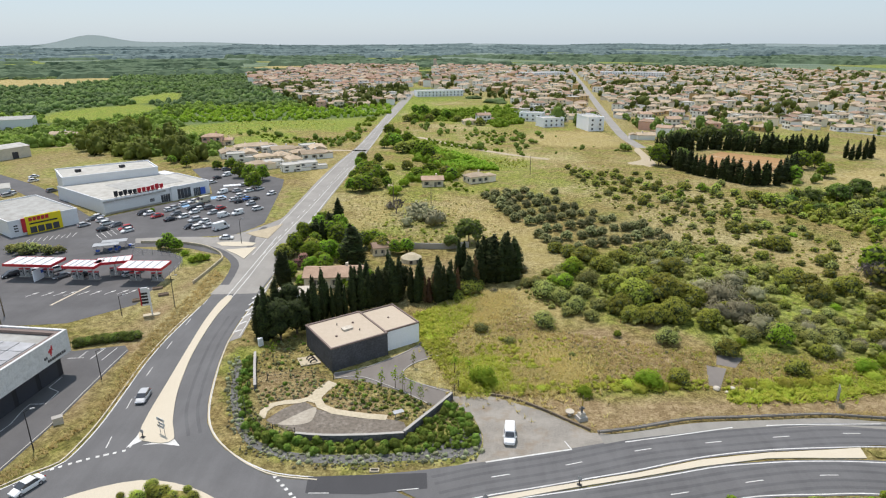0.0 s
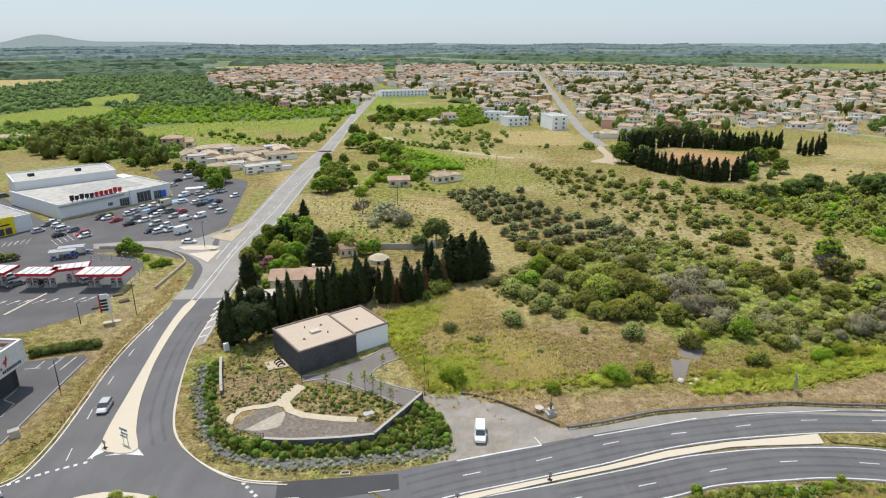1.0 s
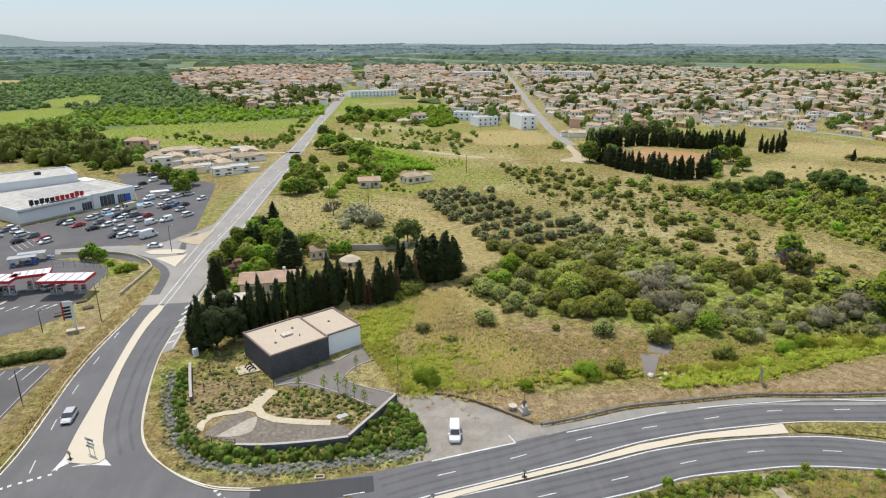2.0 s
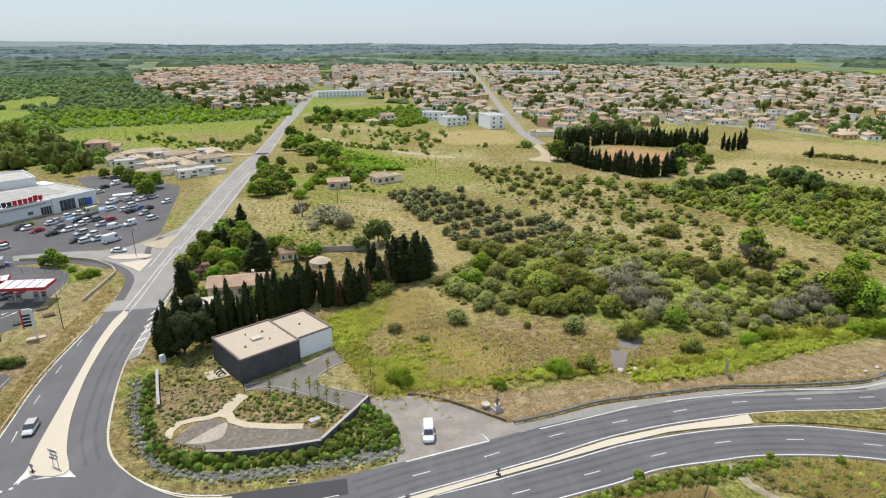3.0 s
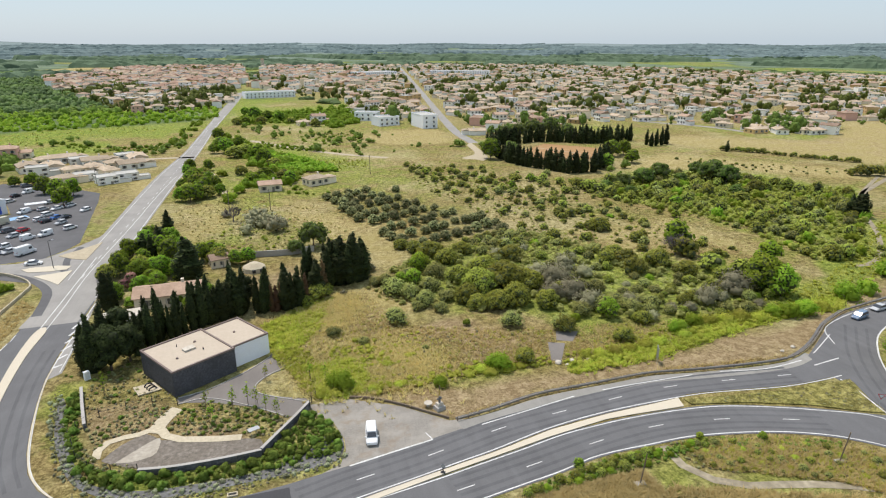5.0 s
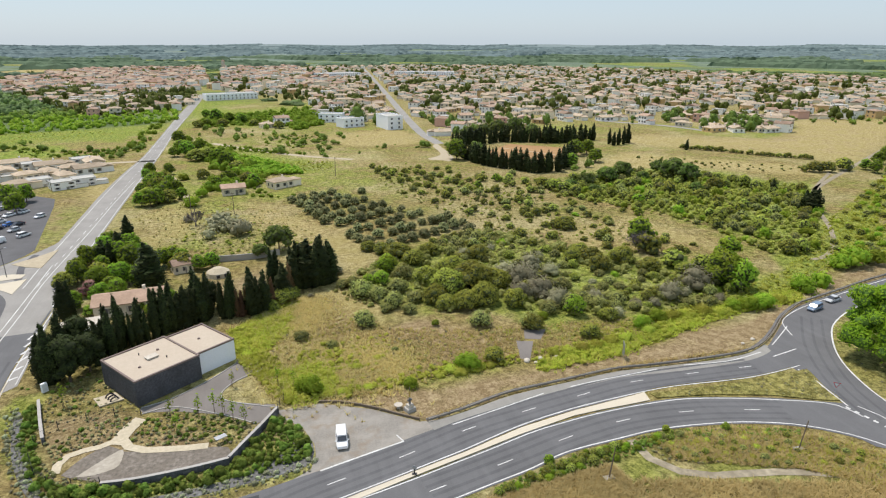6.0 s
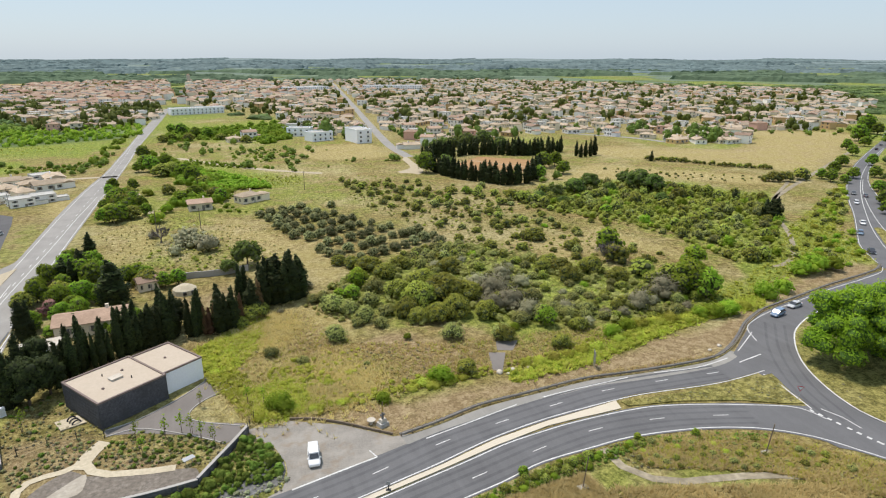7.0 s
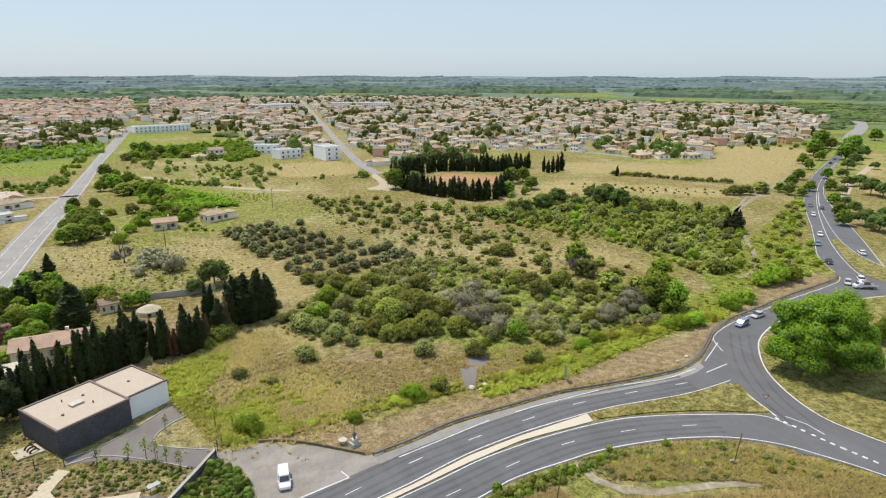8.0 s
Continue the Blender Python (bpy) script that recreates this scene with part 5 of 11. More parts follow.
track("road", [(116.6, 360.3), (118.5, 402.6), (126.7, 461.8), (143.0, 562.7), (161.4, 674.6), (195.5, 882.6), (237.9, 1143.9), (282.2, 1422.3)], 6.5, 0.06, M_ROAD_OLD, "pale village street running between houses")
sheet("dirt_track", [(91.5, 311.6), (96.1, 302.7), (103.2, 302.6), (109.9, 314.5), (113.5, 344.9), (115.0, 360.3), (110.0, 352.5), (105.5, 324.1)], 0.055, M_TRACK, "pale dirt bend where the track meets the street", "track")
track("dirt_track", [(54.2, 68.8), (54.1, 65.7), (54.5, 62.9), (56.9, 59.8), (60.5, 57.8), (65.0, 56.8), (72.2, 54.9), (77.7, 52.5), (84.1, 48.9), (89.7, 42.6)], 1.5, 0.05, M_DUST, "dusty dirt track below the ring road")
track("dirt_track", [(214.4, 176.3), (227.3, 190.5), (251.1, 204.3), (275.3, 217.0), (347.9, 254.7), (420.1, 291.9)], 2.2, 0.05, M_DUST, "tan dirt path up the bank")
track("dirt_track", [(270.0, 219.3), (230.7, 192.9), (207.9, 171.8), (187.3, 147.9), (170.0, 132.0), (158.8, 125.6), (153.2, 125.7)], 1.6, 0.05, M_DUST, "narrow dirt path through the scrub")
track("dirt_track", [(308.2, 194.6), (341.8, 214.8), (382.1, 235.2), (439.2, 262.4)], 4.0, 0.05, M_TRACK, "pale dirt track beside the pines")
track("dirt_track", [(-68.1, 353.7), (-56.1, 353.1), (-43.8, 352.5)], 4.0, 0.05, M_TRACK, "pale dirt lane joining the village road")
M_PLOUGH = surface("red-brown ploughed soil", (0.36, 0.212, 0.095), 0.95, 0.18, 1.2, 0.12)
plot = sheet("ploughed_field", [(132.0, 323.0), (157.5, 346.0), (184.2, 320.9), (164.7, 296.2), (135.9, 274.4), (125.9, 293.8)], 0.06, M_PLOUGH, "red-brown ploughed plot walled by cypresses", "field", False)
for k in range(7):
    a, b = Vector((131.8, 319.4)).lerp(Vector((155.1, 342.2)), (k + 0.5) / 7), Vector((139.3, 276.5)).lerp(Vector((181.0, 317.7)), (k + 0.5) / 7)
    painted(plot, [a, b], 0.7 + 0.5 * (k % 3), 0.085, name="furrow", material=M_TRACK if k == 4 else M_BARE, step=6)
sheet("broken_slab", [(51.2, 105.6), (54.5, 104.2), (50.3, 97.1), (48.7, 98.3)], 0.05, M_DRIVE, "old asphalt remnant in the meadow", "slab", False)
sheet("broken_slab", [(55.0, 109.8), (59.6, 108.4), (56.4, 104.5), (53.3, 105.9)], 0.05, M_DRIVE, "old asphalt remnant in the meadow", "slab", False)
track("road", [(313.4, 357.7), (304.9, 386.5), (288.9, 408.8), (272.1, 432.4)], 6.0, 0.06, M_ROAD_OLD, "pale street along the edge of the village")

# ---- trees and scrub ----
rnd = random.Random(5)


def plant_all(places, forms, unit, label="", tall=(0.9, 1.15), jitter=0.0, group=""):
    """Sets a plant at every (x, y, radius); unit is the radius of the form as built."""
    for x, y, r in places:
        p = rnd.choice(forms)
        ob = p.put(x, y, max(0.25, r / unit * rnd.uniform(1 - jitter, 1 + jitter)), tall=rnd.uniform(*tall), rnd=rnd, label=label)
        if group:
            ob["group"] = group


for row in ([(33.8, 204.5), (37.8, 205.9), (41.7, 208.1), (45.7, 210.3), (50.0, 213.3), (53.9, 213.2)], [(34.2, 193.6), (38.2, 194.9), (42.5, 196.9), (46.5, 198.8), (50.4, 200.9), (55.3, 204.3), (59.2, 206.5)],
            [(39.3, 184.9), (43.9, 186.7), (47.9, 189.1), (51.7, 189.7), (56.5, 194.8), (60.3, 195.4), (64.0, 196.7), (67.1, 196.7)],
            [(41.0, 175.3), (44.9, 176.9), (48.9, 178.5), (53.0, 180.8), (57.3, 182.5), (61.2, 184.8), (65.4, 187.8), (69.6, 189.6)],
            [(30.4, 235.3), (34.5, 237.1), (38.4, 238.1), (31.3, 224.7), (35.7, 227.2), (39.5, 228.1), (43.8, 231.6), (32.3, 214.9), (36.2, 216.5), (40.2, 218.0), (44.5, 219.6), (48.9, 222.1)],
            [(25.5, 243.9), (29.4, 243.9), (33.6, 247.9), (45.4, 245.8), (19.3, 232.7), (22.1, 229.1), (24.6, 223.9), (27.0, 219.0), (28.3, 211.1), (29.8, 202.4), (25.1, 235.4), (26.9, 229.1)],
            [(17.1, 239.2), (20.9, 241.1), (21.3, 220.6), (23.6, 214.2), (25.2, 206.7), (30.4, 188.0), (32.2, 183.2), (34.8, 179.2), (36.1, 172.1), (68.4, 180.7)]):
    for x, y in row:
        rnd.choice(OLIVES).put(x + rnd.uniform(-0.4, 0.4), y + rnd.uniform(-0.4, 0.4), rnd.uniform(1.05, 1.4), tall=rnd.uniform(0.85, 1.05), rnd=rnd)

# evergreen oaks and bushes of the scrub
plant_all([(45.3, 133.7, 5.1), (53.1, 136.3, 5.8), (50.4, 143.9, 5.1), (51.9, 125.9, 4.1), (43.0, 142.8, 3.7), (58.5, 122.3, 3.3), (58.4, 133.9, 4.4), (40.9, 130.0, 3.3), (47.0, 124.5, 3.5), (42.5, 125.7, 2.9), (64.0, 127.4, 2.9)], OAKS, 4.0, tall=(0.95, 1.15))
plant_all([(40.7, 165.1, 4.3), (43.6, 157.7, 3.8), (36.8, 169.5, 3.0), (49.7, 163.8, 3.3), (33.5, 173.7, 2.7)], OAKS, 4.0, tall=(0.8, 1.0))
plant_all([(24.7, 139.0, 3.3), (28.1, 135.6, 3.0), (31.0, 130.8, 2.7), (23.9, 145.1, 2.6), (29.9, 146.5, 3.2), (33.8, 138.8, 3.1), (36.2, 132.1, 2.5), (37.5, 147.3, 3.0), (21.3, 146.2, 2.0), (28.4, 128.6, 1.8)], GREY_BUSHES, 1.7)
plant_all([(22.1, 122.9, 2.7), (33.4, 126.4, 2.1), (46.6, 114.8, 2.7), (56.9, 110.8, 2.8), (69.9, 116.5, 3.0), (76.4, 114.3, 2.5), (64.3, 116.1, 2.7), (73.6, 127.2, 2.9), (74.5, 118.9, 2.8), (82.1, 115.5, 2.5)], GREY_BUSHES, 1.7)
plant_all([(66.8, 102.2, 2.6), (43.5, 99.1, 2.4), (75.0, 109.0, 1.9)], BUSHES, 1.7)
plant_all([(8.1, 120.3, 1.8), (13.8, 114.7, 1.5), (25.8, 109.4, 0.8)], GREY_BUSHES, 1.7, tall=(0.9, 1.0))
plant_all([(34.2, 153.3, 3.0), (27.9, 145.3, 2.0), (37.1, 117.7, 1.0), (117.0, 113.2, 4.5), (115.2, 117.6, 3.1)], BRIGHT_TREES, 2.4)
plant_all([(37.5, 98.2, 2.7), (7.3, 98.9, 2.6), (25.1, 95.0, 1.5), (80.4, 103.0, 2.3), (85.8, 104.9, 2.1), (114.6, 103.1, 2.8), (110.1, 103.2, 2.5), (106.9, 104.6, 2.2), (131.6, 108.1, 3.3), (139.3, 109.3, 2.8), (160.9, 117.7, 4.4), (167.9, 117.5, 3.7), (155.6, 117.3, 3.3), (61.7, 113.9, 1.3)], BRIGHT_BUSHES, 1.5)
plant_all([(73.9, 99.1, 1.7), (69.9, 98.6, 1.7), (66.1, 98.2, 1.6), (62.5, 97.9, 1.6), (59.1, 97.8, 1.5), (55.9, 98.1, 1.4), (89.9, 104.9, 2.1), (94.0, 104.8, 2.2), (98.2, 104.7, 2.2), (120.7, 104.4, 2.0), (80.4, 100.8, 1.8), (34.0, 98.1, 1.5), (41.9, 97.4, 1.1), (101.9, 103.1, 1.9)], WEEDS, 1.5)
plant_all([(1.7, 107.3, 1.4), (8.8, 98.9, 1.7), (6.9, 101.9, 1.5), (12.8, 107.3, 1.1), (17.0, 105.0, 1.3), (21.7, 107.2, 1.1), (-3.0, 117.0, 1.2), (-1.2, 113.9, 1.1), (0.6, 121.0, 1.0), (3.6, 97.0, 1.3), (6.1, 97.0, 1.3), (12.8, 96.9, 1.1), (17.9, 96.9, 1.1), (31.2, 96.9, 1.0), (35.3, 96.9, 1.7), (38.4, 96.8, 1.5), (20.5, 96.9, 0.9)], WEEDS, 1.5, tall=(0.6, 0.9))
plant_all([(68.3, 136.0, 3.3), (75.8, 137.3, 2.8), (66.8, 128.2, 2.6), (78.9, 109.7, 1.9), (85.5, 112.2, 1.9), (19.2, 159.9, 2.4), (21.6, 156.5, 1.8), (-5.5, 209.1, 3.6), (-8.9, 220.9, 2.7), (-1.3, 207.2, 2.9), (12.6, 142.5, 1.0)], DEAD_BUSHES, 1.8)
# a stand of bare grey twigs, bright young trees and dark domes among the scrub
plant_all([(64.2, 140.3, 3.9), (66.1, 133.8, 4.4), (66.7, 125.6, 4.2), (68.2, 119.5, 3.5), (61.5, 125.3, 3.6), (72.9, 143.7, 3.4), (96.3, 114.2, 3.5), (107.0, 118.2, 4.6), (77.6, 117.7, 2.5)], DEAD_BUSHES, 1.8)
plant_all([(34.8, 153.4, 3.1), (30.6, 143.0, 2.6), (115.2, 153.5, 4.8), (115.5, 117.2, 5.7), (132.3, 134.4, 4.0), (69.5, 113.3, 2.7), (144.3, 195.2, 2.8)], BRIGHT_TREES, 2.4)
plant_all([(87.0, 145.2, 3.3), (90.2, 136.3, 3.5), (99.8, 139.8, 4.0), (112.6, 145.7, 4.6), (111.9, 132.8, 4.3), (118.7, 128.9, 3.4), (75.7, 108.7, 2.4), (57.0, 109.7, 2.8), (62.1, 155.6, 3.9)], BUSHES, 1.7)
# lone trees over the dry slope
plant_all([(101.1, 174.8, 3.9), (99.1, 177.2, 2.7), (106.7, 161.2, 3.0), (92.6, 150.6, 3.1), (92.7, 144.9, 3.7), (101.3, 143.9, 3.0), (103.8, 132.2, 3.5), (111.1, 126.5, 3.2), (118.6, 142.1, 1.7), (123.2, 141.8, 1.6), (126.8, 132.7, 2.4)], OAKS, 4.0, tall=(0.85, 1.0))
plant_all([(76.9, 229.0, 2.5), (69.7, 222.3, 1.3), (80.2, 205.7, 2.1), (101.9, 213.0, 2.5), (82.3, 170.5, 2.6), (83.3, 154.7, 2.1), (91.5, 166.5, 2.2), (76.8, 183.3, 1.9), (86.3, 190.5, 1.8), (99.3, 193.0, 2.3), (88.9, 250.9, 2.5), (75.1, 248.5, 2.2), (88.6, 234.7, 2.6), (101.8, 252.9, 3.1), (99.0, 230.1, 2.6), (110.9, 238.9, 2.2), (78.3, 276.7, 2.1), (73.6, 281.6, 2.2), (66.3, 277.8, 2.4), (61.1, 284.2, 2.4), (70.3, 262.8, 1.8)], BUSHES, 1.7)
plant_all([(122.3, 233.9, 3.5), (124.3, 227.0, 3.9), (127.2, 222.3, 3.9), (139.6, 236.5, 3.6), (114.7, 225.5, 1.9), (94.3, 213.4, 2.0), (87.5, 214.5, 1.8), (118.8, 200.7, 2.0), (95.1, 194.9, 1.7), (116.1, 185.7, 1.9), (132.1, 187.5, 1.5), (118.6, 176.4, 2.0), (95.9, 178.6, 1.9)], BUSHES, 1.7)
plant_all([(134.8, 181.8, 1.9), (107.7, 250.3, 2.3), (95.2, 239.7, 2.0)], BRIGHT_TREES, 2.4)
plant_all([(131.0, 224.1, 3.4), (140.6, 228.4, 4.5), (186.6, 229.6, 6.5), (189.4, 222.8, 5.8), (152.6, 230.8, 5.7), (165.6, 238.7, 5.4), (188.8, 243.4, 4.5), (169.7, 228.6, 3.7), (136.1, 213.9, 3.3), (178.1, 203.5, 3.4)], PINES, 4.2, tall=(0.9, 1.05))
# dense growth to the east, uneven in height and colour
wood_east = [(121.5, 217.0), (166.9, 252.9), (178.9, 250.9), (207.5, 238.4), (213.7, 217.7), (230.7, 196.7), (211.4, 172.3), (175.5, 143.7), (165.7, 128.7), (146.4, 129.8), (147.3, 147.4), (147.2, 163.8), (139.0, 186.3), (128.7, 206.4)]
for x, y in scatter(wood_east, 165, 3.8, 21):
    k = rnd.random()
    f = rnd.choice(GREY_BUSHES if k < 0.22 else LIGHT_BUSHES if k < 0.56 else BUSHES if k < 0.70 else BRIGHT_BUSHES if k < 0.90 else OAKS)
    f.put(x, y, rnd.uniform(0.9, 1.7) * (0.55 if f in OAKS else 1.0), tall=rnd.uniform(0.9, 1.4), rnd=rnd)
scrub_mid = [(48.1, 167.3), (68.1, 182.1), (82.7, 165.2), (88.2, 149.7), (102.2, 140.8), (112.6, 128.3), (124.4, 123.1), (118.8, 107.3), (96.8, 107.2), (82.0, 111.9), (68.8, 115.9), (61.9, 117.2), (70.6, 137.2), (62.9, 150.2), (54.9, 156.3)]
for x, y in scatter(scrub_mid, 110, 2.6, 22):
    k = rnd.random()
    f = rnd.choice(GREY_BUSHES if k < 0.5 else BUSHES if k < 0.85 else DEAD_BUSHES if k < 0.95 else BRIGHT_BUSHES)
    f.put(x, y, rnd.uniform(0.6, 1.25), tall=rnd.uniform(0.8, 1.2), rnd=rnd)
slope = [(64.8, 300.5), (94.2, 265.6), (110.7, 216.4), (121.8, 183.2), (130.2, 149.5), (134.6, 129.3), (112.6, 128.3), (100.6, 144.2), (85.1, 151.0), (79.9, 185.6), (68.5, 206.5), (60.0, 238.5), (57.5, 268.4)]
for x, y in scatter(slope, 75, 5.5, 23):
    k = rnd.random()
    f = rnd.choice(BUSHES if k < 0.65 else GREY_BUSHES if k < 0.9 else BRIGHT_BUSHES)
    f.put(x, y, rnd.uniform(0.45, 1.25), tall=rnd.uniform(0.8, 1.1), rnd=rnd)
for x, y in scatter([(202.6, 285.0), (222.6, 270.4), (269.6, 231.4), (256.9, 220.1), (231.2, 236.2), (206.1, 259.0)], 45, 4.0, 24):
    rnd.choice(BUSHES + GREY_BUSHES).put(x, y, rnd.uniform(0.3, 0.7), rnd=rnd)
for x, y in scatter([(54.5, 176.3), (75.5, 180.3), (75.2, 170.4), (62.3, 166.8), (48.9, 164.2)], 28, 2.4, 25):
    rnd.choice(GREY_BUSHES + BUSHES).put(x, y, rnd.uniform(0.6, 1.1), rnd=rnd)

# denser growth on the slope below the cypress plot
for x, y in scatter([(60.3, 305.9), (93.0, 285.1), (127.8, 252.7), (144.4, 238.1), (126.5, 195.2), (101.5, 185.2), (91.2, 209.7), (79.3, 234.4), (66.2, 258.2)], 85, 4.2, 31):
    k = rnd.random()
    f = rnd.choice(BUSHES if k < 0.45 else GREY_BUSHES if k < 0.75 else LIGHT_BUSHES)
    f.put(x, y, rnd.uniform(0.5, 1.5), tall=rnd.uniform(0.8, 1.1), rnd=rnd)

# hedge between the straw fields and lone conifers
for x, y in [tuple(p) for p in evenly(smooth_line([(247.1, 298.3), (261.9, 282.7), (274.6, 264.1), (289.5, 247.3)]), 26)]:
    rnd.choice(BUSHES).put(x, y + rnd.uniform(-1, 1), rnd.uniform(0.8, 1.5), rnd=rnd)
plant_all([(263.3, 222.2, 4.1), (268.6, 219.9, 4.1), (279.3, 220.3, 4.7), (259.2, 224.0, 2.3)], BUSHES, 1.7)


def cypress_at(t_places, forms=CYPRESSES, width=1.0):
    for x, y, h in t_places:
        w = width * rnd.uniform(0.72, 1.3)
        rnd.choice(forms).put(x, y, h / 10.0 * w, tall=rnd.uniform(0.8, 1.06) / w, rnd=rnd)


# the dark hedge round the villa; (x, y, height)
hedge = [(*p, rnd.uniform(9.0, 12.5)) for p in [(-39.0, 117.7), (-37.5, 116.6), (-36.6, 117.7), (-40.1, 119.8), (-37.4, 125.4)]]
hedge += [(p[0] + rnd.uniform(-1, 1), p[1] + 2.5 + rnd.uniform(-1, 1), rnd.uniform(8.0, 12.0)) for p in [(-27.7, 126.9), (-24.8, 129.0), (-22.1, 130.8), (-18.6, 133.1), (-15.9, 134.7), (-13.0, 136.7), (-10.1, 138.1), (-29.8, 124.8), (-2.1, 137.0), (0.7, 138.0)]]
hedge += [(*p, rnd.uniform(7.5, 12.0)) for p in [(-28.6, 124.8), (-27.3, 126.0), (-25.3, 127.8), (-24.1, 128.4), (-22.7, 129.6), (-21.1, 130.8), (-19.3, 132.1), (-17.8, 133.1), (-16.6, 134.0), (-15.3, 134.7), (-13.8, 135.7), (-12.2, 136.7), (-10.9, 137.4), (-30.9, 123.7), (-27.1, 130.9), (-30.0, 129.6), (-21.0, 134.7), (-18.5, 136.4)]]
hedge += [(*p, rnd.uniform(9.5, 12.5)) for p in [(-7.8, 136.3), (-6.4, 135.7), (-5.6, 137.0), (-1.4, 136.3), (0.0, 137.0), (1.7, 138.0), (4.0, 149.1), (5.2, 150.3), (8.9, 149.1), (10.4, 149.9), (11.9, 149.1), (13.4, 149.8), (14.8, 149.0), (16.4, 149.8), (17.9, 150.2), (19.5, 151.4), (15.9, 153.1), (13.0, 153.9), (18.8, 153.9)]]
cypress_at(hedge)
cypress_at([(*p, 10.5) for p in [(-41.5, 146.2), (-40.6, 147.4)]], width=1.25)
cypress_at([(*(-25.2, 161.1), 13.0)], width=1.9)
cypress_at([(*p, rnd.uniform(10, 13.5)) for p in [(14.2, 150.2), (16.6, 150.6), (18.9, 152.3), (12.4, 150.7)]], width=2.0)
cypress_at([(*p, rnd.uniform(7.5, 10.0)) for p in [(-4.5, 136.3), (-3.4, 136.3), (-2.3, 136.7), (-0.8, 138.7)]], DRY_CYPRESSES)
cypress_at([(*(-37.8, 212.5), 7.0)], width=1.5)
# broad dark trees that fill the hedge's foot
plant_all([(-34.4, 116.5, 3.7), (-31.7, 119.6, 3.3), (-37.6, 117.4, 2.5), (-34.8, 127.3, 3.4), (-13.9, 138.8, 3.3), (-10.5, 142.3, 2.8)], [tree_form("hedge_tree", 77, 4.0, 10.0, 0.0, 2600, 0.2, M_CYPRESS, 16, "dense dark hedge tree", 0.42, "hedge trees", inner=M_CYPRESS_CORE)], 4.0)
for x, y in scatter([(-44.6, 158.6), (-49.5, 182.6), (-46.3, 195.9), (-37.7, 201.1), (-26.5, 189.5), (-14.5, 175.8), (-20.8, 170.7), (-25.5, 162.1), (-27.9, 152.5), (-36.1, 151.7), (-41.2, 150.9)], 30, 3.3, 30):
    rnd.choice(LEAFY * 2 + OAKS[:2] + BRIGHT_TREES).put(x, y, rnd.uniform(0.65, 1.1), tall=rnd.uniform(0.9, 1.15), rnd=rnd)
plant_all([(-21.2, 147.3, 2.1), (-19.3, 149.2, 1.8), (-14.2, 171.6, 2.4), (-10.9, 172.7, 2.4), (-25.5, 146.1, 1.5)], LEAFY, 3.4)
cypress_at([(*p, rnd.uniform(8, 10)) for p in [(-37.9, 183.7), (-37.0, 191.4), (-40.4, 185.4), (-36.3, 204.5)]], width=1.9)
plant_all([(6.4, 141.5, 3.1), (8.7, 145.2, 2.0), (3.5, 138.0, 1.7), (-7.9, 143.4, 1.4)], OAKS, 4.0)
plant_all([(8.0, 182.2, 5.3), (2.6, 176.8, 3.1)], PINES, 4.2)
plant_all([(-36.6, 147.4, 1.8), (-23.6, 143.5, 1.7), (-25.6, 149.3, 1.5)], BRIGHT_TREES, 2.4)
plant_all([(-39.5, 162.1, 1.9), (-40.5, 159.9, 1.6)], [bush_form("oleander", 151, 1.7, 2.6, 450, 0.2, M_PINK, 6, "pink flowering oleander bush", group="garden bushes")], 1.7, tall=(1.2, 1.4))
# growth along the village road
for x, y, r in [(-36.8, 261.3, 4.5), (-34.7, 275.0, 4.7), (-28.9, 255.8, 3.9), (-38.6, 285.0, 3.8), (-34.7, 298.4, 4.5), (-32.8, 376.8, 4.9), (-28.2, 362.1, 6.1), (-22.3, 346.6, 5.8), (-17.6, 350.2, 5.9), (-12.1, 332.2, 5.6), (-7.3, 320.5, 5.4), (-2.7, 312.6, 4.7), (-35.7, 412.4, 5.4), (-34.9, 362.2, 4.1), (-22.3, 376.7, 4.9), (-33.3, 313.0, 3.5), (-17.9, 298.2, 3.4), (-6.5, 284.7, 4.8), (1.5, 284.6, 4.3), (4.0, 274.6, 3.6), (-11.6, 278.4, 3.7), (-24.5, 547.6, 5.1), (-16.4, 526.1, 5.9), (-6.7, 513.8, 5.7), (2.6, 505.9, 5.6), (-28.6, 488.0, 4.5), (-21.9, 487.9, 4.5), (-10.8, 487.7, 4.5), (11.4, 487.3, 4.5), (19.9, 476.8, 4.4), (27.8, 463.4, 4.3)]:
    rnd.choice(LEAFY + OAKS).put(x, y, r / 4.0, tall=rnd.uniform(0.8, 1.1), rnd=rnd)
plant_all([(-35.6, 261.3, 3.5), (-31.9, 261.2, 3.5), (-26.3, 298.3, 2.8), (-17.1, 261.1, 3.0), (-19.7, 245.6, 3.3)], BRIGHT_BUSHES, 1.5)
plant_all([(-20.1, 223.3, 2.1), (-9.0, 211.5, 5.3), (-2.8, 200.9, 3.9), (-5.9, 207.9, 4.0), (-12.5, 200.9, 2.7)], DEAD_BUSHES, 1.8)
# thicket where the lane leaves the road
for x, y in scatter([(-40.2, 250.8), (-42.9, 319.3), (-35.7, 313.0), (-23.3, 261.1), (-30.5, 248.7)], 16, 3.2, 29):
    rnd.choice(LEAFY).put(x, y, rnd.uniform(0.7, 1.15), rnd=rnd)
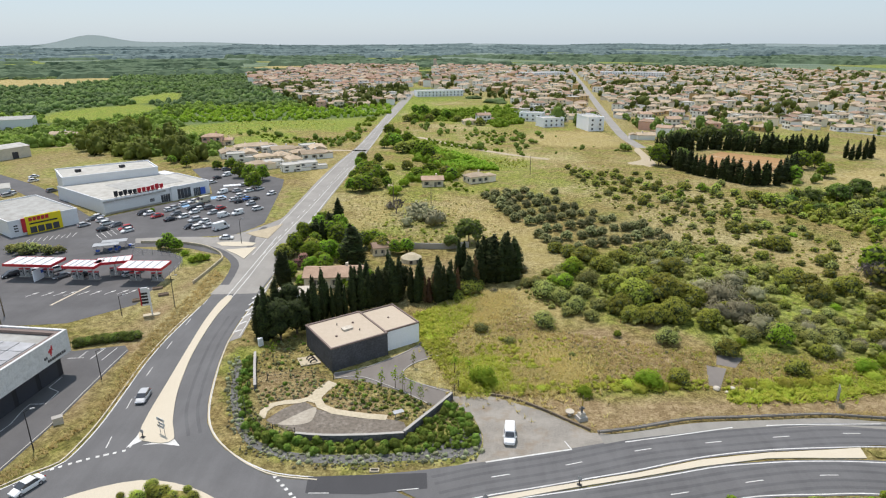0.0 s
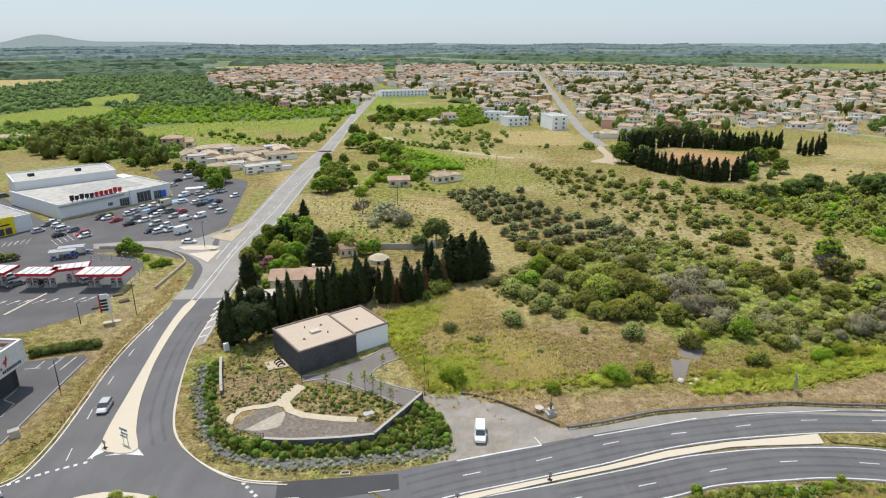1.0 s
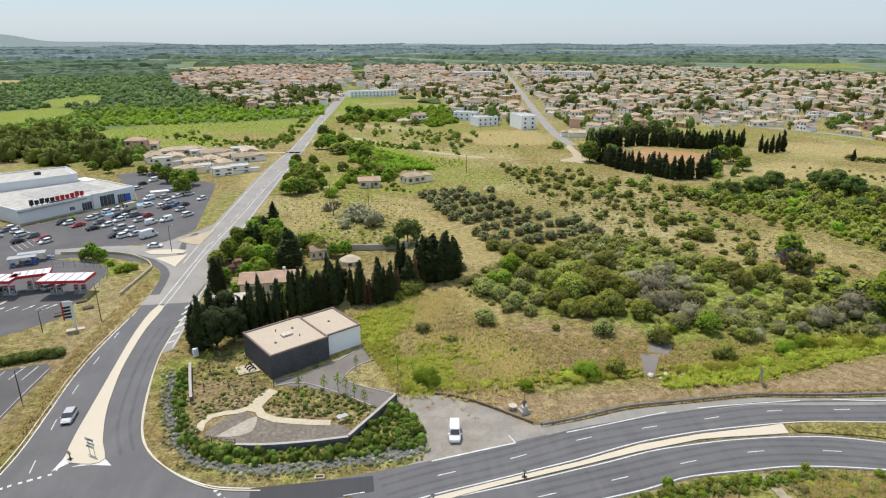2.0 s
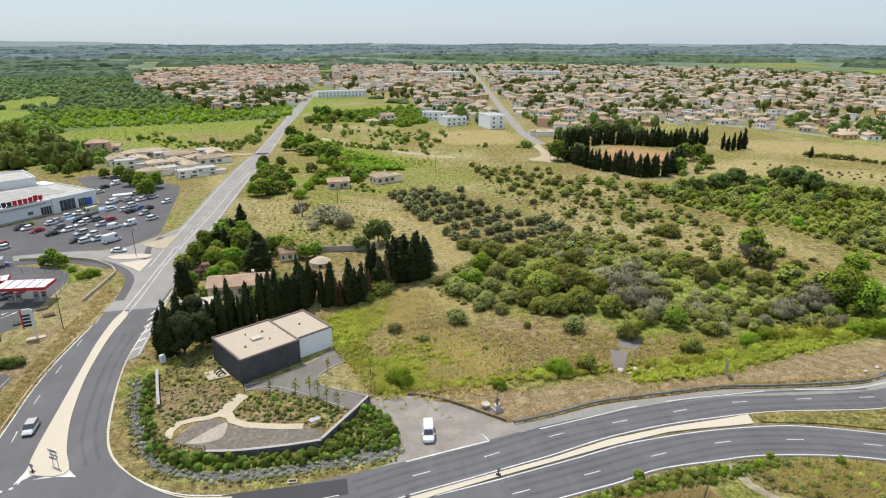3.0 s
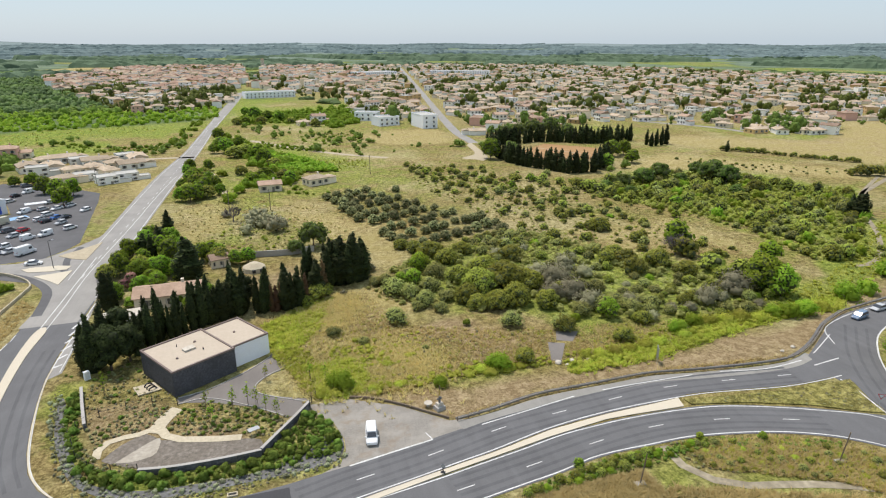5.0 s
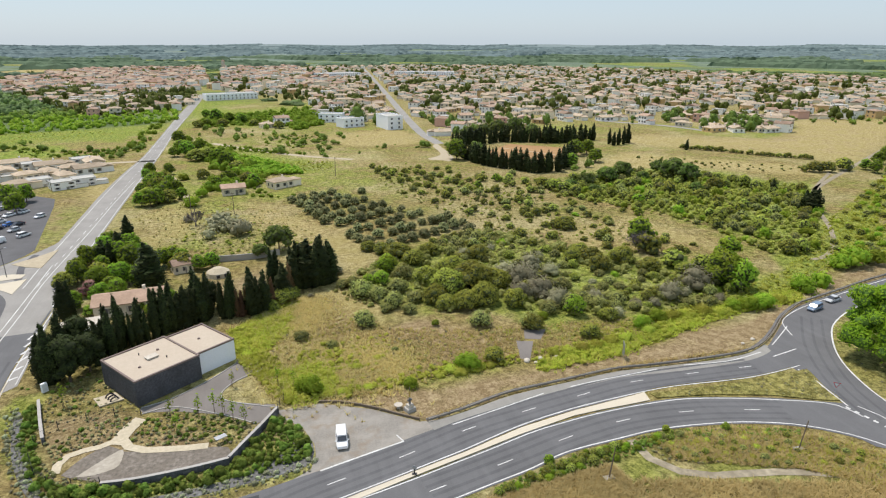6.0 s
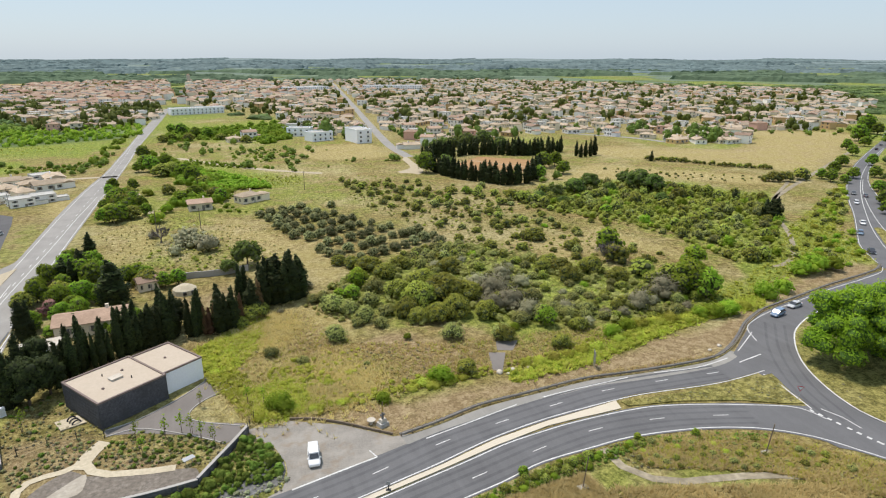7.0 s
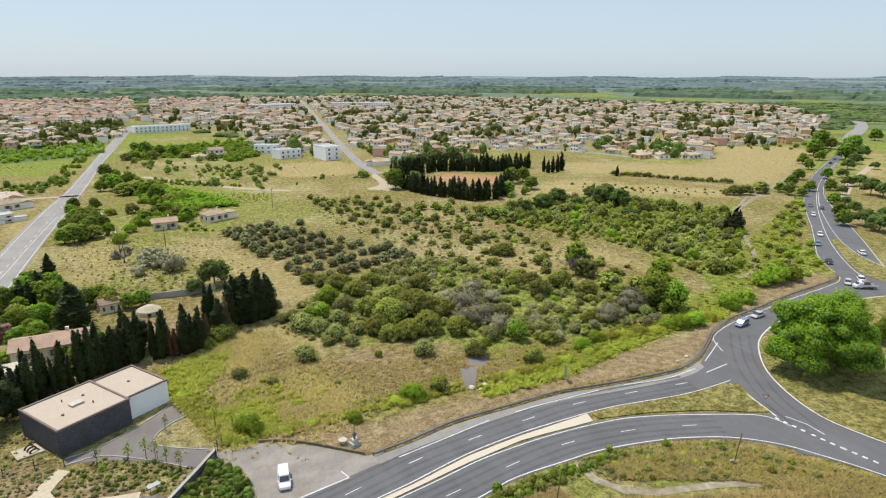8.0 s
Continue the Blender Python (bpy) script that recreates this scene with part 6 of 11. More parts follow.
# roundabout tree and its neighbours
def plane_tree(seed, r, h):
    """A spreading crown of separate heavy boughs, each a heap of leaf masses, over a short trunk."""
    rp = random.Random(seed)
    masses = [(0, 0, h * 0.42, r * 0.55, r * 0.55, h * 0.3)]
    for k in range(19):
        a, up = k * 2.4 + rp.uniform(-0.3, 0.3), ((k + 0.5) / 19) ** 0.85
        reach = r * 0.72 * math.sqrt(max(0.04, 1 - up ** 2.2)) * rp.uniform(0.85, 1.12)
        bx, by, bz, br = reach * math.cos(a), reach * math.sin(a), h * (0.12 + 0.70 * up), r * rp.uniform(0.19, 0.31)
        for j in range(7):
            b, e = rp.uniform(0, 6.28), rp.uniform(-0.5, 1.2)
            s = br * rp.uniform(0.48, 0.8)
            masses.append((bx + br * 0.75 * math.cos(b) * math.cos(e), by + br * 0.75 * math.sin(b) * math.cos(e), bz + br * 0.7 * math.sin(e), s, s * rp.uniform(0.8, 1.2), s * 0.8))
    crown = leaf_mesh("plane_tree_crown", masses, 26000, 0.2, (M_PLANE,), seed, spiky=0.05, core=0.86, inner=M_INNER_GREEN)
    trunk = stem(h * 0.7, 0.45, 7, r * 0.5, seed).mesh("plane_tree_trunk", M_BARK)
    return Plant("plane_tree", crown, trunk, "large bright green plane tree on a grassy roundabout", "tree", "trees")


plane_tree(200, 11.2, 15.0).put(*(120.3, 74.3), 1.02, 0.3, 1.1)
rnd.choice(LEAFY).put(*(146.9, 76.3), 1.2, rnd=rnd)
# far side of the north road
plant_all([(354.0, 236.3, 3.6), (321.1, 211.4, 3.6), (288.8, 187.3, 3.5), (264.5, 168.0, 3.5), (249.4, 155.9, 3.6), (445.8, 285.9, 7.8), (490.8, 311.8, 8.0), (499.9, 334.4, 5.5), (530.1, 334.4, 5.8), (601.7, 362.0, 6.5), (308.0, 213.6, 3.5), (292.5, 206.6, 3.0), (426.5, 292.1, 4.3)], LEAFY, 3.4, tall=(0.8, 1.1))
plant_all([(347.0, 212.5, 4.9), (327.6, 194.2, 5.7), (325.8, 186.9, 5.0), (257.2, 152.3, 5.0), (252.9, 144.0, 5.3), (270.5, 151.9, 4.6), (341.2, 215.0, 3.7), (314.2, 200.1, 3.4), (402.8, 255.9, 4.4), (432.8, 271.1, 5.4), (467.3, 288.1, 5.8), (366.4, 235.2, 4.0), (419.2, 248.8, 3.6), (276.0, 169.3, 3.5), (288.0, 181.1, 3.1)], PINES, 4.2)
plant_all([(449.7, 313.2, 6.9), (499.1, 343.8, 7.6), (379.0, 266.2, 3.7), (336.4, 241.5, 4.0), (312.3, 227.6, 3.7), (399.5, 285.4, 3.9), (291.6, 218.4, 3.0), (288.7, 211.2, 3.5)], LEAFY, 3.4)
for x, y in scatter([(201.3, 157.2), (302.6, 213.6), (234.2, 162.4), (199.7, 133.1), (188.0, 118.9), (165.5, 115.7), (154.7, 120.4)], 70, 2.6, 26):
    k = rnd.random()
    f = rnd.choice(BRIGHT_BUSHES if k < 0.35 else WEEDS if k < 0.6 else GREY_BUSHES if k < 0.8 else BUSHES)
    f.put(x, y, rnd.uniform(0.6, 1.2), rnd=rnd)
cypress_at([(*p, h) for p, h in zip([(199.9, 165.3), (199.7, 167.3), (199.5, 169.3), (210.5, 195.4), (246.6, 293.9)], (11, 9, 8, 6, 6))], width=1.9)
# cypress walls round the ploughed plot
plot_rows = ([(117.8, 336.3), (114.4, 304.2), (119.4, 284.8), (126.9, 273.5), (134.1, 262.6), (147.7, 264.4), (164.5, 282.4)], [(126.5, 350.5), (139.2, 349.7), (156.5, 354.5), (173.0, 347.4), (189.5, 340.3), (199.0, 338.7), (215.4, 344.9)])
for line in plot_rows:
    pts = smooth_line(line)
    for p in evenly(pts, int(length_of(pts) / 2.3)):
        w = rnd.uniform(1.2, 1.8)
        rnd.choice(CYPRESSES).put(p.x + rnd.uniform(-1, 1), p.y + rnd.uniform(-1.5, 1.5), rnd.uniform(0.75, 1.15) * w, tall=1 / w, rnd=rnd)
plant_all([(139.3, 369.7, 5.9), (151.4, 375.3, 6.0), (164.1, 381.1, 7.0), (176.9, 381.4, 7.1), (181.7, 364.9, 5.3), (192.1, 360.5, 5.3), (121.7, 310.3, 5.0)], [tree_form("dark_pine", 79, 4.0, 6.4, 0.6, 1800, 0.2, M_GARDEN, 14, "dark green pine behind a ploughed plot", 0.38, "pines", 4)], 4.0)
plant_all([(108.9, 306.6, 5.5), (174.8, 297.1, 5.1), (183.6, 299.3, 4.6), (175.7, 277.6, 4.3), (156.6, 268.6, 4.1)], LEAFY, 3.4)
cypress_at([(*p, rnd.uniform(9, 12)) for p in [(215.4, 326.6), (215.4, 321.6), (219.3, 322.4), (223.3, 323.2), (228.3, 326.1)]], width=1.4)
# gardens of the parking area
plant_all([(-94.2, 279.2, 3.7), (-85.4, 267.3, 4.5), (-82.0, 273.1, 3.6), (-80.9, 256.3, 3.9), (-111.6, 299.2, 2.8), (-104.6, 299.1, 3.4), (-129.3, 305.1, 2.9), (-140.2, 314.1, 2.6), (-107.1, 217.6, 1.2), (-83.5, 176.2, 2.6), (-80.8, 175.2, 2.2), (-86.1, 176.8, 1.7)], LEAFY, 3.4)
plant_all([(-70.2, 166.1, 1.8), (-72.1, 165.1, 1.5), (-68.6, 167.0, 1.3), (-76.4, 171.0, 1.3)], BRIGHT_BUSHES, 1.5)
plant_all([(-125.5, 172.3, 3.0), (-122.8, 173.3, 2.7), (-117.9, 172.3, 2.3), (-129.6, 173.4, 2.0), (-115.1, 173.3, 2.0)], GREY_BUSHES, 1.7)
# planted middle of the first roundabout
for x, y in scatter([(-44.8, 69.0), (-41.8, 71.0), (-36.6, 71.5), (-31.3, 69.0), (-29.6, 64.2), (-41.1, 64.2)], 22, 1.0, 34):
    rnd.choice(BUSHES + LIGHT_BUSHES).put(x, y, rnd.uniform(0.4, 0.75), z=0.2, rnd=rnd)
# banks below the ring road
for x, y in scatter([(56.7, 67.7), (62.1, 67.4), (72.4, 65.5), (82.3, 59.4), (88.3, 51.8), (86.3, 50.4), (74.3, 55.7), (61.8, 60.5), (57.5, 63.2)], 60, 1.6, 27):
    rnd.choice(BUSHES + GREY_BUSHES + WEEDS + WEEDS).put(x, y, rnd.uniform(0.2, 0.5), rnd=rnd)
for x, y in scatter([(28.8, 64.9), (37.5, 66.4), (50.0, 67.7), (61.7, 68.3), (61.5, 67.1), (50.5, 65.3), (38.4, 64.5), (29.8, 63.3)], 26, 1.0, 29):
    rnd.choice(BUSHES + BRIGHT_BUSHES + LIGHT_BUSHES).put(x, y, rnd.uniform(0.3, 0.6), rnd=rnd)
for x, y in scatter([(38.1, 66.7), (41.5, 67.6), (47.0, 68.3), (51.7, 68.4), (52.2, 67.2), (49.9, 65.8), (43.6, 65.4), (37.8, 64.5)], 34, 1.2, 28):
    rnd.choice(BUSHES + BRIGHT_BUSHES).put(x, y, rnd.uniform(0.2, 0.5), rnd=rnd)
plant_all([(60.8, 68.9, 0.8), (70.5, 66.4, 0.8), (39.1, 67.7, 0.9)], BRIGHT_TREES, 2.4)

# ---- large buildings and yards ----


def parapet(geo, u0, v0, u1, v1, z0, z1, t=0.3, mat=0):
    for a, b, c, d in ((u0, v0, u1, v0 + t), (u0, v1 - t, u1, v1), (u0, v0 + t, u0 + t, v1 - t), (u1 - t, v0 + t, u1, v1 - t)):
        geo.prism([(a, b), (c, b), (c, d), (a, d)], z0, z1, mat)


def rect(geo, u0, v0, u1, v1, z0, z1, mat=0):
    geo.prism([(u0, v0), (u1, v0), (u1, v1), (u0, v1)], z0, z1, mat)


def dark_building():
    at, _ = frame_at((-21.3, 103.3), (-11.2, 110.1))
    b = thing("technical_building", "flat-roofed building with slate-dark and white blocks", "building", at=at)
    g = Geo()
    rect(g, 0, 0, 12.2, 12.4, -0.3, 4.7)
    wall = part("dark_wall", g, M_DARK_WALL, b, "anthracite clad walls")
    # courses of cladding, each a panel row standing a little proud
    for k in range(7):
        for u in range(4):
            p = Geo()
            p.box(1.53 + u * 3.05, -0.015, 0.15 + k * 0.65, 3.0, 0.03, 0.61)
            part("cladding_panel", p, M_DARK_WALL, wall)
        for v in range(4):
            p = Geo()
            p.box(-0.015, 1.55 + v * 3.1, 0.15 + k * 0.65, 0.03, 3.05, 0.61)
            part("cladding_panel", p, M_DARK_WALL, wall)
    g = Geo()
    parapet(g, -0.06, -0.06, 12.26, 12.46, 4.7, 5.0, 0.34)
    part("coping", g, M_COPING, b, "brown metal coping")
    g = Geo()
    rect(g, 0.25, 0.25, 11.95, 12.15, 4.7, 4.78)
    part("roof", g, M_ROOF_BEIGE, b, "beige flat roofing")
    g = Geo()
    rect(g, 12.2, 1.35, 20.4, 12.5, -0.3, 4.3)
    part("white_wall", g, M_WHITE, b, "smooth white rendered walls")
    g = Geo()
    parapet(g, 12.28, 1.29, 20.46, 12.56, 4.3, 4.62, 0.3)
    part("coping", g, M_COPING, b, "brown metal coping")
    g = Geo()
    rect(g, 12.5, 1.6, 20.15, 12.25, 4.3, 4.37)
    part("roof", g, M_ROOF_BEIGE, b, "beige flat roofing")
    hatch = Geo()
    rect(hatch, 5.4, 5.6, 7.4, 6.9, 4.78, 5.1)
    h = part("roof_hatch", hatch, M_PALE_STONE, b, "pale box hatch")
    lid = Geo()
    rect(lid, 5.3, 5.5, 7.5, 7.0, 5.1, 5.16)
    part("lid", lid, M_PALE_STONE, h)
    for u, v in ((3.2, 4.4), (8.6, 8.2), (16.3, 7.0)):
        p = Geo()
        z = 4.78 if u < 12 else 4.37
        p.tube((u, v, z), (u, v, z + 0.25), 0.28, 0.2, 10)
        part("roof_vent", p, M_COPING, b)
    for u, v in ((8.2, 4.2), (5.4, 9.0)):
        p = Geo()
        p.tube((u, v, 4.78), (u, v, 5.2), 0.1, 0.1, 8)
        part("vent_pipe", p, M_BLACK, b)
    return at


dark_at = dark_building()
pad = sheet("concrete_pad", [tuple((dark_at @ Vector((u, v, 0)))[:2]) for u, v in ((-4.2, 5.2), (-0.4, 4.2), (-0.3, 7.6), (-3.7, 8.6))], 0.05, M_CREAM_PATH, "pale concrete pad beside the building", "slab", False, 0.2)
for k in range(3):
    t = thing("technical_duct", "black curved duct on a concrete pad", "duct", "ducts", at=dark_at @ Matrix.Translation((-1.6, 5.2 + k * 0.9, 0.24)))
    g = Geo()
    for j in range(6):
        a, b = math.pi * j / 6, math.pi * (j + 1) / 6
        g.tube((0.7 * math.cos(a), 0, 0.55 * math.sin(a)), (0.7 * math.cos(b), 0, 0.55 * math.sin(b)), 0.13, 0.13, 8)
    part("pipe", g, M_BLACK, t)
    g = Geo()
    g.tube((0.7, 0, 0), (0.7, 0, 0.06), 0.24, 0.24, 10)
    part("flange", g, M_GALV, t)


def tech_office():
    at, _ = frame_at((-73.4, 86.5), (-71.3, 102.8))
    L = 16.4
    b = thing("office_building", "white mesh-clad office over a black ground floor", "building", at=at)
    g = Geo()
    rect(g, -22, 1.2, L, 26, -0.3, 4.5)
    base = part("ground_floor", g, M_BLACK, b, "black panelled ground floor")
    for k in range(7):
        p = Geo()
        rect(p, -21 + k * 5.3, 1.14, -16.6 + k * 5.3, 1.2, 0.1, 4.0)
        part("shutter_bay", p, surface_dark, base)
    g = Geo()
    parapet(g, -24, -0.6, L + 1.0, 27, 4.5, 9.0, 0.5)
    clad = part("upper_facade", g, M_SPECKLE, b, "white speckled perforated cladding")
    g = Geo()
    parapet(g, -23.4, -0.05, L + 0.45, 26.4, 8.2, 8.75, 0.9)
    part("gutter", g, M_COPING, b, "copper-brown roof edge")
    g = Geo()
    rect(g, -23, 0.4, L, 26, 7.6, 8.1)
    part("roof", g, M_ROOF_GREY, b)
    for i in range(10):
        for j in range(7):
            p = Geo()
            p.box(-18.5 + i * 3.3, 3.6 + j * 3.2, 8.1, 3.1, 3.0, 0.16)
            part("roof_panel", p, M_PANEL, b)
    # the red emblem and two short lines of lettering as plain shapes
    g = Geo()
    for u, z, w, h in ((12.4, 6.3, 0.5, 1.0), (12.8, 6.9, 0.35, 0.8), (12.1, 6.7, 0.3, 0.4), (12.5, 5.9, 0.2, 0.5), (12.9, 7.6, 0.25, 0.3)):
        rect(g, u, -0.64, u + w, -0.6, z, z + h)
    part("emblem", g, M_RED, b, "red emblem")
    for k in range(9):
        g = Geo()
        rect(g, 11.6 + k * 0.5, -0.64, 11.95 + k * 0.5, -0.6, 5.0, 5.55)
        part("lettering", g, M_BLACK, b)
    for k in range(2):
        g = Geo()
        rect(g, 10.9 + k * 0.45, -0.64, 11.2 + k * 0.45, -0.6, 5.8, 6.3)
        part("lettering", g, M_BLACK, b)


surface_dark = surface("dark blue-grey shutter", (0.05, 0.052, 0.062), 0.5, 0.1, 3.0, 0.1)
M_PANEL = surface("dull glass roof panel", (0.40, 0.40, 0.41), 0.35, 0.12, 0.8, 0.2, spread=0.12)


def speckled(name, lite, dark):
    m, n, l, bsdf = nodes_of(name)
    p = where(n)
    vor = n.new("ShaderNodeTexVoronoi")
    vor.inputs["Scale"].default_value = 4.5
    l.new(p, vor.inputs["Vector"])
    dots = n.new("ShaderNodeMapRange")
    dots.inputs["From Min"].default_value = 0.28
    dots.inputs["From Max"].default_value = 0.4
    l.new(vor.outputs["Distance"], dots.inputs["Value"])
    band = noise_fac(n, l, 1.1, 5, 0.75, 0.30, 0.85, p)
    c = mix(n, l, math_node(n, l, "MULTIPLY", dots.outputs["Result"], band), lite, dark)
    l.new(c, bsdf.inputs["Base Color"])
    bsdf.inputs["Roughness"].default_value = 0.6
    bump(n, l, bsdf, vor.outputs["Distance"], 0.3, 0.03)
    return m


M_SPECKLE = speckled("speckled white cladding", (0.72, 0.72, 0.71), (0.40, 0.40, 0.39))
tech_office()
yard_office = sheet("car_park", [(-64.5, 66.8), (-65.3, 74.7), (-64.8, 81.8), (-64.5, 87.3), (-64.5, 101.5), (-64.4, 111.8), (-66.3, 114.2), (-75.7, 111.8), (-87.3, 117.4), (-101.8, 117.4)], 0.03, M_YARD, "grey asphalt yard in front of the office", "car park", False)
for a, b in ([(-73.0, 109.0), (-72.8, 111.8)], [(-70.4, 108.5), (-69.8, 113.2)], [(-67.9, 108.0), (-67.4, 113.2)], [(-75.1, 108.7), (-72.1, 109.0)]):
    painted(yard_office, [a, b], 0.16, 0.045, name="bay_line")
for pts in ([(-71.7, 86.8), (-72.4, 91.4), (-71.8, 92.8), (-69.6, 92.5)], [(-69.6, 92.5), (-69.6, 97.2), (-70.0, 97.8), (-72.2, 97.8)], [(-72.2, 97.8), (-72.0, 101.6)], [(-72.0, 84.5), (-71.7, 86.8)]):
    painted(yard_office, pts, 0.16, 0.045, name="bay_line", step=5)
g = Geo()
line = evenly(smooth_line([(-65.6, 75.1), (-65.1, 82.2), (-64.8, 87.7), (-64.9, 102.2), (-64.7, 112.0)]), 40)
for a, b in zip(line, line[1:]):
    d = b - a
    g.box((a.x + b.x) / 2, (a.y + b.y) / 2, 0, d.length, 0.2, 0.2, math.atan2(d.y, d.x))
structure("kerb", g, M_CONCRETE, "pale concrete kerb round the yard", "kerb")
hedge_form = bush_form("clipped_hedge", 161, 1.3, 1.5, 420, 0.16, M_GARDEN, 6, "dense dark green clipped hedge bush", group="hedge")
for p in evenly(smooth_line([(-75.9, 114.2), (-72.0, 115.7), (-68.4, 116.8), (-65.6, 117.3)]), 12):
    hedge_form.put(p.x, p.y, random.uniform(0.95, 1.25))


def supermarket():
    at, L = frame_at((-123.2, 215.4), (-97.2, 249.3))
    hall = [(2, 38), (37, 29), (42.5, 48), (8, 59.5)]
    b = thing("supermarket", "large white flat-roofed supermarket with dark entrances", "building", at=at)
    g = Geo()
    g.prism([(0, 0), (L, 0), (L, 25), (37, 29), (2, 38), (0, 39)], -0.3, 5.0)
    wall = part("wall", g, M_WHITE_SHEET, b, "white sheet-metal walls")
    g = Geo()
    rect(g, -0.1, -0.1, L + 0.1, 0.3, 5.0, 5.5)
    rect(g, -0.1, 0.3, 0.3, 39, 5.0, 5.5)
    rect(g, L - 0.3, 0.3, L + 0.1, 25, 5.0, 5.5)
    part("parapet", g, M_WHITE_SHEET, b)
    g = Geo()
    g.prism([(0.3, 0.3), (L - 0.3, 0.3), (L - 0.3, 24.8), (37, 28.8), (2, 37.8), (0.3, 38.5)], 5.0, 5.12)
    part("roof", g, M_ROOF_PALE, b, "pale stained roof membrane")
    g = Geo()
    rect(g, L * 0.3, 8, L * 0.85, 26, 5.12, 5.2)
    part("roof_patch", g, M_ROOF_GREY, b)
    g = Geo()
    g.prism(hall, -0.3, 8.0)
    part("rear_hall", g, M_WHITE_SHEET, b, "taller white hall")
    g = Geo()
    g.prism([(3.0, 38.5), (36.4, 30), (41.8, 47.6), (8.6, 58.8)], 8.0, 8.12)
    part("rear_roof", g, M_ROOF_PALE, b)
    g = Geo()
    for (a, c), (d, e) in zip(hall, hall[1:] + hall[:1]):
        w = math.hypot(d - a, e - c)
        g.box((a + d) / 2, (c + e) / 2, 8.0, w + 0.4, 0.4, 0.6, math.atan2(e - c, d - a))
    part("parapet", g, M_WHITE_SHEET, b)
    g = Geo()
    rect(g, L - 5, 25.2, L - 0.2, 34, -0.3, 5.4)
    part("side_wing", g, M_WHITE_SHEET, b)
    g = Geo()
    rect(g, -0.3, -0.5, L * 0.55, -0.1, 4.4, 5.0)
    part("canopy_edge", g, M_ROOF_GREY, b, "grey canopy edge")
    g = Geo()
    rect(g, 0, -0.12, L * 0.5, 0, 0, 0.6)
    part("plinth", g, M_CONCRETE, b)
    for u0, u1, z1 in ((L * 0.40, L * 0.44, 2.6), (L * 0.505, L * 0.59, 3.2), (L * 0.66, L * 0.80, 4.2), (L * 0.83, L * 0.90, 3.4)):
        p = Geo()
        rect(p, u0, -0.06, u1, 0.02, 0.2 if z1 > 3 else 1.4, z1)
        w = part("glazed_opening", p, M_GLASS, wall, "dark glazed shopfront")
        for k in range(1, 4):
            q = Geo()
            u = u0 + (u1 - u0) * k / 4
            rect(q, u - 0.05, -0.12, u + 0.05, -0.06, 0.2 if z1 > 3 else 1.4, z1)
            part("mullion", q, M_GALV, w)
    p = Geo()
    rect(p, L * 0.90, -0.2, L * 0.95, -0.05, 0.4, 3.2)
    part("blue_board", p, M_BLUE, b, "blue advertising board")
    p = Geo()
    rect(p, L * 0.60, -0.6, L * 0.66, 0, 0, 5.8)
    part("entrance_pier", p, M_WHITE_SHEET, b)
    # sign: a row of standing letter-high blocks, first dark grey and then red
    heights = (1.9, 1.5, 1.8, 1.5, 1.4, 1.5, 1.5, 1.4, 1.6, 1.9, 1.6)
    for k, h in enumerate(heights):
        p = Geo()
        rect(p, 4.5 + k * 1.75, 0.6, 5.9 + k * 1.75, 0.9, 5.9, 5.9 + h)
        rect(p, 5.0 + k * 1.75, 0.55, 5.3 + k * 1.75, 0.95, 5.5, 5.9)
        part("sign_block", p, M_BLACK if k < 5 else M_RED, b)
    p = Geo()
    rect(p, 11, 0.7, 21, 0.85, 5.3, 5.8)
    part("sign_bar", p, M_COPING, b)
    for u, v in ((12, 47), (28, 42)):
        p = Geo()
        p.box(u, v, 8.12, 2.0, 1.6, 1.1)
        part("roof_unit", p, M_BLACK, b)


supermarket()


def diy_store():
    at, L = frame_at((-139.2, 187.8), (-127.9, 203.1))
    b = thing("diy_store", "white hardware store with a yellow sign front", "building", at=at)
    g = Geo()
    rect(g, 0, 0, L + 2, 33, -0.3, 5.0)
    wall = part("wall", g, M_WHITE_SHEET, b)
    g = Geo()
    parapet(g, -0.1, -0.1, L + 2.1, 33.1, 5.0, 5.5, 0.35)
    part("parapet", g, M_WHITE_SHEET, b)
    g = Geo()
    rect(g, 0.3, 0.3, L + 1.7, 32.7, 5.0, 5.12)
    part("roof", g, M_ROOF_GREY, b, "grey flat roof")
    g = Geo()
    rect(g, L * 0.25, -0.5, L * 0.82, -0.02, 0.0, 5.9)
    front = part("yellow_front", g, M_YELLOW, b, "yellow sign panel")
    g = Geo()
    rect(g, L * 0.19, -0.5, L * 0.25, -0.02, 1.0, 5.6)
    part("red_panel", g, M_RED, b)
    for k in range(5):
        p = Geo()
        rect(p, L * 0.3 + k * 1.25, -0.58, L * 0.3 + 1.0 + k * 1.25, -0.5, 4.3, 5.5)
        part("sign_block", p, M_RED, front)
    for k in range(4):
        p = Geo()
        rect(p, L * 0.3 + k * 2.3, -0.56, L * 0.3 + 1.9 + k * 2.3, -0.5, 0.3, 2.4)
        part("shop_window", p, M_GLASS, front)
    p = Geo()
    rect(p, L * 0.3, -0.56, L * 0.75, -0.5, 3.2, 3.7)
    part("lettering_bar", p, M_BLACK, front)
    for k in range(3):
        p = Geo()
        rect(p, L * 0.07, -0.06 - 0.01 * k, L * 0.13, -0.01, 1.6 + k * 0.9, 2.0 + k * 0.9)
        part("lettering_bar", p, M_BLACK, b)


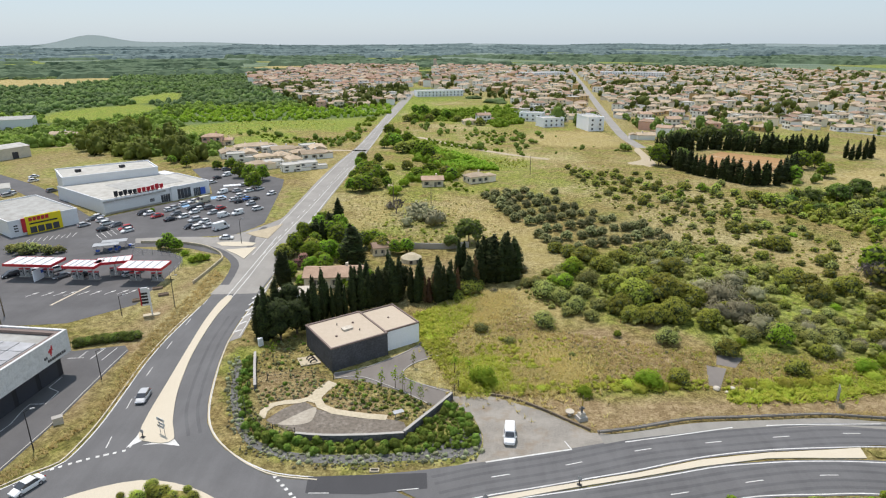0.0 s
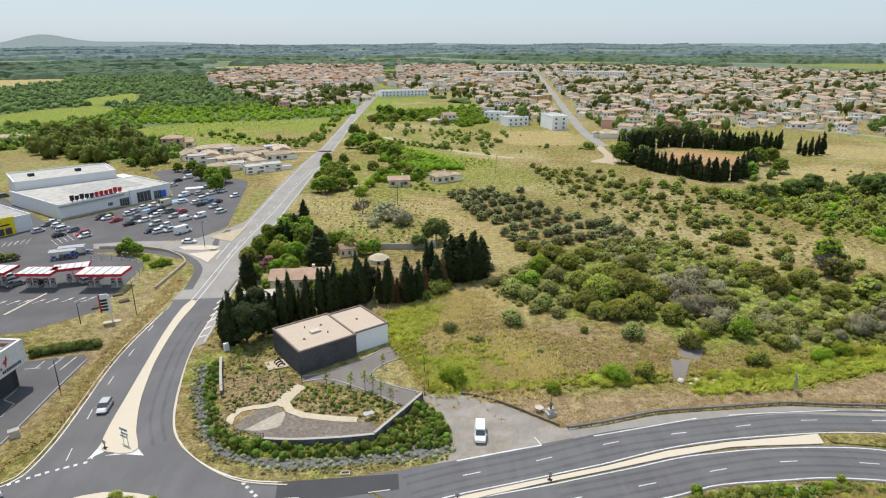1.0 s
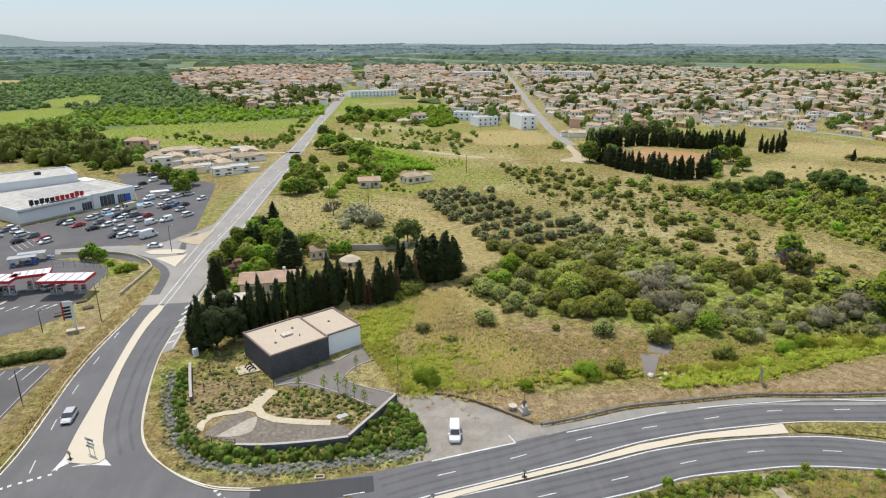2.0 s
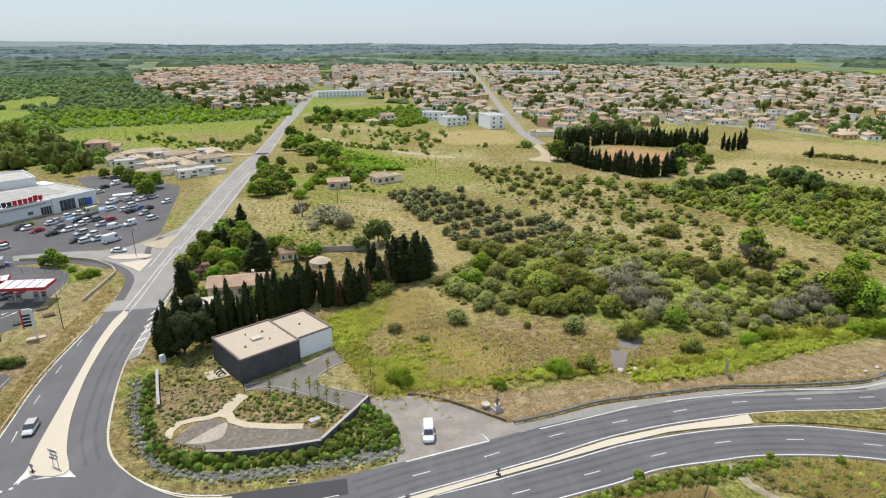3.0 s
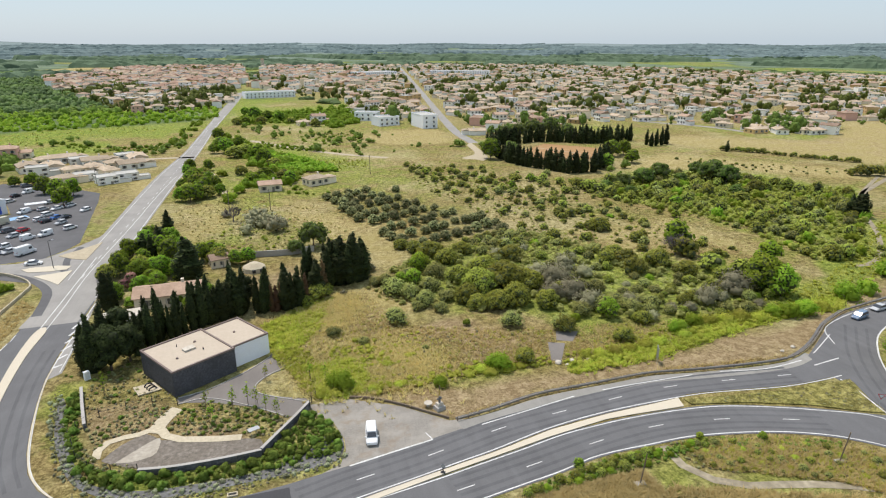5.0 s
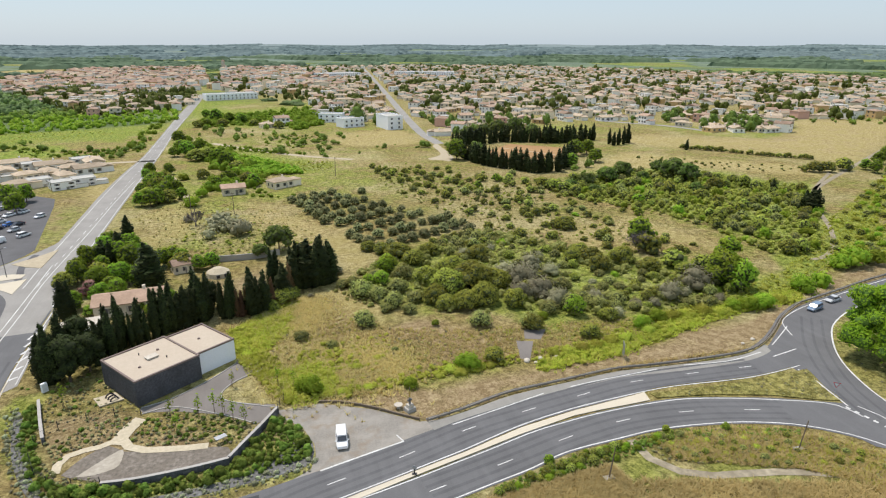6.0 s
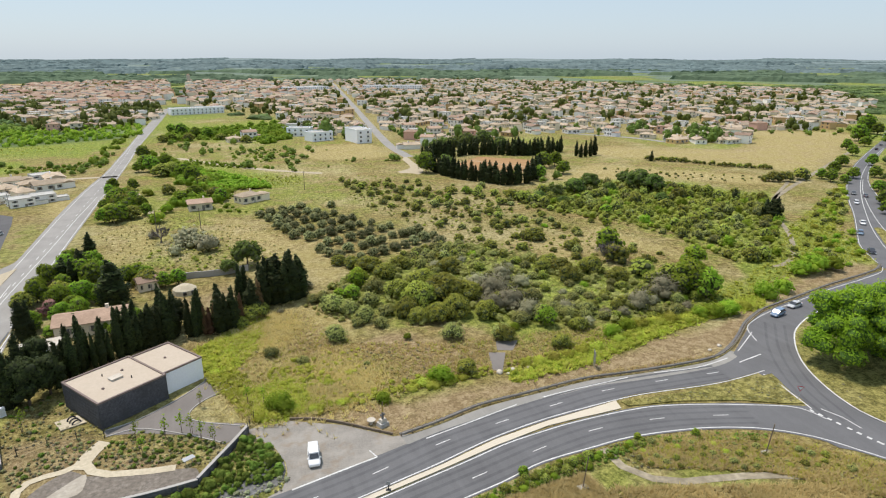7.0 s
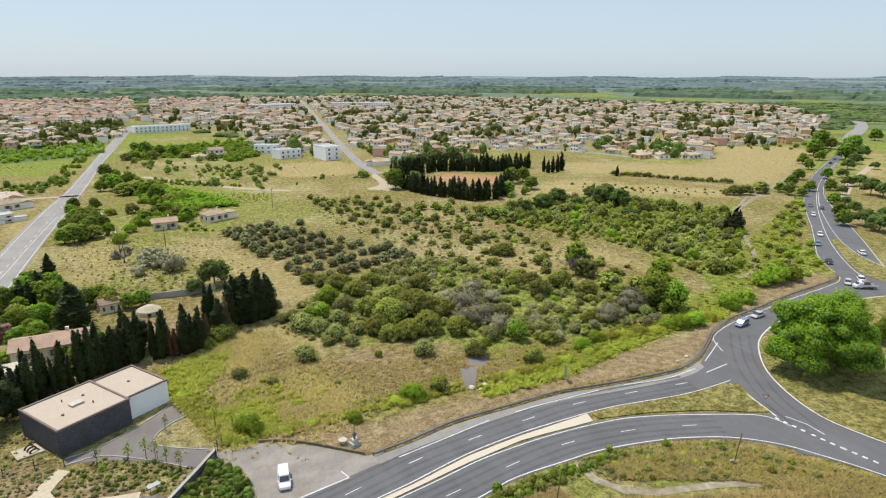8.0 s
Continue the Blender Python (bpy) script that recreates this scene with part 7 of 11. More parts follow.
diy_store()
lot = sheet("car_park", [(-144.3, 175.0), (-152.6, 186.2), (-145.4, 191.5), (-128.3, 203.8), (-121.4, 213.1), (-107.1, 232.5), (-95.6, 247.3), (-101.8, 261.9), (-124.2, 299.3), (-117.9, 304.9), (-91.4, 292.1), (-72.8, 275.4), (-70.1, 261.6), (-62.3, 204.7), (-63.9, 199.3), (-68.3, 191.0), (-82.9, 188.1), (-94.8, 182.3), (-122.2, 183.6)], 0.02, M_YARD, "wide grey asphalt supermarket car park", "car park", False)
for k in range(9):
    a, b = Vector((-131.3, 182.6)).lerp(Vector((-120.2, 188.9)), k / 8), Vector((-132.6, 186.6)).lerp(Vector((-121.5, 193.9)), k / 8)
    painted(lot, [a, b], 0.16, 0.04, name="bay_line")
for k in range(7):
    a, b = Vector((-109.4, 186.5)).lerp(Vector((-104.7, 196.3)), k / 6), Vector((-114.1, 191.9)).lerp(Vector((-109.2, 201.6)), k / 6)
    painted(lot, [a, b], 0.14, 0.04, name="bay_line")
blue_bay = sheet("bay_marking", [(-101.7, 229.0), (-99.7, 231.5), (-97.0, 228.1), (-99.0, 225.6)], 0.045, surface("blue bay paint", (0.25, 0.42, 0.62), 0.7), "faded blue parking bay", "marking", False)
blue_bay_two = sheet("bay_marking", [(-96.3, 241.5), (-90.2, 245.3), (-87.6, 241.4), (-93.1, 237.7)], 0.045, surface("blue bay paint", (0.25, 0.42, 0.62), 0.7), "faded blue parking bay", "marking", False)
station_yard = sheet("forecourt", [(-105.4, 122.3), (-84.7, 124.8), (-74.0, 135.0), (-74.3, 149.5), (-74.6, 162.3), (-76.3, 169.0), (-82.4, 174.1), (-96.4, 178.5), (-120.8, 181.4), (-147.9, 179.9)], 0.015, M_YARD, "grey asphalt filling station forecourt", "forecourt", False)
painted(station_yard, [(-94.3, 134.7), (-91.5, 147.6)], 0.6, 0.04, name="lane_bar", material=M_MEDIAN)
for x0 in (45, 72, 94, 112, 136, 158, 184, 206, 222):
    cx = x0
    pts = [Vector(p) for p in ((-104.4, 139.9), (-79.7, 141.6))]
    a = pts[0].lerp(pts[1], (x0 - 40) / 182)
    g = Geo()
    for seg in (((0, 0), (0.0, 3.2)),):
        p0, p1 = a + Vector((0.0, 0.0)), a + Vector((1.7, 3.0))
        d = (p1 - p0).normalized()
        s = Vector((-d.y, d.x))
        g.face([(*(p0 - s * 0.1), 0.04), (*(p0 + s * 0.1), 0.04), (*(p0 + d * 2.0 + s * 0.1), 0.04), (*(p0 + d * 2.0 - s * 0.1), 0.04)][::-1])
        g.face([(*(p0 + d * 2.0 - s * 0.4), 0.04), (*(p0 + d * 3.4), 0.04), (*(p0 + d * 2.0 + s * 0.4), 0.04)])
    part("lane_arrow", g, M_PAINT, station_yard)


def fuel_canopy(origin, toward, depth, pumps, label):
    at, L = frame_at(origin, toward)
    c = thing("fuel_canopy", label, "canopy", "filling station canopies", at=at)
    g = Geo()
    rect(g, 0.15, 0.15, L - 0.15, depth - 0.15, 4.1, 4.6)
    part("deck", g, M_WHITE_SHEET, c, "white ribbed canopy roof")
    for k in range(1, 5):
        p = Geo()
        rect(p, L * k / 5 - 0.12, 0.2, L * k / 5 + 0.12, depth - 0.2, 4.6, 4.72)
        part("roof_rib", p, M_GALV, c)
    g = Geo()
    parapet(g, 0, 0, L, depth, 3.95, 4.65, 0.15)
    part("fascia", g, M_RED, c, "red fascia band")
    for k in range(pumps):
        u = L * (k + 0.5) / pumps
        p = Geo()
        p.tube((u, depth / 2, 0), (u, depth / 2, 4.1), 0.14, 0.14, 8)
        part("column", p, M_WHITE_SHEET, c)
        p = Geo()
        rect(p, u - 1.6, depth / 2 - 0.5, u + 1.6, depth / 2 + 0.5, 0.0, 0.2)
        part("pump_plinth", p, M_CONCRETE, c)
        for du in (-0.9, 0.9):
            q = thing("fuel_pump", "grey and red fuel pump with black hoses", "fuel pump", "fuel pumps", at=at @ Matrix.Translation((u + du, depth / 2, 0.2)))
            p = Geo()
            p.box(0, 0, 0, 0.9, 0.5, 1.9, shrink=0.94)
            part("cabinet", p, M_GALV, q)
            p = Geo()
            p.box(0, 0, 1.9, 0.95, 0.55, 0.3)
            part("header", p, M_RED, q)
            p = Geo()
            p.box(0, -0.26, 1.1, 0.6, 0.03, 0.5)
            part("display", p, M_GLASS, q)
            for s in (-0.5, 0.5):
                p = Geo()
                p.tube((s, -0.1, 1.7), (s * 1.3, -0.2, 0.5), 0.04, 0.04, 5)
                p.tube((s * 1.3, -0.2, 0.5), (s * 0.9, -0.3, 1.1), 0.04, 0.04, 5)
                part("hose", p, M_BLACK, q)


fuel_canopy((-116.1, 151.0), (-102.7, 150.0), 6.2, 2, "white filling station canopy with red fascia over the car wash")
fuel_canopy((-99.5, 149.2), (-90.7, 148.7), 5.4, 2, "white filling station canopy with red fascia")
fuel_canopy((-84.3, 147.8), (-72.7, 147.4), 6.0, 2, "white filling station canopy with red fascia beside the slope")
fuel_canopy((-91.9, 151.2), (-83.7, 153.8), 4.5, 1, "plain white link canopy behind the pumps")
kiosk = thing("car_wash_wall", "white car wash partition with a blue panel", "wall", at=frame_at((-107.5, 149.7), (-106.8, 155.9))[0])
g = Geo()
rect(g, 0, 0, 7.0, 0.3, 0, 3.0)
part("panel", g, M_WHITE, kiosk)
g = Geo()
rect(g, 2.6, -0.03, 4.6, 0.0, 1.6, 2.4)
part("lettering_bar", g, M_BLUE, kiosk)

totem_at = frame_at((-67.3, 129.2), (-65.8, 129.8))[0]
totem = thing("price_totem", "white and red fuel price totem on a concrete foot", "sign", at=totem_at)
g = Geo()
rect(g, -2.0, -0.6, 1.6, 0.8, 0, 0.2)
part("foot", g, M_CREAM_PATH, totem)
g = Geo()
rect(g, -0.2, 0, 0.15, 0.3, 0.2, 6.6)
part("post", g, M_WHITE_SHEET, totem)
g = Geo()
rect(g, -2.0, 0, -0.2, 0.3, 2.6, 6.9)
face = part("board", g, M_WHITE_SHEET, totem)
for k in range(4):
    p = Geo()
    rect(p, -1.8, -0.03, -0.4, 0.0, 3.0 + k * 0.75, 3.5 + k * 0.75)
    part("price_bar", p, M_BLACK, face)
p = Geo()
rect(p, -2.05, -0.03, -1.75, 0.33, 2.6, 6.9)
part("red_edge", p, M_RED, face)
for k, (x, y) in enumerate([(-74.6, 137.3), (-73.1, 144.9), (-69.8, 140.8)]):
    f = thing("planter", "weathered wooden planter box on the slope", "planter", "planters", at=pose(x, y, 0, 0, 0, 30))
    g = Geo()
    parapet(g, -1.2, -0.7, 1.2, 0.7, 0, 0.5, 0.12)
    part("frame", g, M_WOOD, f)
    g = Geo()
    rect(g, -1.08, -0.58, 1.08, 0.58, 0, 0.4)
    part("soil", g, M_BARK, f)


def simple_hall(origin, toward, depth, h, wall_mat, roof_mat, name, label, doors=3):
    at, L = frame_at(origin, toward)
    b = thing(name, label, "building", at=at)
    g = Geo()
    rect(g, 0, 0, L, depth, -0.3, h)
    part("wall", g, wall_mat, b)
    g = Geo()
    for u0, u1 in ((0, L),):
        g.face([(-0.3, -0.3, h), (L + 0.3, -0.3, h), (L + 0.3, depth / 2, h + 1.2), (-0.3, depth / 2, h + 1.2)])
        g.face([(-0.3, depth / 2, h + 1.2), (L + 0.3, depth / 2, h + 1.2), (L + 0.3, depth + 0.3, h), (-0.3, depth + 0.3, h)])
        g.face([(-0.3, -0.3, h), (-0.3, depth / 2, h + 1.2), (-0.3, depth + 0.3, h)])
        g.face([(L + 0.3, depth + 0.3, h), (L + 0.3, depth / 2, h + 1.2), (L + 0.3, -0.3, h)])
    part("roof", g, roof_mat, b)
    for k in range(doors):
        p = Geo()
        u = L * (k + 0.5) / doors
        rect(p, u - 1.6, -0.06, u + 1.6, 0.01, 0, min(h - 1, 3.6))
        part("door", p, surface_dark, b)
    return b


simple_hall((-330.4, 421.9), (-292.1, 440.8), 26, 8, M_WHITE_SHEET, M_ROOF_GREY, "warehouse", "long white industrial warehouse", 0)
simple_hall((-241.2, 306.2), (-227.2, 336.4), 16, 6.0, surface("beige sheet metal", (0.60, 0.56, 0.47), 0.6), M_ROOF_PALE, "warehouse", "beige metal warehouse on a dry lot", 2)
simple_hall((-188.0, 240.4), (-178.7, 247.0), 9, 3, M_WHITE_SHEET, M_ROOF_PALE, "shed", "small white shed by the service road", 1)

# ---- houses ----


def house_form(w, d, storeys, roof_kind, wall_mat, roof_mat, wing, label, seed, group="village houses"):
    """A house with walls, a tiled roof with eaves, windows, a door and a chimney."""
    r = random.Random(seed)
    b = thing("house", label, "house", group)
    h = 2.9 * storeys

    def block(x, y, w, d, h, nm):
        g = Geo()
        g.box(x, y, -0.4, w, d, h + 0.4)
        part(nm, g, wall_mat, b)
        e, rise = 0.45, min(w, d) * 0.17
        g = Geo()
        x0, x1, y0, y1 = x - w / 2 - e, x + w / 2 + e, y - d / 2 - e, y + d / 2 + e
        if roof_kind == "flat":
            parapet(g, x0 + e - 0.1, y0 + e - 0.1, x1 - e + 0.1, y1 - e + 0.1, h, h + 0.5, 0.25)
            rect(g, x0 + e, y0 + e, x1 - e, y1 - e, h, h + 0.15)
        else:
            k = min(w, d) / 2 * (0.95 if roof_kind == "hip" else 0.0)
            if w >= d:
                p, q = (x0 + k, (y0 + y1) / 2, h + rise), (x1 - k, (y0 + y1) / 2, h + rise)
                c = [(x0, y0, h), (x1, y0, h), (x1, y1, h), (x0, y1, h)]
                top = [([c[0], c[1], q, p]), ([c[2], c[3], p, q]), ([c[1], c[2], q]), ([c[3], c[0], p])]
            else:
                p, q = ((x0 + x1) / 2, y0 + k, h + rise), ((x0 + x1) / 2, y1 - k, h + rise)
                c = [(x0, y0, h), (x1, y0, h), (x1, y1, h), (x0, y1, h)]
                top = [([c[1], c[2], q, p]), ([c[3], c[0], p, q]), ([c[0], c[1], p]), ([c[2], c[3], q])]
            for f in top:
                g.face([(a, bb, z + 0.18) for a, bb, z in f])
            for i in range(4):
                a, c2 = c[i], c[(i + 1) % 4]
                g.face([a, c2, (c2[0], c2[1], c2[2] + 0.18), (a[0], a[1], a[2] + 0.18)])
            g.face([c[3], c[2], c[1], c[0]])
        return part("roof", g, roof_mat, b)

    roof = block(0, 0, w, d, h, "wall")
    if wing:
        block(w * 0.5 + 2.2, -d * 0.15, 5.0, d * 0.65, 2.7, "wing_wall")
    if roof_kind != "flat":
        g = Geo()
        g.box(w * 0.2, d * 0.12, h, 0.7, 0.7, min(w, d) * 0.17 + 0.9)
        part("chimney", g, wall_mat, roof)
    for s in range(storeys):
        for u in ((-0.3, 0.3) if w < 10 else (-0.34, 0.02, 0.34)):
            g = Geo()
            g.box(u * w, -d / 2 - 0.02, 0.9 + s * 2.9, 1.2, 0.12, 1.35)
            g.box(u * w - 0.85, -d / 2 - 0.03, 0.9 + s * 2.9, 0.4, 0.08, 1.35, mat=1)
            g.box(u * w + 0.85, -d / 2 - 0.03, 0.9 + s * 2.9, 0.4, 0.08, 1.35, mat=1)
            part("window", g, (M_GLASS, M_SHUTTER), b)
        for v in (-0.2, 0.25):
            g = Geo()
            g.box(-w / 2 - 0.02, v * d, 0.9 + s * 2.9, 0.12, 1.1, 1.3)
            part("window", g, M_GLASS, b)
    g = Geo()
    g.box(w * 0.12, -d / 2 - 0.02, 0, 1.0, 0.1, 2.1)
    part("door", g, M_SHUTTER, b)
    return b


M_SHUTTER = surface("faded shutters", (0.36, 0.33, 0.28), 0.7, 0.1, 3.0, 0.1, spread=0.5)
CREAM = "cream rendered village house with a clay tile roof"
forms = []
for k, (w, d, st, rk, wm, rm, wing, lab) in enumerate((
        (11, 8, 1, "hip", M_HOUSE_CREAM, M_TILE_PALE, True, CREAM), (9, 8, 2, "hip", M_HOUSE_CREAM, M_TILE_PALE, False, CREAM),
        (12, 8.5, 1, "gable", M_HOUSE_WHITE, M_TILE_PALE, True, "off-white bungalow with a pale tile roof"), (10, 9, 2, "gable", M_HOUSE_WHITE, M_TILE_ROOF, True, "off-white two-storey house with a terracotta roof"),
        (9, 7, 1, "gable", M_HOUSE_CREAM, M_TILE_ROOF, False, "small cream house with a terracotta roof"), (13, 9, 1, "hip", M_HOUSE_OCHRE, M_TILE_PALE, False, "ochre bungalow with a pale tile roof"),
        (9, 8, 2, "flat", M_HOUSE_WHITE, M_ROOF_PALE, True, "white cubic house with flat roofs"), (11, 9, 2, "hip", M_HOUSE_PINK, M_TILE_ROOF, False, "pink rendered house with a terracotta roof"))):
    forms.append((house_form(w, d, st, rk, wm, rm, wing, lab, k), max(w, d)))

# houses set singly where the land shows them, then the village behind
used_forms = set()


def put_house(k, x, y, turn, label="", scale=1.0, tall=1.0):
    ob = forms[k][0]
    m = Matrix.Translation((x, y, 0)) @ Matrix.Rotation(turn, 4, "Z") @ Matrix.Diagonal((scale, scale, tall, 1))
    if k in used_forms:
        ob = copy_thing(ob, m)
    else:
        ob.matrix_world = m
        used_forms.add(k)
    if label:
        ob["label"] = label
    return ob


put_house(0, *(14.6, 269.8), 0.5, "old cream farmhouse with a faded tile roof", 0.85)
put_house(4, *(-4.8, 263.2), 0.1, "low stone barn with a terracotta roof")
put_house(0, *(19.6, 470.0), 0.3, "broad country house with a terracotta roof")
put_house(3, *(30.9, 480.0), 0.2, "country house wing under terracotta tiles")
put_house(5, *(317.0, 352.7), 0.1, "yellow ochre house at the field's edge")
put_house(2, *(350.4, 338.3), 0.05, "beige house beside the mown field")
put_house(0, *(-211.7, 364.4), 0.2, "country bungalow among trees")
put_house(2, *(-249.5, 402.8), 0.2, "beige country house behind a yard")
put_house(4, *(-167.7, 363.9), 0.2, "country house with a terracotta roof among trees")
put_house(7, *(-139.3, 371.8), 0.15, "house with a bright terracotta roof among trees")
put_house(4, *(-133.2, 376.0), 0.15, "low house with a bright terracotta roof among trees")
# white new houses beside the village road
for k, (x, y) in enumerate([(-109.0, 320.1), (-106.0, 331.5), (-94.1, 319.9), (-90.5, 343.7), (-85.1, 304.6), (-77.2, 313.5), (-67.4, 301.5), (-71.1, 329.5), (-92.0, 298.9), (-71.4, 347.2), (-74.5, 296.0), (-78.6, 332.9), (-98.5, 347.5), (-117.3, 333.4), (-115.2, 351.4), (-108.1, 355.2), (-78.5, 354.8), (-85.8, 324.6)]):
    put_house((6, 2, 0, 2, 6, 0)[k % 6], x, y, 0.35 + (k % 3) * 0.1 + (math.pi / 2 if k % 4 == 1 else 0), ("white new house with flat roofs beside the road", "new white bungalow with pale tiles beside the road")[k % 2], 1.0, 0.75 if k % 6 in (0, 4) else 1.0)
# white flats at the edge of the village


def flats(origin, toward, depth, storeys, label):
    at, L = frame_at(origin, toward)
    b = thing("apartment_building", label, "building", "apartment blocks", at=at)
    h = storeys * 3.0
    g = Geo()
    rect(g, 0, 0, L, depth, -0.3, h)
    wall = part("wall", g, M_WHITE, b)
    g = Geo()
    parapet(g, -0.1, -0.1, L + 0.1, depth + 0.1, h, h + 0.7, 0.3)
    part("parapet", g, M_WHITE, b)
    g = Geo()
    rect(g, 0.2, 0.2, L - 0.2, depth - 0.2, h, h + 0.15)
    part("roof", g, M_ROOF_PALE, b)
    n = max(2, int(L / 4))
    for s in range(storeys):
        for k in range(n):
            p = Geo()
            u = L * (k + 0.5) / n
            rect(p, u - 0.65, -0.06, u + 0.65, 0.02, s * 3 + 0.9, s * 3 + 2.2)
            part("window", p, M_GLASS, wall)
            if k % 2:
                p = Geo()
                rect(p, u - 1.5, -1.2, u + 1.5, 0, s * 3 - 0.1, s * 3 + 0.1)
                rect(p, u - 1.5, -1.2, u + 1.5, -1.1, s * 3 + 0.1, s * 3 + 1.0)
                part("balcony", p, M_HOUSE_WHITE, wall)


flats((73.0, 450.1), (89.0, 456.0), 12, 2, "white flat-roofed apartment block at the field")
flats((100.9, 429.8), (112.1, 431.8), 22, 3, "tall white stepped apartment block beside the street")
flats((59.7, 490.1), (76.4, 482.7), 10, 2, "cream terrace of flats at the field")
flats((-29.4, 707.2), (23.2, 720.7), 16, 2, "long white low block on the village road")
flats((135.7, 1044.6), (206.5, 1074.3), 30, 3, "long grey-white school building in the village")
flats((266.8, 1081.2), (362.6, 1042.1), 25, 3, "long pale block with a dark roof in the village")
# the villa inside the cypress hedge
villa = house_form(15, 8, 1, "gable", M_HOUSE_CREAM, M_TILE_ROOF, False, "cream villa with a faded tile roof behind cypresses", 90, "villa buildings")
villa.matrix_world = Matrix.Translation((*(-28.2, 149.3), 0)) @ Matrix.Rotation(0.05, 4, "Z")
annex = copy_thing(villa, Matrix.Translation((*(-18.8, 172.6), 0)) @ Matrix.Rotation(0.3, 4, "Z") @ Matrix.Diagonal((0.34, 0.6, 0.8, 1)))
annex["label"] = "small tiled annex in the villa garden"
shed_at = frame_at((-39.7, 134.8), (-32.4, 136.1))[0]
shed = thing("garden_shed", "low white shed with a pale flat roof", "shed", at=shed_at)
g = Geo()
rect(g, 0, 0, 8, 4, 0, 2.6)
part("wall", g, M_WHITE, shed)
g = Geo()
rect(g, -0.2, -0.2, 8.2, 4.2, 2.6, 2.8)
part("roof", g, M_PALE_STONE, shed)
pool_hut = thing("garden_oven", "cream domed outdoor oven in the garden", "oven", at=pose(*(-9.2, 165.7), 0, 0, 0, 20))
g = Geo()
g.tube((0, 0, 0), (0, 0, 1.2), 3.2, 3.0, 14)
g.tube((0, 0, 1.2), (0, 0, 2.2), 3.0, 1.2, 14)
part("dome", g, M_CREAM_PATH, pool_hut)
for s in (-1.0, 1.0):
    p = Geo()
    p.box(s, -2.95, 0.3, 0.8, 0.5, 0.8)
    part("opening", p, M_BLACK, pool_hut)
wall_line = evenly(smooth_line([(-18.1, 176.9), (-9.4, 176.8), (-0.8, 176.3), (7.8, 177.8)]), 22)
g = Geo()
for a, b in zip(wall_line, wall_line[1:]):
    d = b - a
    g.box((a.x + b.x) / 2, (a.y + b.y) / 2, -0.2, d.length, 0.3, 2.0, math.atan2(d.y, d.x))
structure("garden_wall", g, M_CONCRETE, "grey concrete garden wall", "wall")

# leafless grey trees on the slope


def bare_tree(x, y, height, spread, seed, label):
    rng = random.Random(seed)
    tree = thing("bare_tree", label, "tree", "bare trees", at=pose(x, y, 0))
    trunk, twigs = Geo(), Geo()
    fork = Vector((0.1, 0.05, height * 0.22))
    trunk.tube((0, 0, -0.3), tuple(fork), 0.28, 0.2, 7)

    def limb(start, heading, length, thick, depth):
        end = start + heading * length
        (trunk if depth == 0 else twigs).tube(tuple(start), tuple(end), thick, thick * 0.6, 6 if depth == 0 else 4 if depth == 1 else 3)
        if depth < 4:
            for _ in range((4, 4, 4, 3)[depth]):
                turn = Vector((rng.gauss(0, 1) * spread, rng.gauss(0, 1) * spread, rng.gauss(0.15, 0.6)))
                at = start.lerp(end, rng.uniform(0.45, 1.0))
                limb(at, (heading + turn * 0.6).normalized(), length * rng.uniform(0.55, 0.85), max(0.03, thick * 0.6), depth + 1)

    for k in range(5):
        a = k * 1.257 + rng.uniform(-0.3, 0.3)
        limb(fork, Vector((math.cos(a) * spread, math.sin(a) * spread, rng.uniform(0.7, 1.1))).normalized(), height * 0.3, 0.15, 0)
    part("trunk", trunk, M_BARE_WOOD, tree)
    part("crown", twigs, M_BARE_WOOD, tree, "tangle of leafless grey twigs")


M_BARE_WOOD = surface("bare grey wood", (0.19, 0.165, 0.155), 0.9, 0.1, 3.0, 0.3)
bare_tree(109.8, 146.0, 7.2, 0.8, 5, "bare grey tree in front of a green bush")
bare_tree(-17.3, 217.0, 6.5, 0.75, 8, "leafless grey tree in the dry meadow")
# the hedge's last cypresses, one of them dead
cypress_at([(6.2, 142.8, 9.5), (9.4, 147.6, 10.5)], width=1.5)
cypress_at([(3.4, 139.4, 8.8), (8.0, 145.4, 9.2)], DRY_CYPRESSES, 1.3)

# ---- the village: near houses singly, far houses as one mass ----
street = [(116.6, 360.3), (118.5, 402.6), (126.7, 461.8), (143.0, 562.7), (161.4, 674.6), (195.5, 882.6), (237.9, 1143.9), (282.2, 1422.3)]
entry = [(-39.4, 797.6), (-34.1, 977.2), (-30.4, 1174.0), (-27.1, 1381.5)]
FLATS_NEAR = [(80.5, 462.5), (109.8, 452.6), (69.2, 504.8), (-2.7, 721.4), (173.2, 1075.6)]
spots = []
for poly, seed, gap in ((VILLAGE_R, 41, 15.5), (VILLAGE_L, 42, 12.5)):
    spots += scatter(poly, 3400, gap, seed, 14)
keep = np.array(spots)
clear = edge_distance(street, keep[:, 0], keep[:, 1], False) > 11
clear &= edge_distance(entry, keep[:, 0], keep[:, 1], False) > 9
for fx, fy in FLATS_NEAR:
    clear &= np.hypot(keep[:, 0] - fx, keep[:, 1] - fy) > (24 if fy > 700 else 19)
green_gap = [noise.noise((x / 90, y / 90, 3.0)) > (0.33 if x > -30 or y > 900 else 0.12) for x, y in spots]
clear &= ~np.array(green_gap)
spots = [s for s, c in zip(spots, clear) if c]
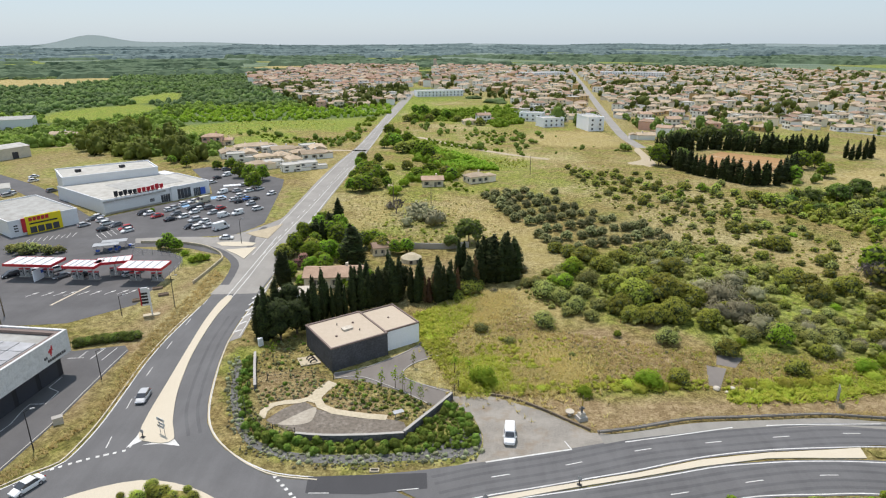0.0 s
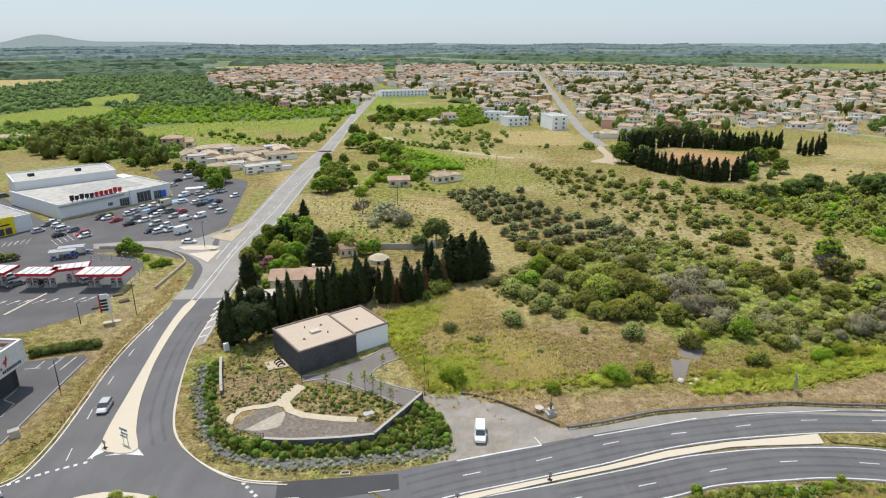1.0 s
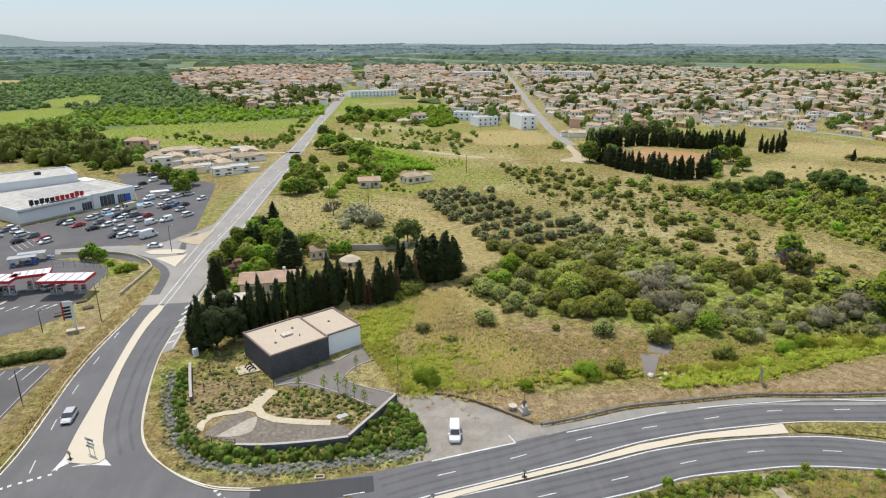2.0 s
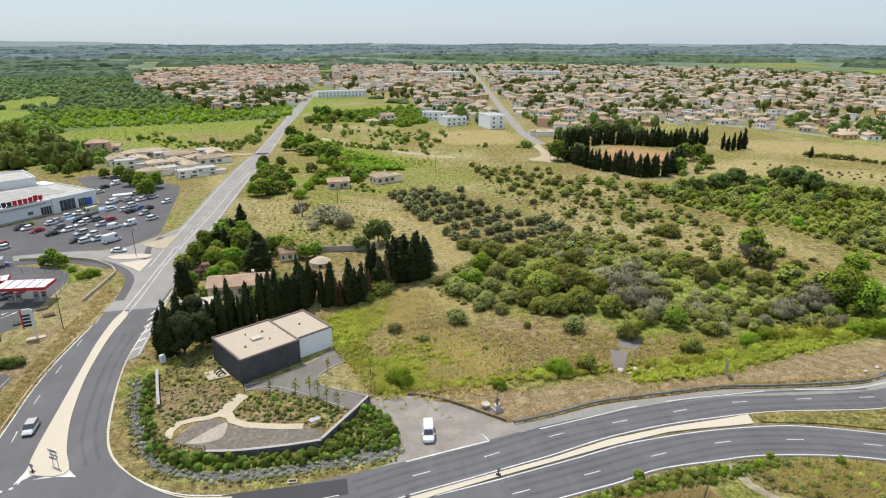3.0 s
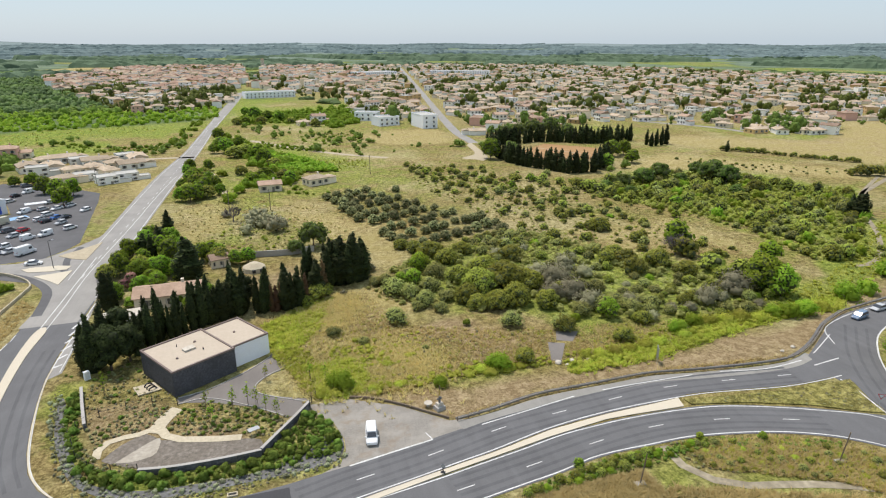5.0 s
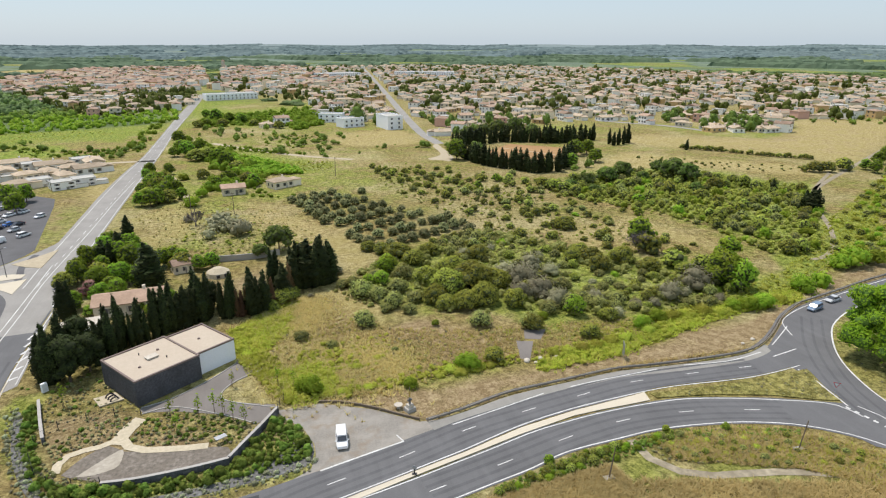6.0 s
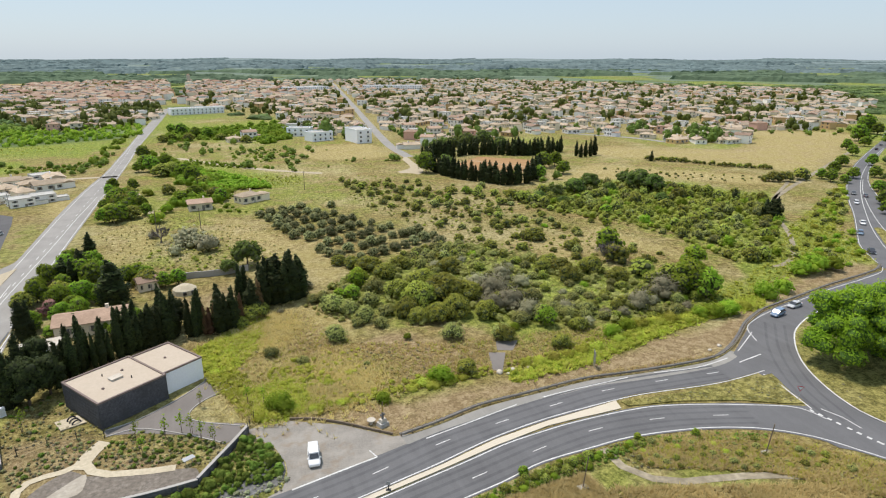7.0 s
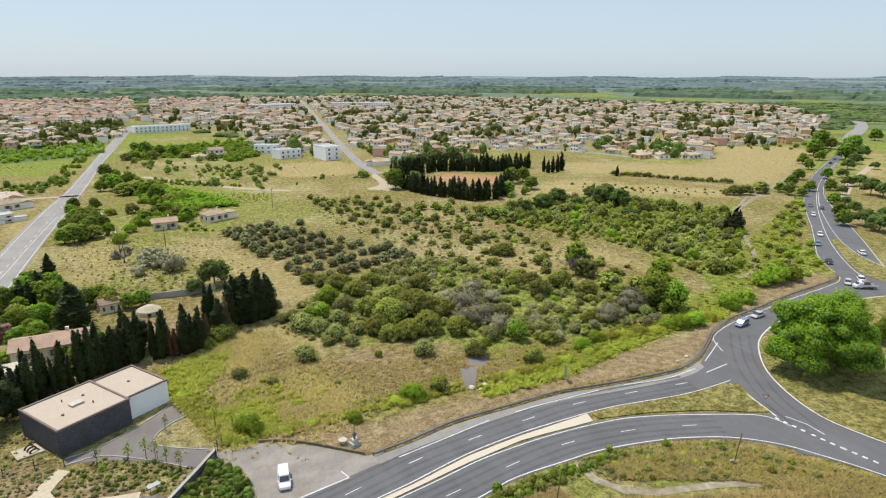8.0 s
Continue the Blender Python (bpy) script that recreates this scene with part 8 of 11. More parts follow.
# close-built cream houses behind the white flats
for x, y in scatter([(60.2, 503.1), (80.9, 663.5), (108.6, 751.7), (158.0, 749.3), (143.0, 594.6), (124.0, 500.0), (112.0, 492.0)], 140, 12.5, 43, 14):
    if edge_distance(street, np.array([x]), np.array([y]), False)[0] > 11 and min(math.dist((x, y), q) for q in spots) > 12.0 and min(math.dist((x, y), q) for q in FLATS_NEAR) > 17:
        spots.append((x, y))
spots.sort(key=lambda s: s[0] ** 2 + s[1] ** 2)


def town_turn(x, y):
    return 0.5 * round(noise.noise((x / 160, y / 160, 9.0)) * 6) + random.uniform(-0.08, 0.08)


for x, y in spots[:135]:
    k = random.choices(range(8), (5, 4, 6, 4, 3, 2, 2.5, 1.2))[0]
    put_house(k, x, y, town_turn(x, y) + random.choice((0, math.pi / 2)), scale=random.uniform(0.85, 1.05))
far = Geo()
r = random.Random(77)
for x, y in spots[135:]:
    w, d, st = r.uniform(8, 13), r.uniform(7, 10), r.choice((1, 1, 2, 2))
    old = x < 140 and y > 850
    if old:
        w, d, st = r.uniform(8, 16), r.uniform(9, 14), r.choice((2, 2, 3))
    a = town_turn(x, y) + r.choice((0, math.pi / 2))
    h = 2.9 * st
    c, s = math.cos(a), math.sin(a)
    far.box(x, y, 0, w, d, h, a, r.choice((0, 0, 1, 1, 1, 2)))
    tile = r.choice((4, 4, 7, 3)) if old else r.choice((3, 3, 4))
    if r.random() < 0.06:
        far.box(x, y, h, w + 0.2, d + 0.2, 0.4, a, 5)
    else:
        e, rise, k = 0.4, d * 0.18, d / 2 * r.choice((0.0, 0.9))

        def q(u, v, z):
            return (x + u * c - v * s, y + u * s + v * c, z)

        p0, p1 = q(-w / 2 - e + k, 0, h + rise), q(w / 2 + e - k, 0, h + rise)
        k4 = [q(u * (w / 2 + e), v * (d / 2 + e), h) for u, v in ((-1, -1), (1, -1), (1, 1), (-1, 1))]
        for f in ([k4[0], k4[1], p1, p0], [k4[2], k4[3], p0, p1], [k4[1], k4[2], p1], [k4[3], k4[0], p0]):
            far.face(f, tile)
    for u in (-0.25, 0.25) if math.hypot(x, y) < 900 else ():
        for fl in range(st):
            for side in (-1, 1):
                px, py = u * w, side * (d / 2)
                far.box(x + px * c - py * s, y + px * s + py * c, 0.9 + fl * 2.9, 1.3, 0.16, 1.4, a, 6)
tagged(part("village_houses", far, (M_HOUSE_CREAM, M_HOUSE_WHITE, M_HOUSE_OCHRE, M_TILE_PALE, M_TILE_ROOF, M_ROOF_PALE, M_GLASS, M_TILE_OLD)), "mass of cream village houses with clay roofs", "houses", "", "stuff")
# church tower and water tower on the skyline
tower = thing("church_tower", "square stone church tower above the roofs", "tower", at=pose(*(-18.0, 1437.3), 0))
g = Geo()
g.box(0, 0, 0, 7, 7, 20)
part("shaft", g, M_PALE_STONE, tower)
g = Geo()
g.box(0, 0, 20, 7.4, 7.4, 3.0, shrink=0.1)
part("cap", g, M_TILE_ROOF, tower)


# ---- woods and garden trees too many to count ----


def crown_pool(seed, leaves=64, masses=5, size=0.15, lump=0.5, core=0.9):
    me = leaf_mesh("pool", lumps(masses, 1.0, 1.3, seed, 0.0, lump), leaves, size, (M_WOODS,), seed, core=core)
    v = np.array([tuple(p.co) for p in me.vertices])
    nv = np.zeros((len(v), 3))
    for k in me.loops:
        nv[k.vertex_index] = k.normal
    f = [tuple(p.vertices) for p in me.polygons]
    bpy.data.meshes.remove(me)
    return v, f, nv


POOL = [crown_pool(300 + k) for k in range(6)]
POOL_FAR = [crown_pool(320 + k, 12, 1, 0.22, 0.62) for k in range(6)]
POOL_LOW = [crown_pool(340 + k, 26, 1, 0.2, 0.6, 0.8) for k in range(6)]


def woods(name, places, material, label, pool=POOL, seed=1):
    """Many crowns (x, y, z, radius, height factor) as one mass."""
    rng = random.Random(seed)
    vs, fs, ns, base = [], [], [], 0
    for x, y, z, rad, tall in places:
        v, f, nv = rng.choice(pool)
        a = rng.uniform(0, 6.28)
        c, s = math.cos(a), math.sin(a)
        w = np.stack([(v[:, 0] * c - v[:, 1] * s) * rad + x, (v[:, 0] * s + v[:, 1] * c) * rad + y, v[:, 2] * rad * tall + z], 1)
        vs.append(w)
        ns.append(np.stack([nv[:, 0] * c - nv[:, 1] * s, nv[:, 0] * s + nv[:, 1] * c, nv[:, 2] / max(0.5, tall)], 1))
        fs.extend(tuple(i + base for i in p) for p in f)
        base += len(v)
    me = bpy.data.meshes.new(name)
    me.from_pydata(np.concatenate(vs).tolist(), [], fs)
    me.materials.append(material)
    me.polygons.foreach_set("use_smooth", [True] * len(fs))
    ns = np.concatenate(ns)
    me.normals_split_custom_set_from_vertices((ns / (np.linalg.norm(ns, axis=1, keepdims=True) + 1e-9)).tolist())
    return tagged(new(name, me), label, "trees", "", "stuff")


def grown(polys, rng, low=3.0, high=5.5):
    out = []
    for poly, count, gap in polys:
        for x, y in scatter(poly, count, gap, rng.randint(0, 9999), 8):
            rad = rng.uniform(low, high)
            out.append((x, y, -0.35 * rad, rad, rng.uniform(0.8, 1.3)))
    return out


rw = random.Random(91)


def clear_of(places, polys):
    pts = np.array([p[:2] for p in places])
    bad = np.zeros(len(pts), bool)
    for poly in polys:
        bad |= inside(poly, pts[:, 0], pts[:, 1])
    return [p for p, b in zip(places, bad) if not b]


west = grown((([(-361.8, 469.7), (-704.8, 934.5), (-605.5, 1071.8), (-545.3, 1353.4), (-427.4, 1400.8), (-228.6, 812.2), (-129.8, 587.7), (-146.3, 568.4), (-227.1, 551.5), (-218.1, 494.9), (-282.4, 488.8)], 5200, 7.5),
              ([(-284.8, 365.3), (-354.6, 459.9), (-297.7, 449.8), (-286.4, 496.0), (-215.1, 487.6), (-191.0, 460.5), (-135.2, 371.7), (-123.9, 330.1), (-136.6, 323.6), (-167.2, 337.4), (-211.1, 379.2), (-233.8, 364.7)], 420, 6.0)), rw, 2.8, 6.0)
west = clear_of(west, CLEARINGS)
tall_grove = [(x, y, -0.5, rw.uniform(3.6, 6.2), rw.uniform(1.2, 1.7)) for x, y in scatter([(-213.2, 358.1), (-234.4, 402.2), (-239.5, 448.4), (-208.5, 436.3), (-169.5, 399.0), (-141.0, 344.1), (-122.7, 324.9), (-117.2, 304.8), (-138.9, 320.2), (-146.1, 310.9), (-160.7, 317.2), (-184.9, 344.5), (-183.0, 317.4)], 75, 6.0, 97)]
woods("grove", tall_grove, M_WOODS, "tall dark green pines and oaks behind the supermarket", seed=35)
woods("woods", [p for p in west if math.hypot(p[0], p[1]) < 640], M_WOODS, "dense green woodland beyond the fields", seed=5)
# crowns past 640 m take the copy with haze in its colour
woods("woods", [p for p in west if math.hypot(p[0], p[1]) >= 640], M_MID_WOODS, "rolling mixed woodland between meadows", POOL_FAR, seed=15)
thicket = grown((([(-259.3, 534.7), (-263.0, 600.8), (-197.3, 599.5), (-141.7, 593.1), (-52.6, 618.1), (-45.8, 535.0), (-68.0, 518.9), (-119.5, 496.8), (-157.0, 486.7), (-212.1, 480.6), (-244.3, 502.7)], 620, 5.5),), rw, 2.0, 4.2)
woods("thicket", thicket, M_BRIGHT, "bright green thicket along the meadow's edge", POOL_LOW, seed=25)
woods("reed_bed", [(x, y, 0.0, rw.uniform(1.2, 2.4), rw.uniform(0.8, 1.2)) for x, y in scatter([(-18.8, 362.0), (-1.4, 353.9), (19.2, 315.5), (26.3, 294.9), (4.3, 295.2), (-11.7, 319.0)], 240, 1.8, 95, 8)], M_BRIGHT, "bright green reeds along a ditch", seed=9)
village_green = []
for poly in (VILLAGE_R, VILLAGE_L):
    for x, y in scatter(poly, 5200, 5.0, rw.randint(0, 999), 4):
        leafy = noise.noise((x / 55, y / 55, 4.0)) + 0.5 * noise.noise((x / 18, y / 18, 6.0))
        if leafy > (-0.05 if math.hypot(x, y) > 900 or x > 0 else -0.2):
            village_green.append((x, y, -0.3, rw.uniform(2.0, 3.9) * (1 + 1.1 * max(0.0, min(0.6, leafy))), rw.uniform(1.2, 1.9)))
        elif rw.random() < 0.5:
            village_green.append((x, y, -0.3, rw.uniform(1.3, 2.5), rw.uniform(1.0, 1.9)))
village_green += grown((([(-311.1, 1061.0), (-200.3, 918.4), (-114.0, 688.0), (-149.3, 625.9), (-236.0, 812.4)], 60, 9.0), ([(-350.1, 1130.3), (-232.3, 812.3), (-145.6, 598.4), (-94.6, 567.4), (-68.5, 586.5), (-91.0, 654.6), (-137.6, 681.7), (-227.5, 895.7), (-328.0, 1166.7)], 190, 7.0)), rw, 2.5, 4.5)
pts = np.array([p[:2] for p in village_green])
near_lane = np.minimum(edge_distance(street, pts[:, 0], pts[:, 1], False), edge_distance(entry, pts[:, 0], pts[:, 1], False)) < 8.5
village_green = [p for p, n in zip(village_green, near_lane) if not n]
woods("village_trees", [p for p in village_green if math.hypot(p[0], p[1]) < 540], M_GARDEN, "green garden trees among the nearer houses", seed=6)
woods("village_trees", [p for p in village_green if math.hypot(p[0], p[1]) >= 540], M_GARDEN, "green garden trees among the far houses", POOL_FAR, seed=16)
# hedgerows and garden belts
belts = []
for line, n in (([(-136.7, 427.2), (-104.1, 398.4), (-80.2, 388.6), (-59.4, 393.0), (-52.4, 425.9)], 26), ([(-20.9, 464.1), (6.5, 451.1), (30.0, 433.0), (44.2, 416.4)], 16), ([(12.2, 369.8), (37.4, 349.6), (54.0, 331.4)], 12), ([(472.9, 329.9), (507.9, 340.0), (574.2, 369.5)], 10), ([(421.4, 385.9), (446.4, 366.4), (494.7, 345.7)], 20), ([(-81.8, 362.8), (-66.5, 370.8), (-51.6, 388.2)], 14), ([(140.7, 275.5), (149.3, 256.0), (164.6, 265.1)], 10), ([(77.9, 357.9), (110.9, 352.6)], 9), ([(-24.0, 440.3), (9.2, 425.9), (30.3, 392.1), (49.8, 365.7)], 22), ([(42.4, 411.6), (60.7, 414.4), (49.2, 383.9), (30.7, 396.6)], 16)):
    for p in evenly(smooth_line(line), n):
        belts.append((p.x + rw.gauss(0, 5), p.y + rw.gauss(0, 9), 0, rw.uniform(0.8, 3.0), rw.uniform(0.8, 1.3)))
green_belts = grown((([(-24.8, 556.7), (33.6, 564.8), (65.5, 512.6), (60.6, 472.7), (32.7, 473.2), (2.5, 487.5), (-26.2, 484.5)], 190, 4.6), ([(-36.5, 423.0), (-24.6, 417.4), (-8.4, 374.3), (4.8, 328.6), (-4.3, 322.1), (-15.4, 335.7), (-27.3, 350.4)], 60, 4.0),
                     ([(-13.8, 298.1), (-4.1, 303.7), (9.3, 297.9), (9.9, 282.0), (4.0, 272.3), (-12.8, 274.8)], 46, 3.6), ([(-63.0, 393.0), (-63.3, 464.8), (-57.8, 548.3), (-53.6, 557.2), (-53.9, 446.0), (-53.9, 379.3)], 30, 4.0)), rw, 1.8, 3.6)
green_belts += grown((([(-11.8, 397.1), (5.5, 378.5), (31.1, 351.6), (30.5, 344.1), (5.2, 363.7), (-12.1, 380.9)], 60, 2.4), ([(12.8, 427.7), (54.3, 421.6), (50.7, 377.9), (32.6, 369.6), (13.1, 378.4)], 46, 3.6), ([(4.0, 272.3), (10.9, 254.4), (22.7, 252.3), (15.4, 248.3), (1.3, 254.5)], 20, 2.6),
                      ([(-137.1, 429.9), (-105.9, 405.8), (-77.5, 393.2), (-58.4, 412.7), (-51.6, 388.2), (-76.7, 371.0), (-107.7, 384.4)], 80, 3.4)), rw, 0.8, 2.0)
field_trees = grown((([(-22.0, 484.7), (-23.8, 546.9), (17.6, 552.3), (62.9, 582.6), (67.7, 540.0), (66.0, 500.0), (58.0, 468.0), (40.0, 450.5), (26.9, 486.3)], 150, 5.4), ([(-18.0, 272.0), (-13.0, 279.0), (0.0, 279.0), (6.0, 284.0), (3.0, 272.5), (-5.0, 269.0)], 16, 3.2), ([(-18.4, 345.0), (-7.0, 336.0), (5.0, 322.0), (0.0, 306.0), (-14.0, 320.0)], 36, 4.0)), rw, 2.6, 4.6)
lanes = [[(a[0] + b[0]) / 2, (a[1] + b[1]) / 2] for a, b in zip(main_left, [(-46.0, 153.4), (-45.6, 172.9), (-46.1, 199.8), (-45.6, 241.1), (-44.5, 275.1), (-43.7, 320.9), (-42.7, 366.4), (-42.2, 417.7), (-41.6, 484.7), (-39.9, 547.9), (-37.8, 596.1), (-36.1, 666.1), (-33.0, 797.4)])]


def off_road(places, line, gap):
    pts = np.array([p[:2] for p in places])
    d = edge_distance(line, pts[:, 0], pts[:, 1], False)
    return [p for p, e in zip(places, d) if e > gap + p[3]]


belts, green_belts, field_trees = off_road(belts, lanes, 6), off_road(green_belts, lanes, 6), off_road(field_trees, lanes, 6)
woods("field_trees", field_trees, M_LEAF, "leafy green trees round the farmhouses and the field's edge", seed=18)
woods("hedgerow", green_belts, M_LEAF, "leafy green belts round farmhouses and along tracks", POOL_LOW, seed=17)
woods("hedgerow", belts, M_WOODS, "uneven green hedgerows along tracks and fields", seed=7)
# the far plain: strips of wood and vineyard up to the horizon
plain = []
for _ in range(34000):
    az = math.radians(rw.uniform(-42, 66))
    dist = 620 * (4750 / 620) ** (rw.random() ** 0.8)
    x, y = dist * math.sin(az), dist * math.cos(az)
    if field_strip(x, y) > (0.2 if dist < 1500 else -0.35) or (dist < 1250 and az < -0.2):
        continue
    q = max(0.0, (dist - 1500) / 3400)
    plain.append((x, y, 33 * q ** 1.2 + q * 6 * math.sin(az * 9 + 1) * math.sin(az * 23) - 1.5, rw.uniform(4.5, 8.0) * (1 + dist / 1500), rw.uniform(0.5, 0.8) / (1 + dist / 1100)))
plain = clear_of(plain, [VILLAGE_R, VILLAGE_L, [(-49.8, 103.1), (-170.4, 437.1), (-35.2, 916.0), (100.9, 459.4), (135.9, 381.9), (220.1, 422.8), (428.0, 392.2), (574.2, 402.9), (828.5, 523.2), (814.4, 434.9), (336.3, 117.7), (113.1, 30.9)]])
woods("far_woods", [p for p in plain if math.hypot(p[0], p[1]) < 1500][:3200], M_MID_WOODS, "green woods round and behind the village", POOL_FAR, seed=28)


def rise(x, y):
    """Height of the far plain."""
    az, q = math.atan2(x, y), max(0.0, (math.hypot(x, y) - 1500) / 3400)
    return 33 * q ** 1.2 + q * 6 * math.sin(az * 9 + 1) * math.sin(az * 23)


def wood_belts(count, seed, near, past, material):
    """Long belts and blocks of woodland, each a lumpy canopy with steep sides."""
    rb = random.Random(seed)
    vs, fs = [], []
    for _ in range(count):
        az, dist = math.radians(rb.uniform(-41, 64)), near * (past / near) ** rb.random()
        x, y = dist * math.sin(az), dist * math.cos(az)
        if inside(VILLAGE_R, x, y) or inside(VILLAGE_L, x, y) or (dist < 1700 and az > 0.45):
            continue
        big = 1 + dist / 2600
        long_, deep = rb.uniform(50, 230) * big, rb.uniform(14, 60) * big
        turn = -az + rb.gauss(0, 0.35)
        nu, nv = max(6, int(long_ / (5.5 * big))), max(4, int(deep / (7 * big)))
        c, s = math.cos(turn), math.sin(turn)
        base, ht = len(vs), rb.uniform(6, 11)
        for a in range(nu + 1):
            for b in range(nv + 1):
                u, w = (a / nu - 0.5) * long_, (b / nv - 0.5) * deep * (0.75 + 0.5 * noise.noise((a * 0.25, base, 2.0)))
                px, py = x + u * c - w * s, y + u * s + w * c
                rim = a in (0, nu) or b in (0, nv)
                z = -2.0 if rim else ht * (0.72 + 0.55 * noise.noise((px / 16, py / 16, 1.0)) + 0.3 * rb.random())
                vs.append((px + rb.gauss(0, 1.2), py + rb.gauss(0, 1.2), z + rise(px, py)))
        for a in range(nu):
            for b in range(nv):
                k = base + a * (nv + 1) + b
                fs.append((k, k + nv + 1, k + nv + 2, k + 1))
    me = bpy.data.meshes.new("far_woods")
    me.from_pydata(vs, [], fs)
    me.materials.append(material)
    return tagged(new("far_woods", me), "far belts of wood on the plain up to the horizon", "trees", "", "stuff")


# past about 2.2 km the belts carry the painted haze
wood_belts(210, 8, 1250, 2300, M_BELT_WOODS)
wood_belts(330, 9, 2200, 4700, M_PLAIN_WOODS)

# ---- vehicles ----


def loft(geo, rings, mat=0):
    """Joins rings of equal point counts, with end caps."""
    n, i = len(rings[0]), len(geo.v)
    for ring in rings:
        geo.v.extend(ring)
    for a in range(len(rings) - 1):
        for k in range(n):
            j = (k + 1) % n
            p, q = i + a * n, i + (a + 1) * n
            geo.f.append((p + k, q + k, q + j, p + j))
            geo.m.append(mat)
    geo.f.append(tuple(range(i, i + n)))
    geo.f.append(tuple(range(i + len(rings) * n - 1, i + (len(rings) - 1) * n - 1, -1)))
    geo.m.extend((mat, mat))


def shell_ring(x, half, z0, z1, round_=0.18):
    """A rounded upright section of a car body at station x."""
    k = round_
    pts = [(-half + k * 0.4, z0), (half - k * 0.4, z0), (half, z0 + k), (half, z1 - k), (half - k, z1), (-half + k, z1), (-half, z1 - k), (-half, z0 + k)]
    return [(x, a, b) for a, b in pts]


BODY = {"hatchback": (4.1, 1.75, 0.92, 1.48, (-1.75, -1.35, 0.35, 1.15)), "saloon": (4.5, 1.8, 0.9, 1.42, (-1.5, -0.95, 0.4, 1.3)),
        "estate": (4.5, 1.82, 0.98, 1.62, (-2.05, -1.75, 0.45, 1.25)), "van": (4.6, 1.85, 1.1, 1.88, (-2.2, -2.1, 0.75, 1.4)), "lorry_van": (5.8, 2.05, 1.3, 2.6, (-2.8, -2.75, 1.5, 2.2))}
PAINTS = {name: surface(name + " car paint", c, 0.25, 0.03, 1.0, 0.03, relief=0.0, spec=0.6) for name, c in
          (("white", (0.78, 0.78, 0.77)), ("silver", (0.48, 0.49, 0.50)), ("grey", (0.16, 0.165, 0.175)), ("black", (0.025, 0.025, 0.03)), ("red", (0.42, 0.03, 0.03)), ("blue", (0.05, 0.16, 0.45)), ("beige", (0.55, 0.50, 0.38)), ("slate", (0.17, 0.24, 0.34)))}
M_LAMP = surface("headlamp glass", (0.75, 0.76, 0.78), 0.15, 0.02, 1.0, 0.0, relief=0.0, spec=0.6)
M_TAIL = surface("tail lamp", (0.35, 0.01, 0.01), 0.2, 0.02, 1.0, 0.0, relief=0.0, spec=0.6)
M_RIM = surface("alloy rim", (0.5, 0.5, 0.52), 0.35, 0.1, 4.0, 0.05, metal=0.7)
wheel_mesh = {}


def wheel(parent, x, y, rad):
    if rad not in wheel_mesh:
        g = Geo()
        g.tube((0, -0.1, 0), (0, 0.1, 0), rad, rad, 14)
        h = Geo()
        h.tube((0, -0.115, 0), (0, 0.115, 0), rad * 0.62, rad * 0.62, 10)
        wheel_mesh[rad] = (g.mesh("tyre", M_TYRE), h.mesh("rim", M_RIM))
    w = new("wheel", wheel_mesh[rad][0])
    w.parent = parent
    w.location = (x, y, rad)
    q = new("rim", wheel_mesh[rad][1])
    q.parent = w


car_forms = {}


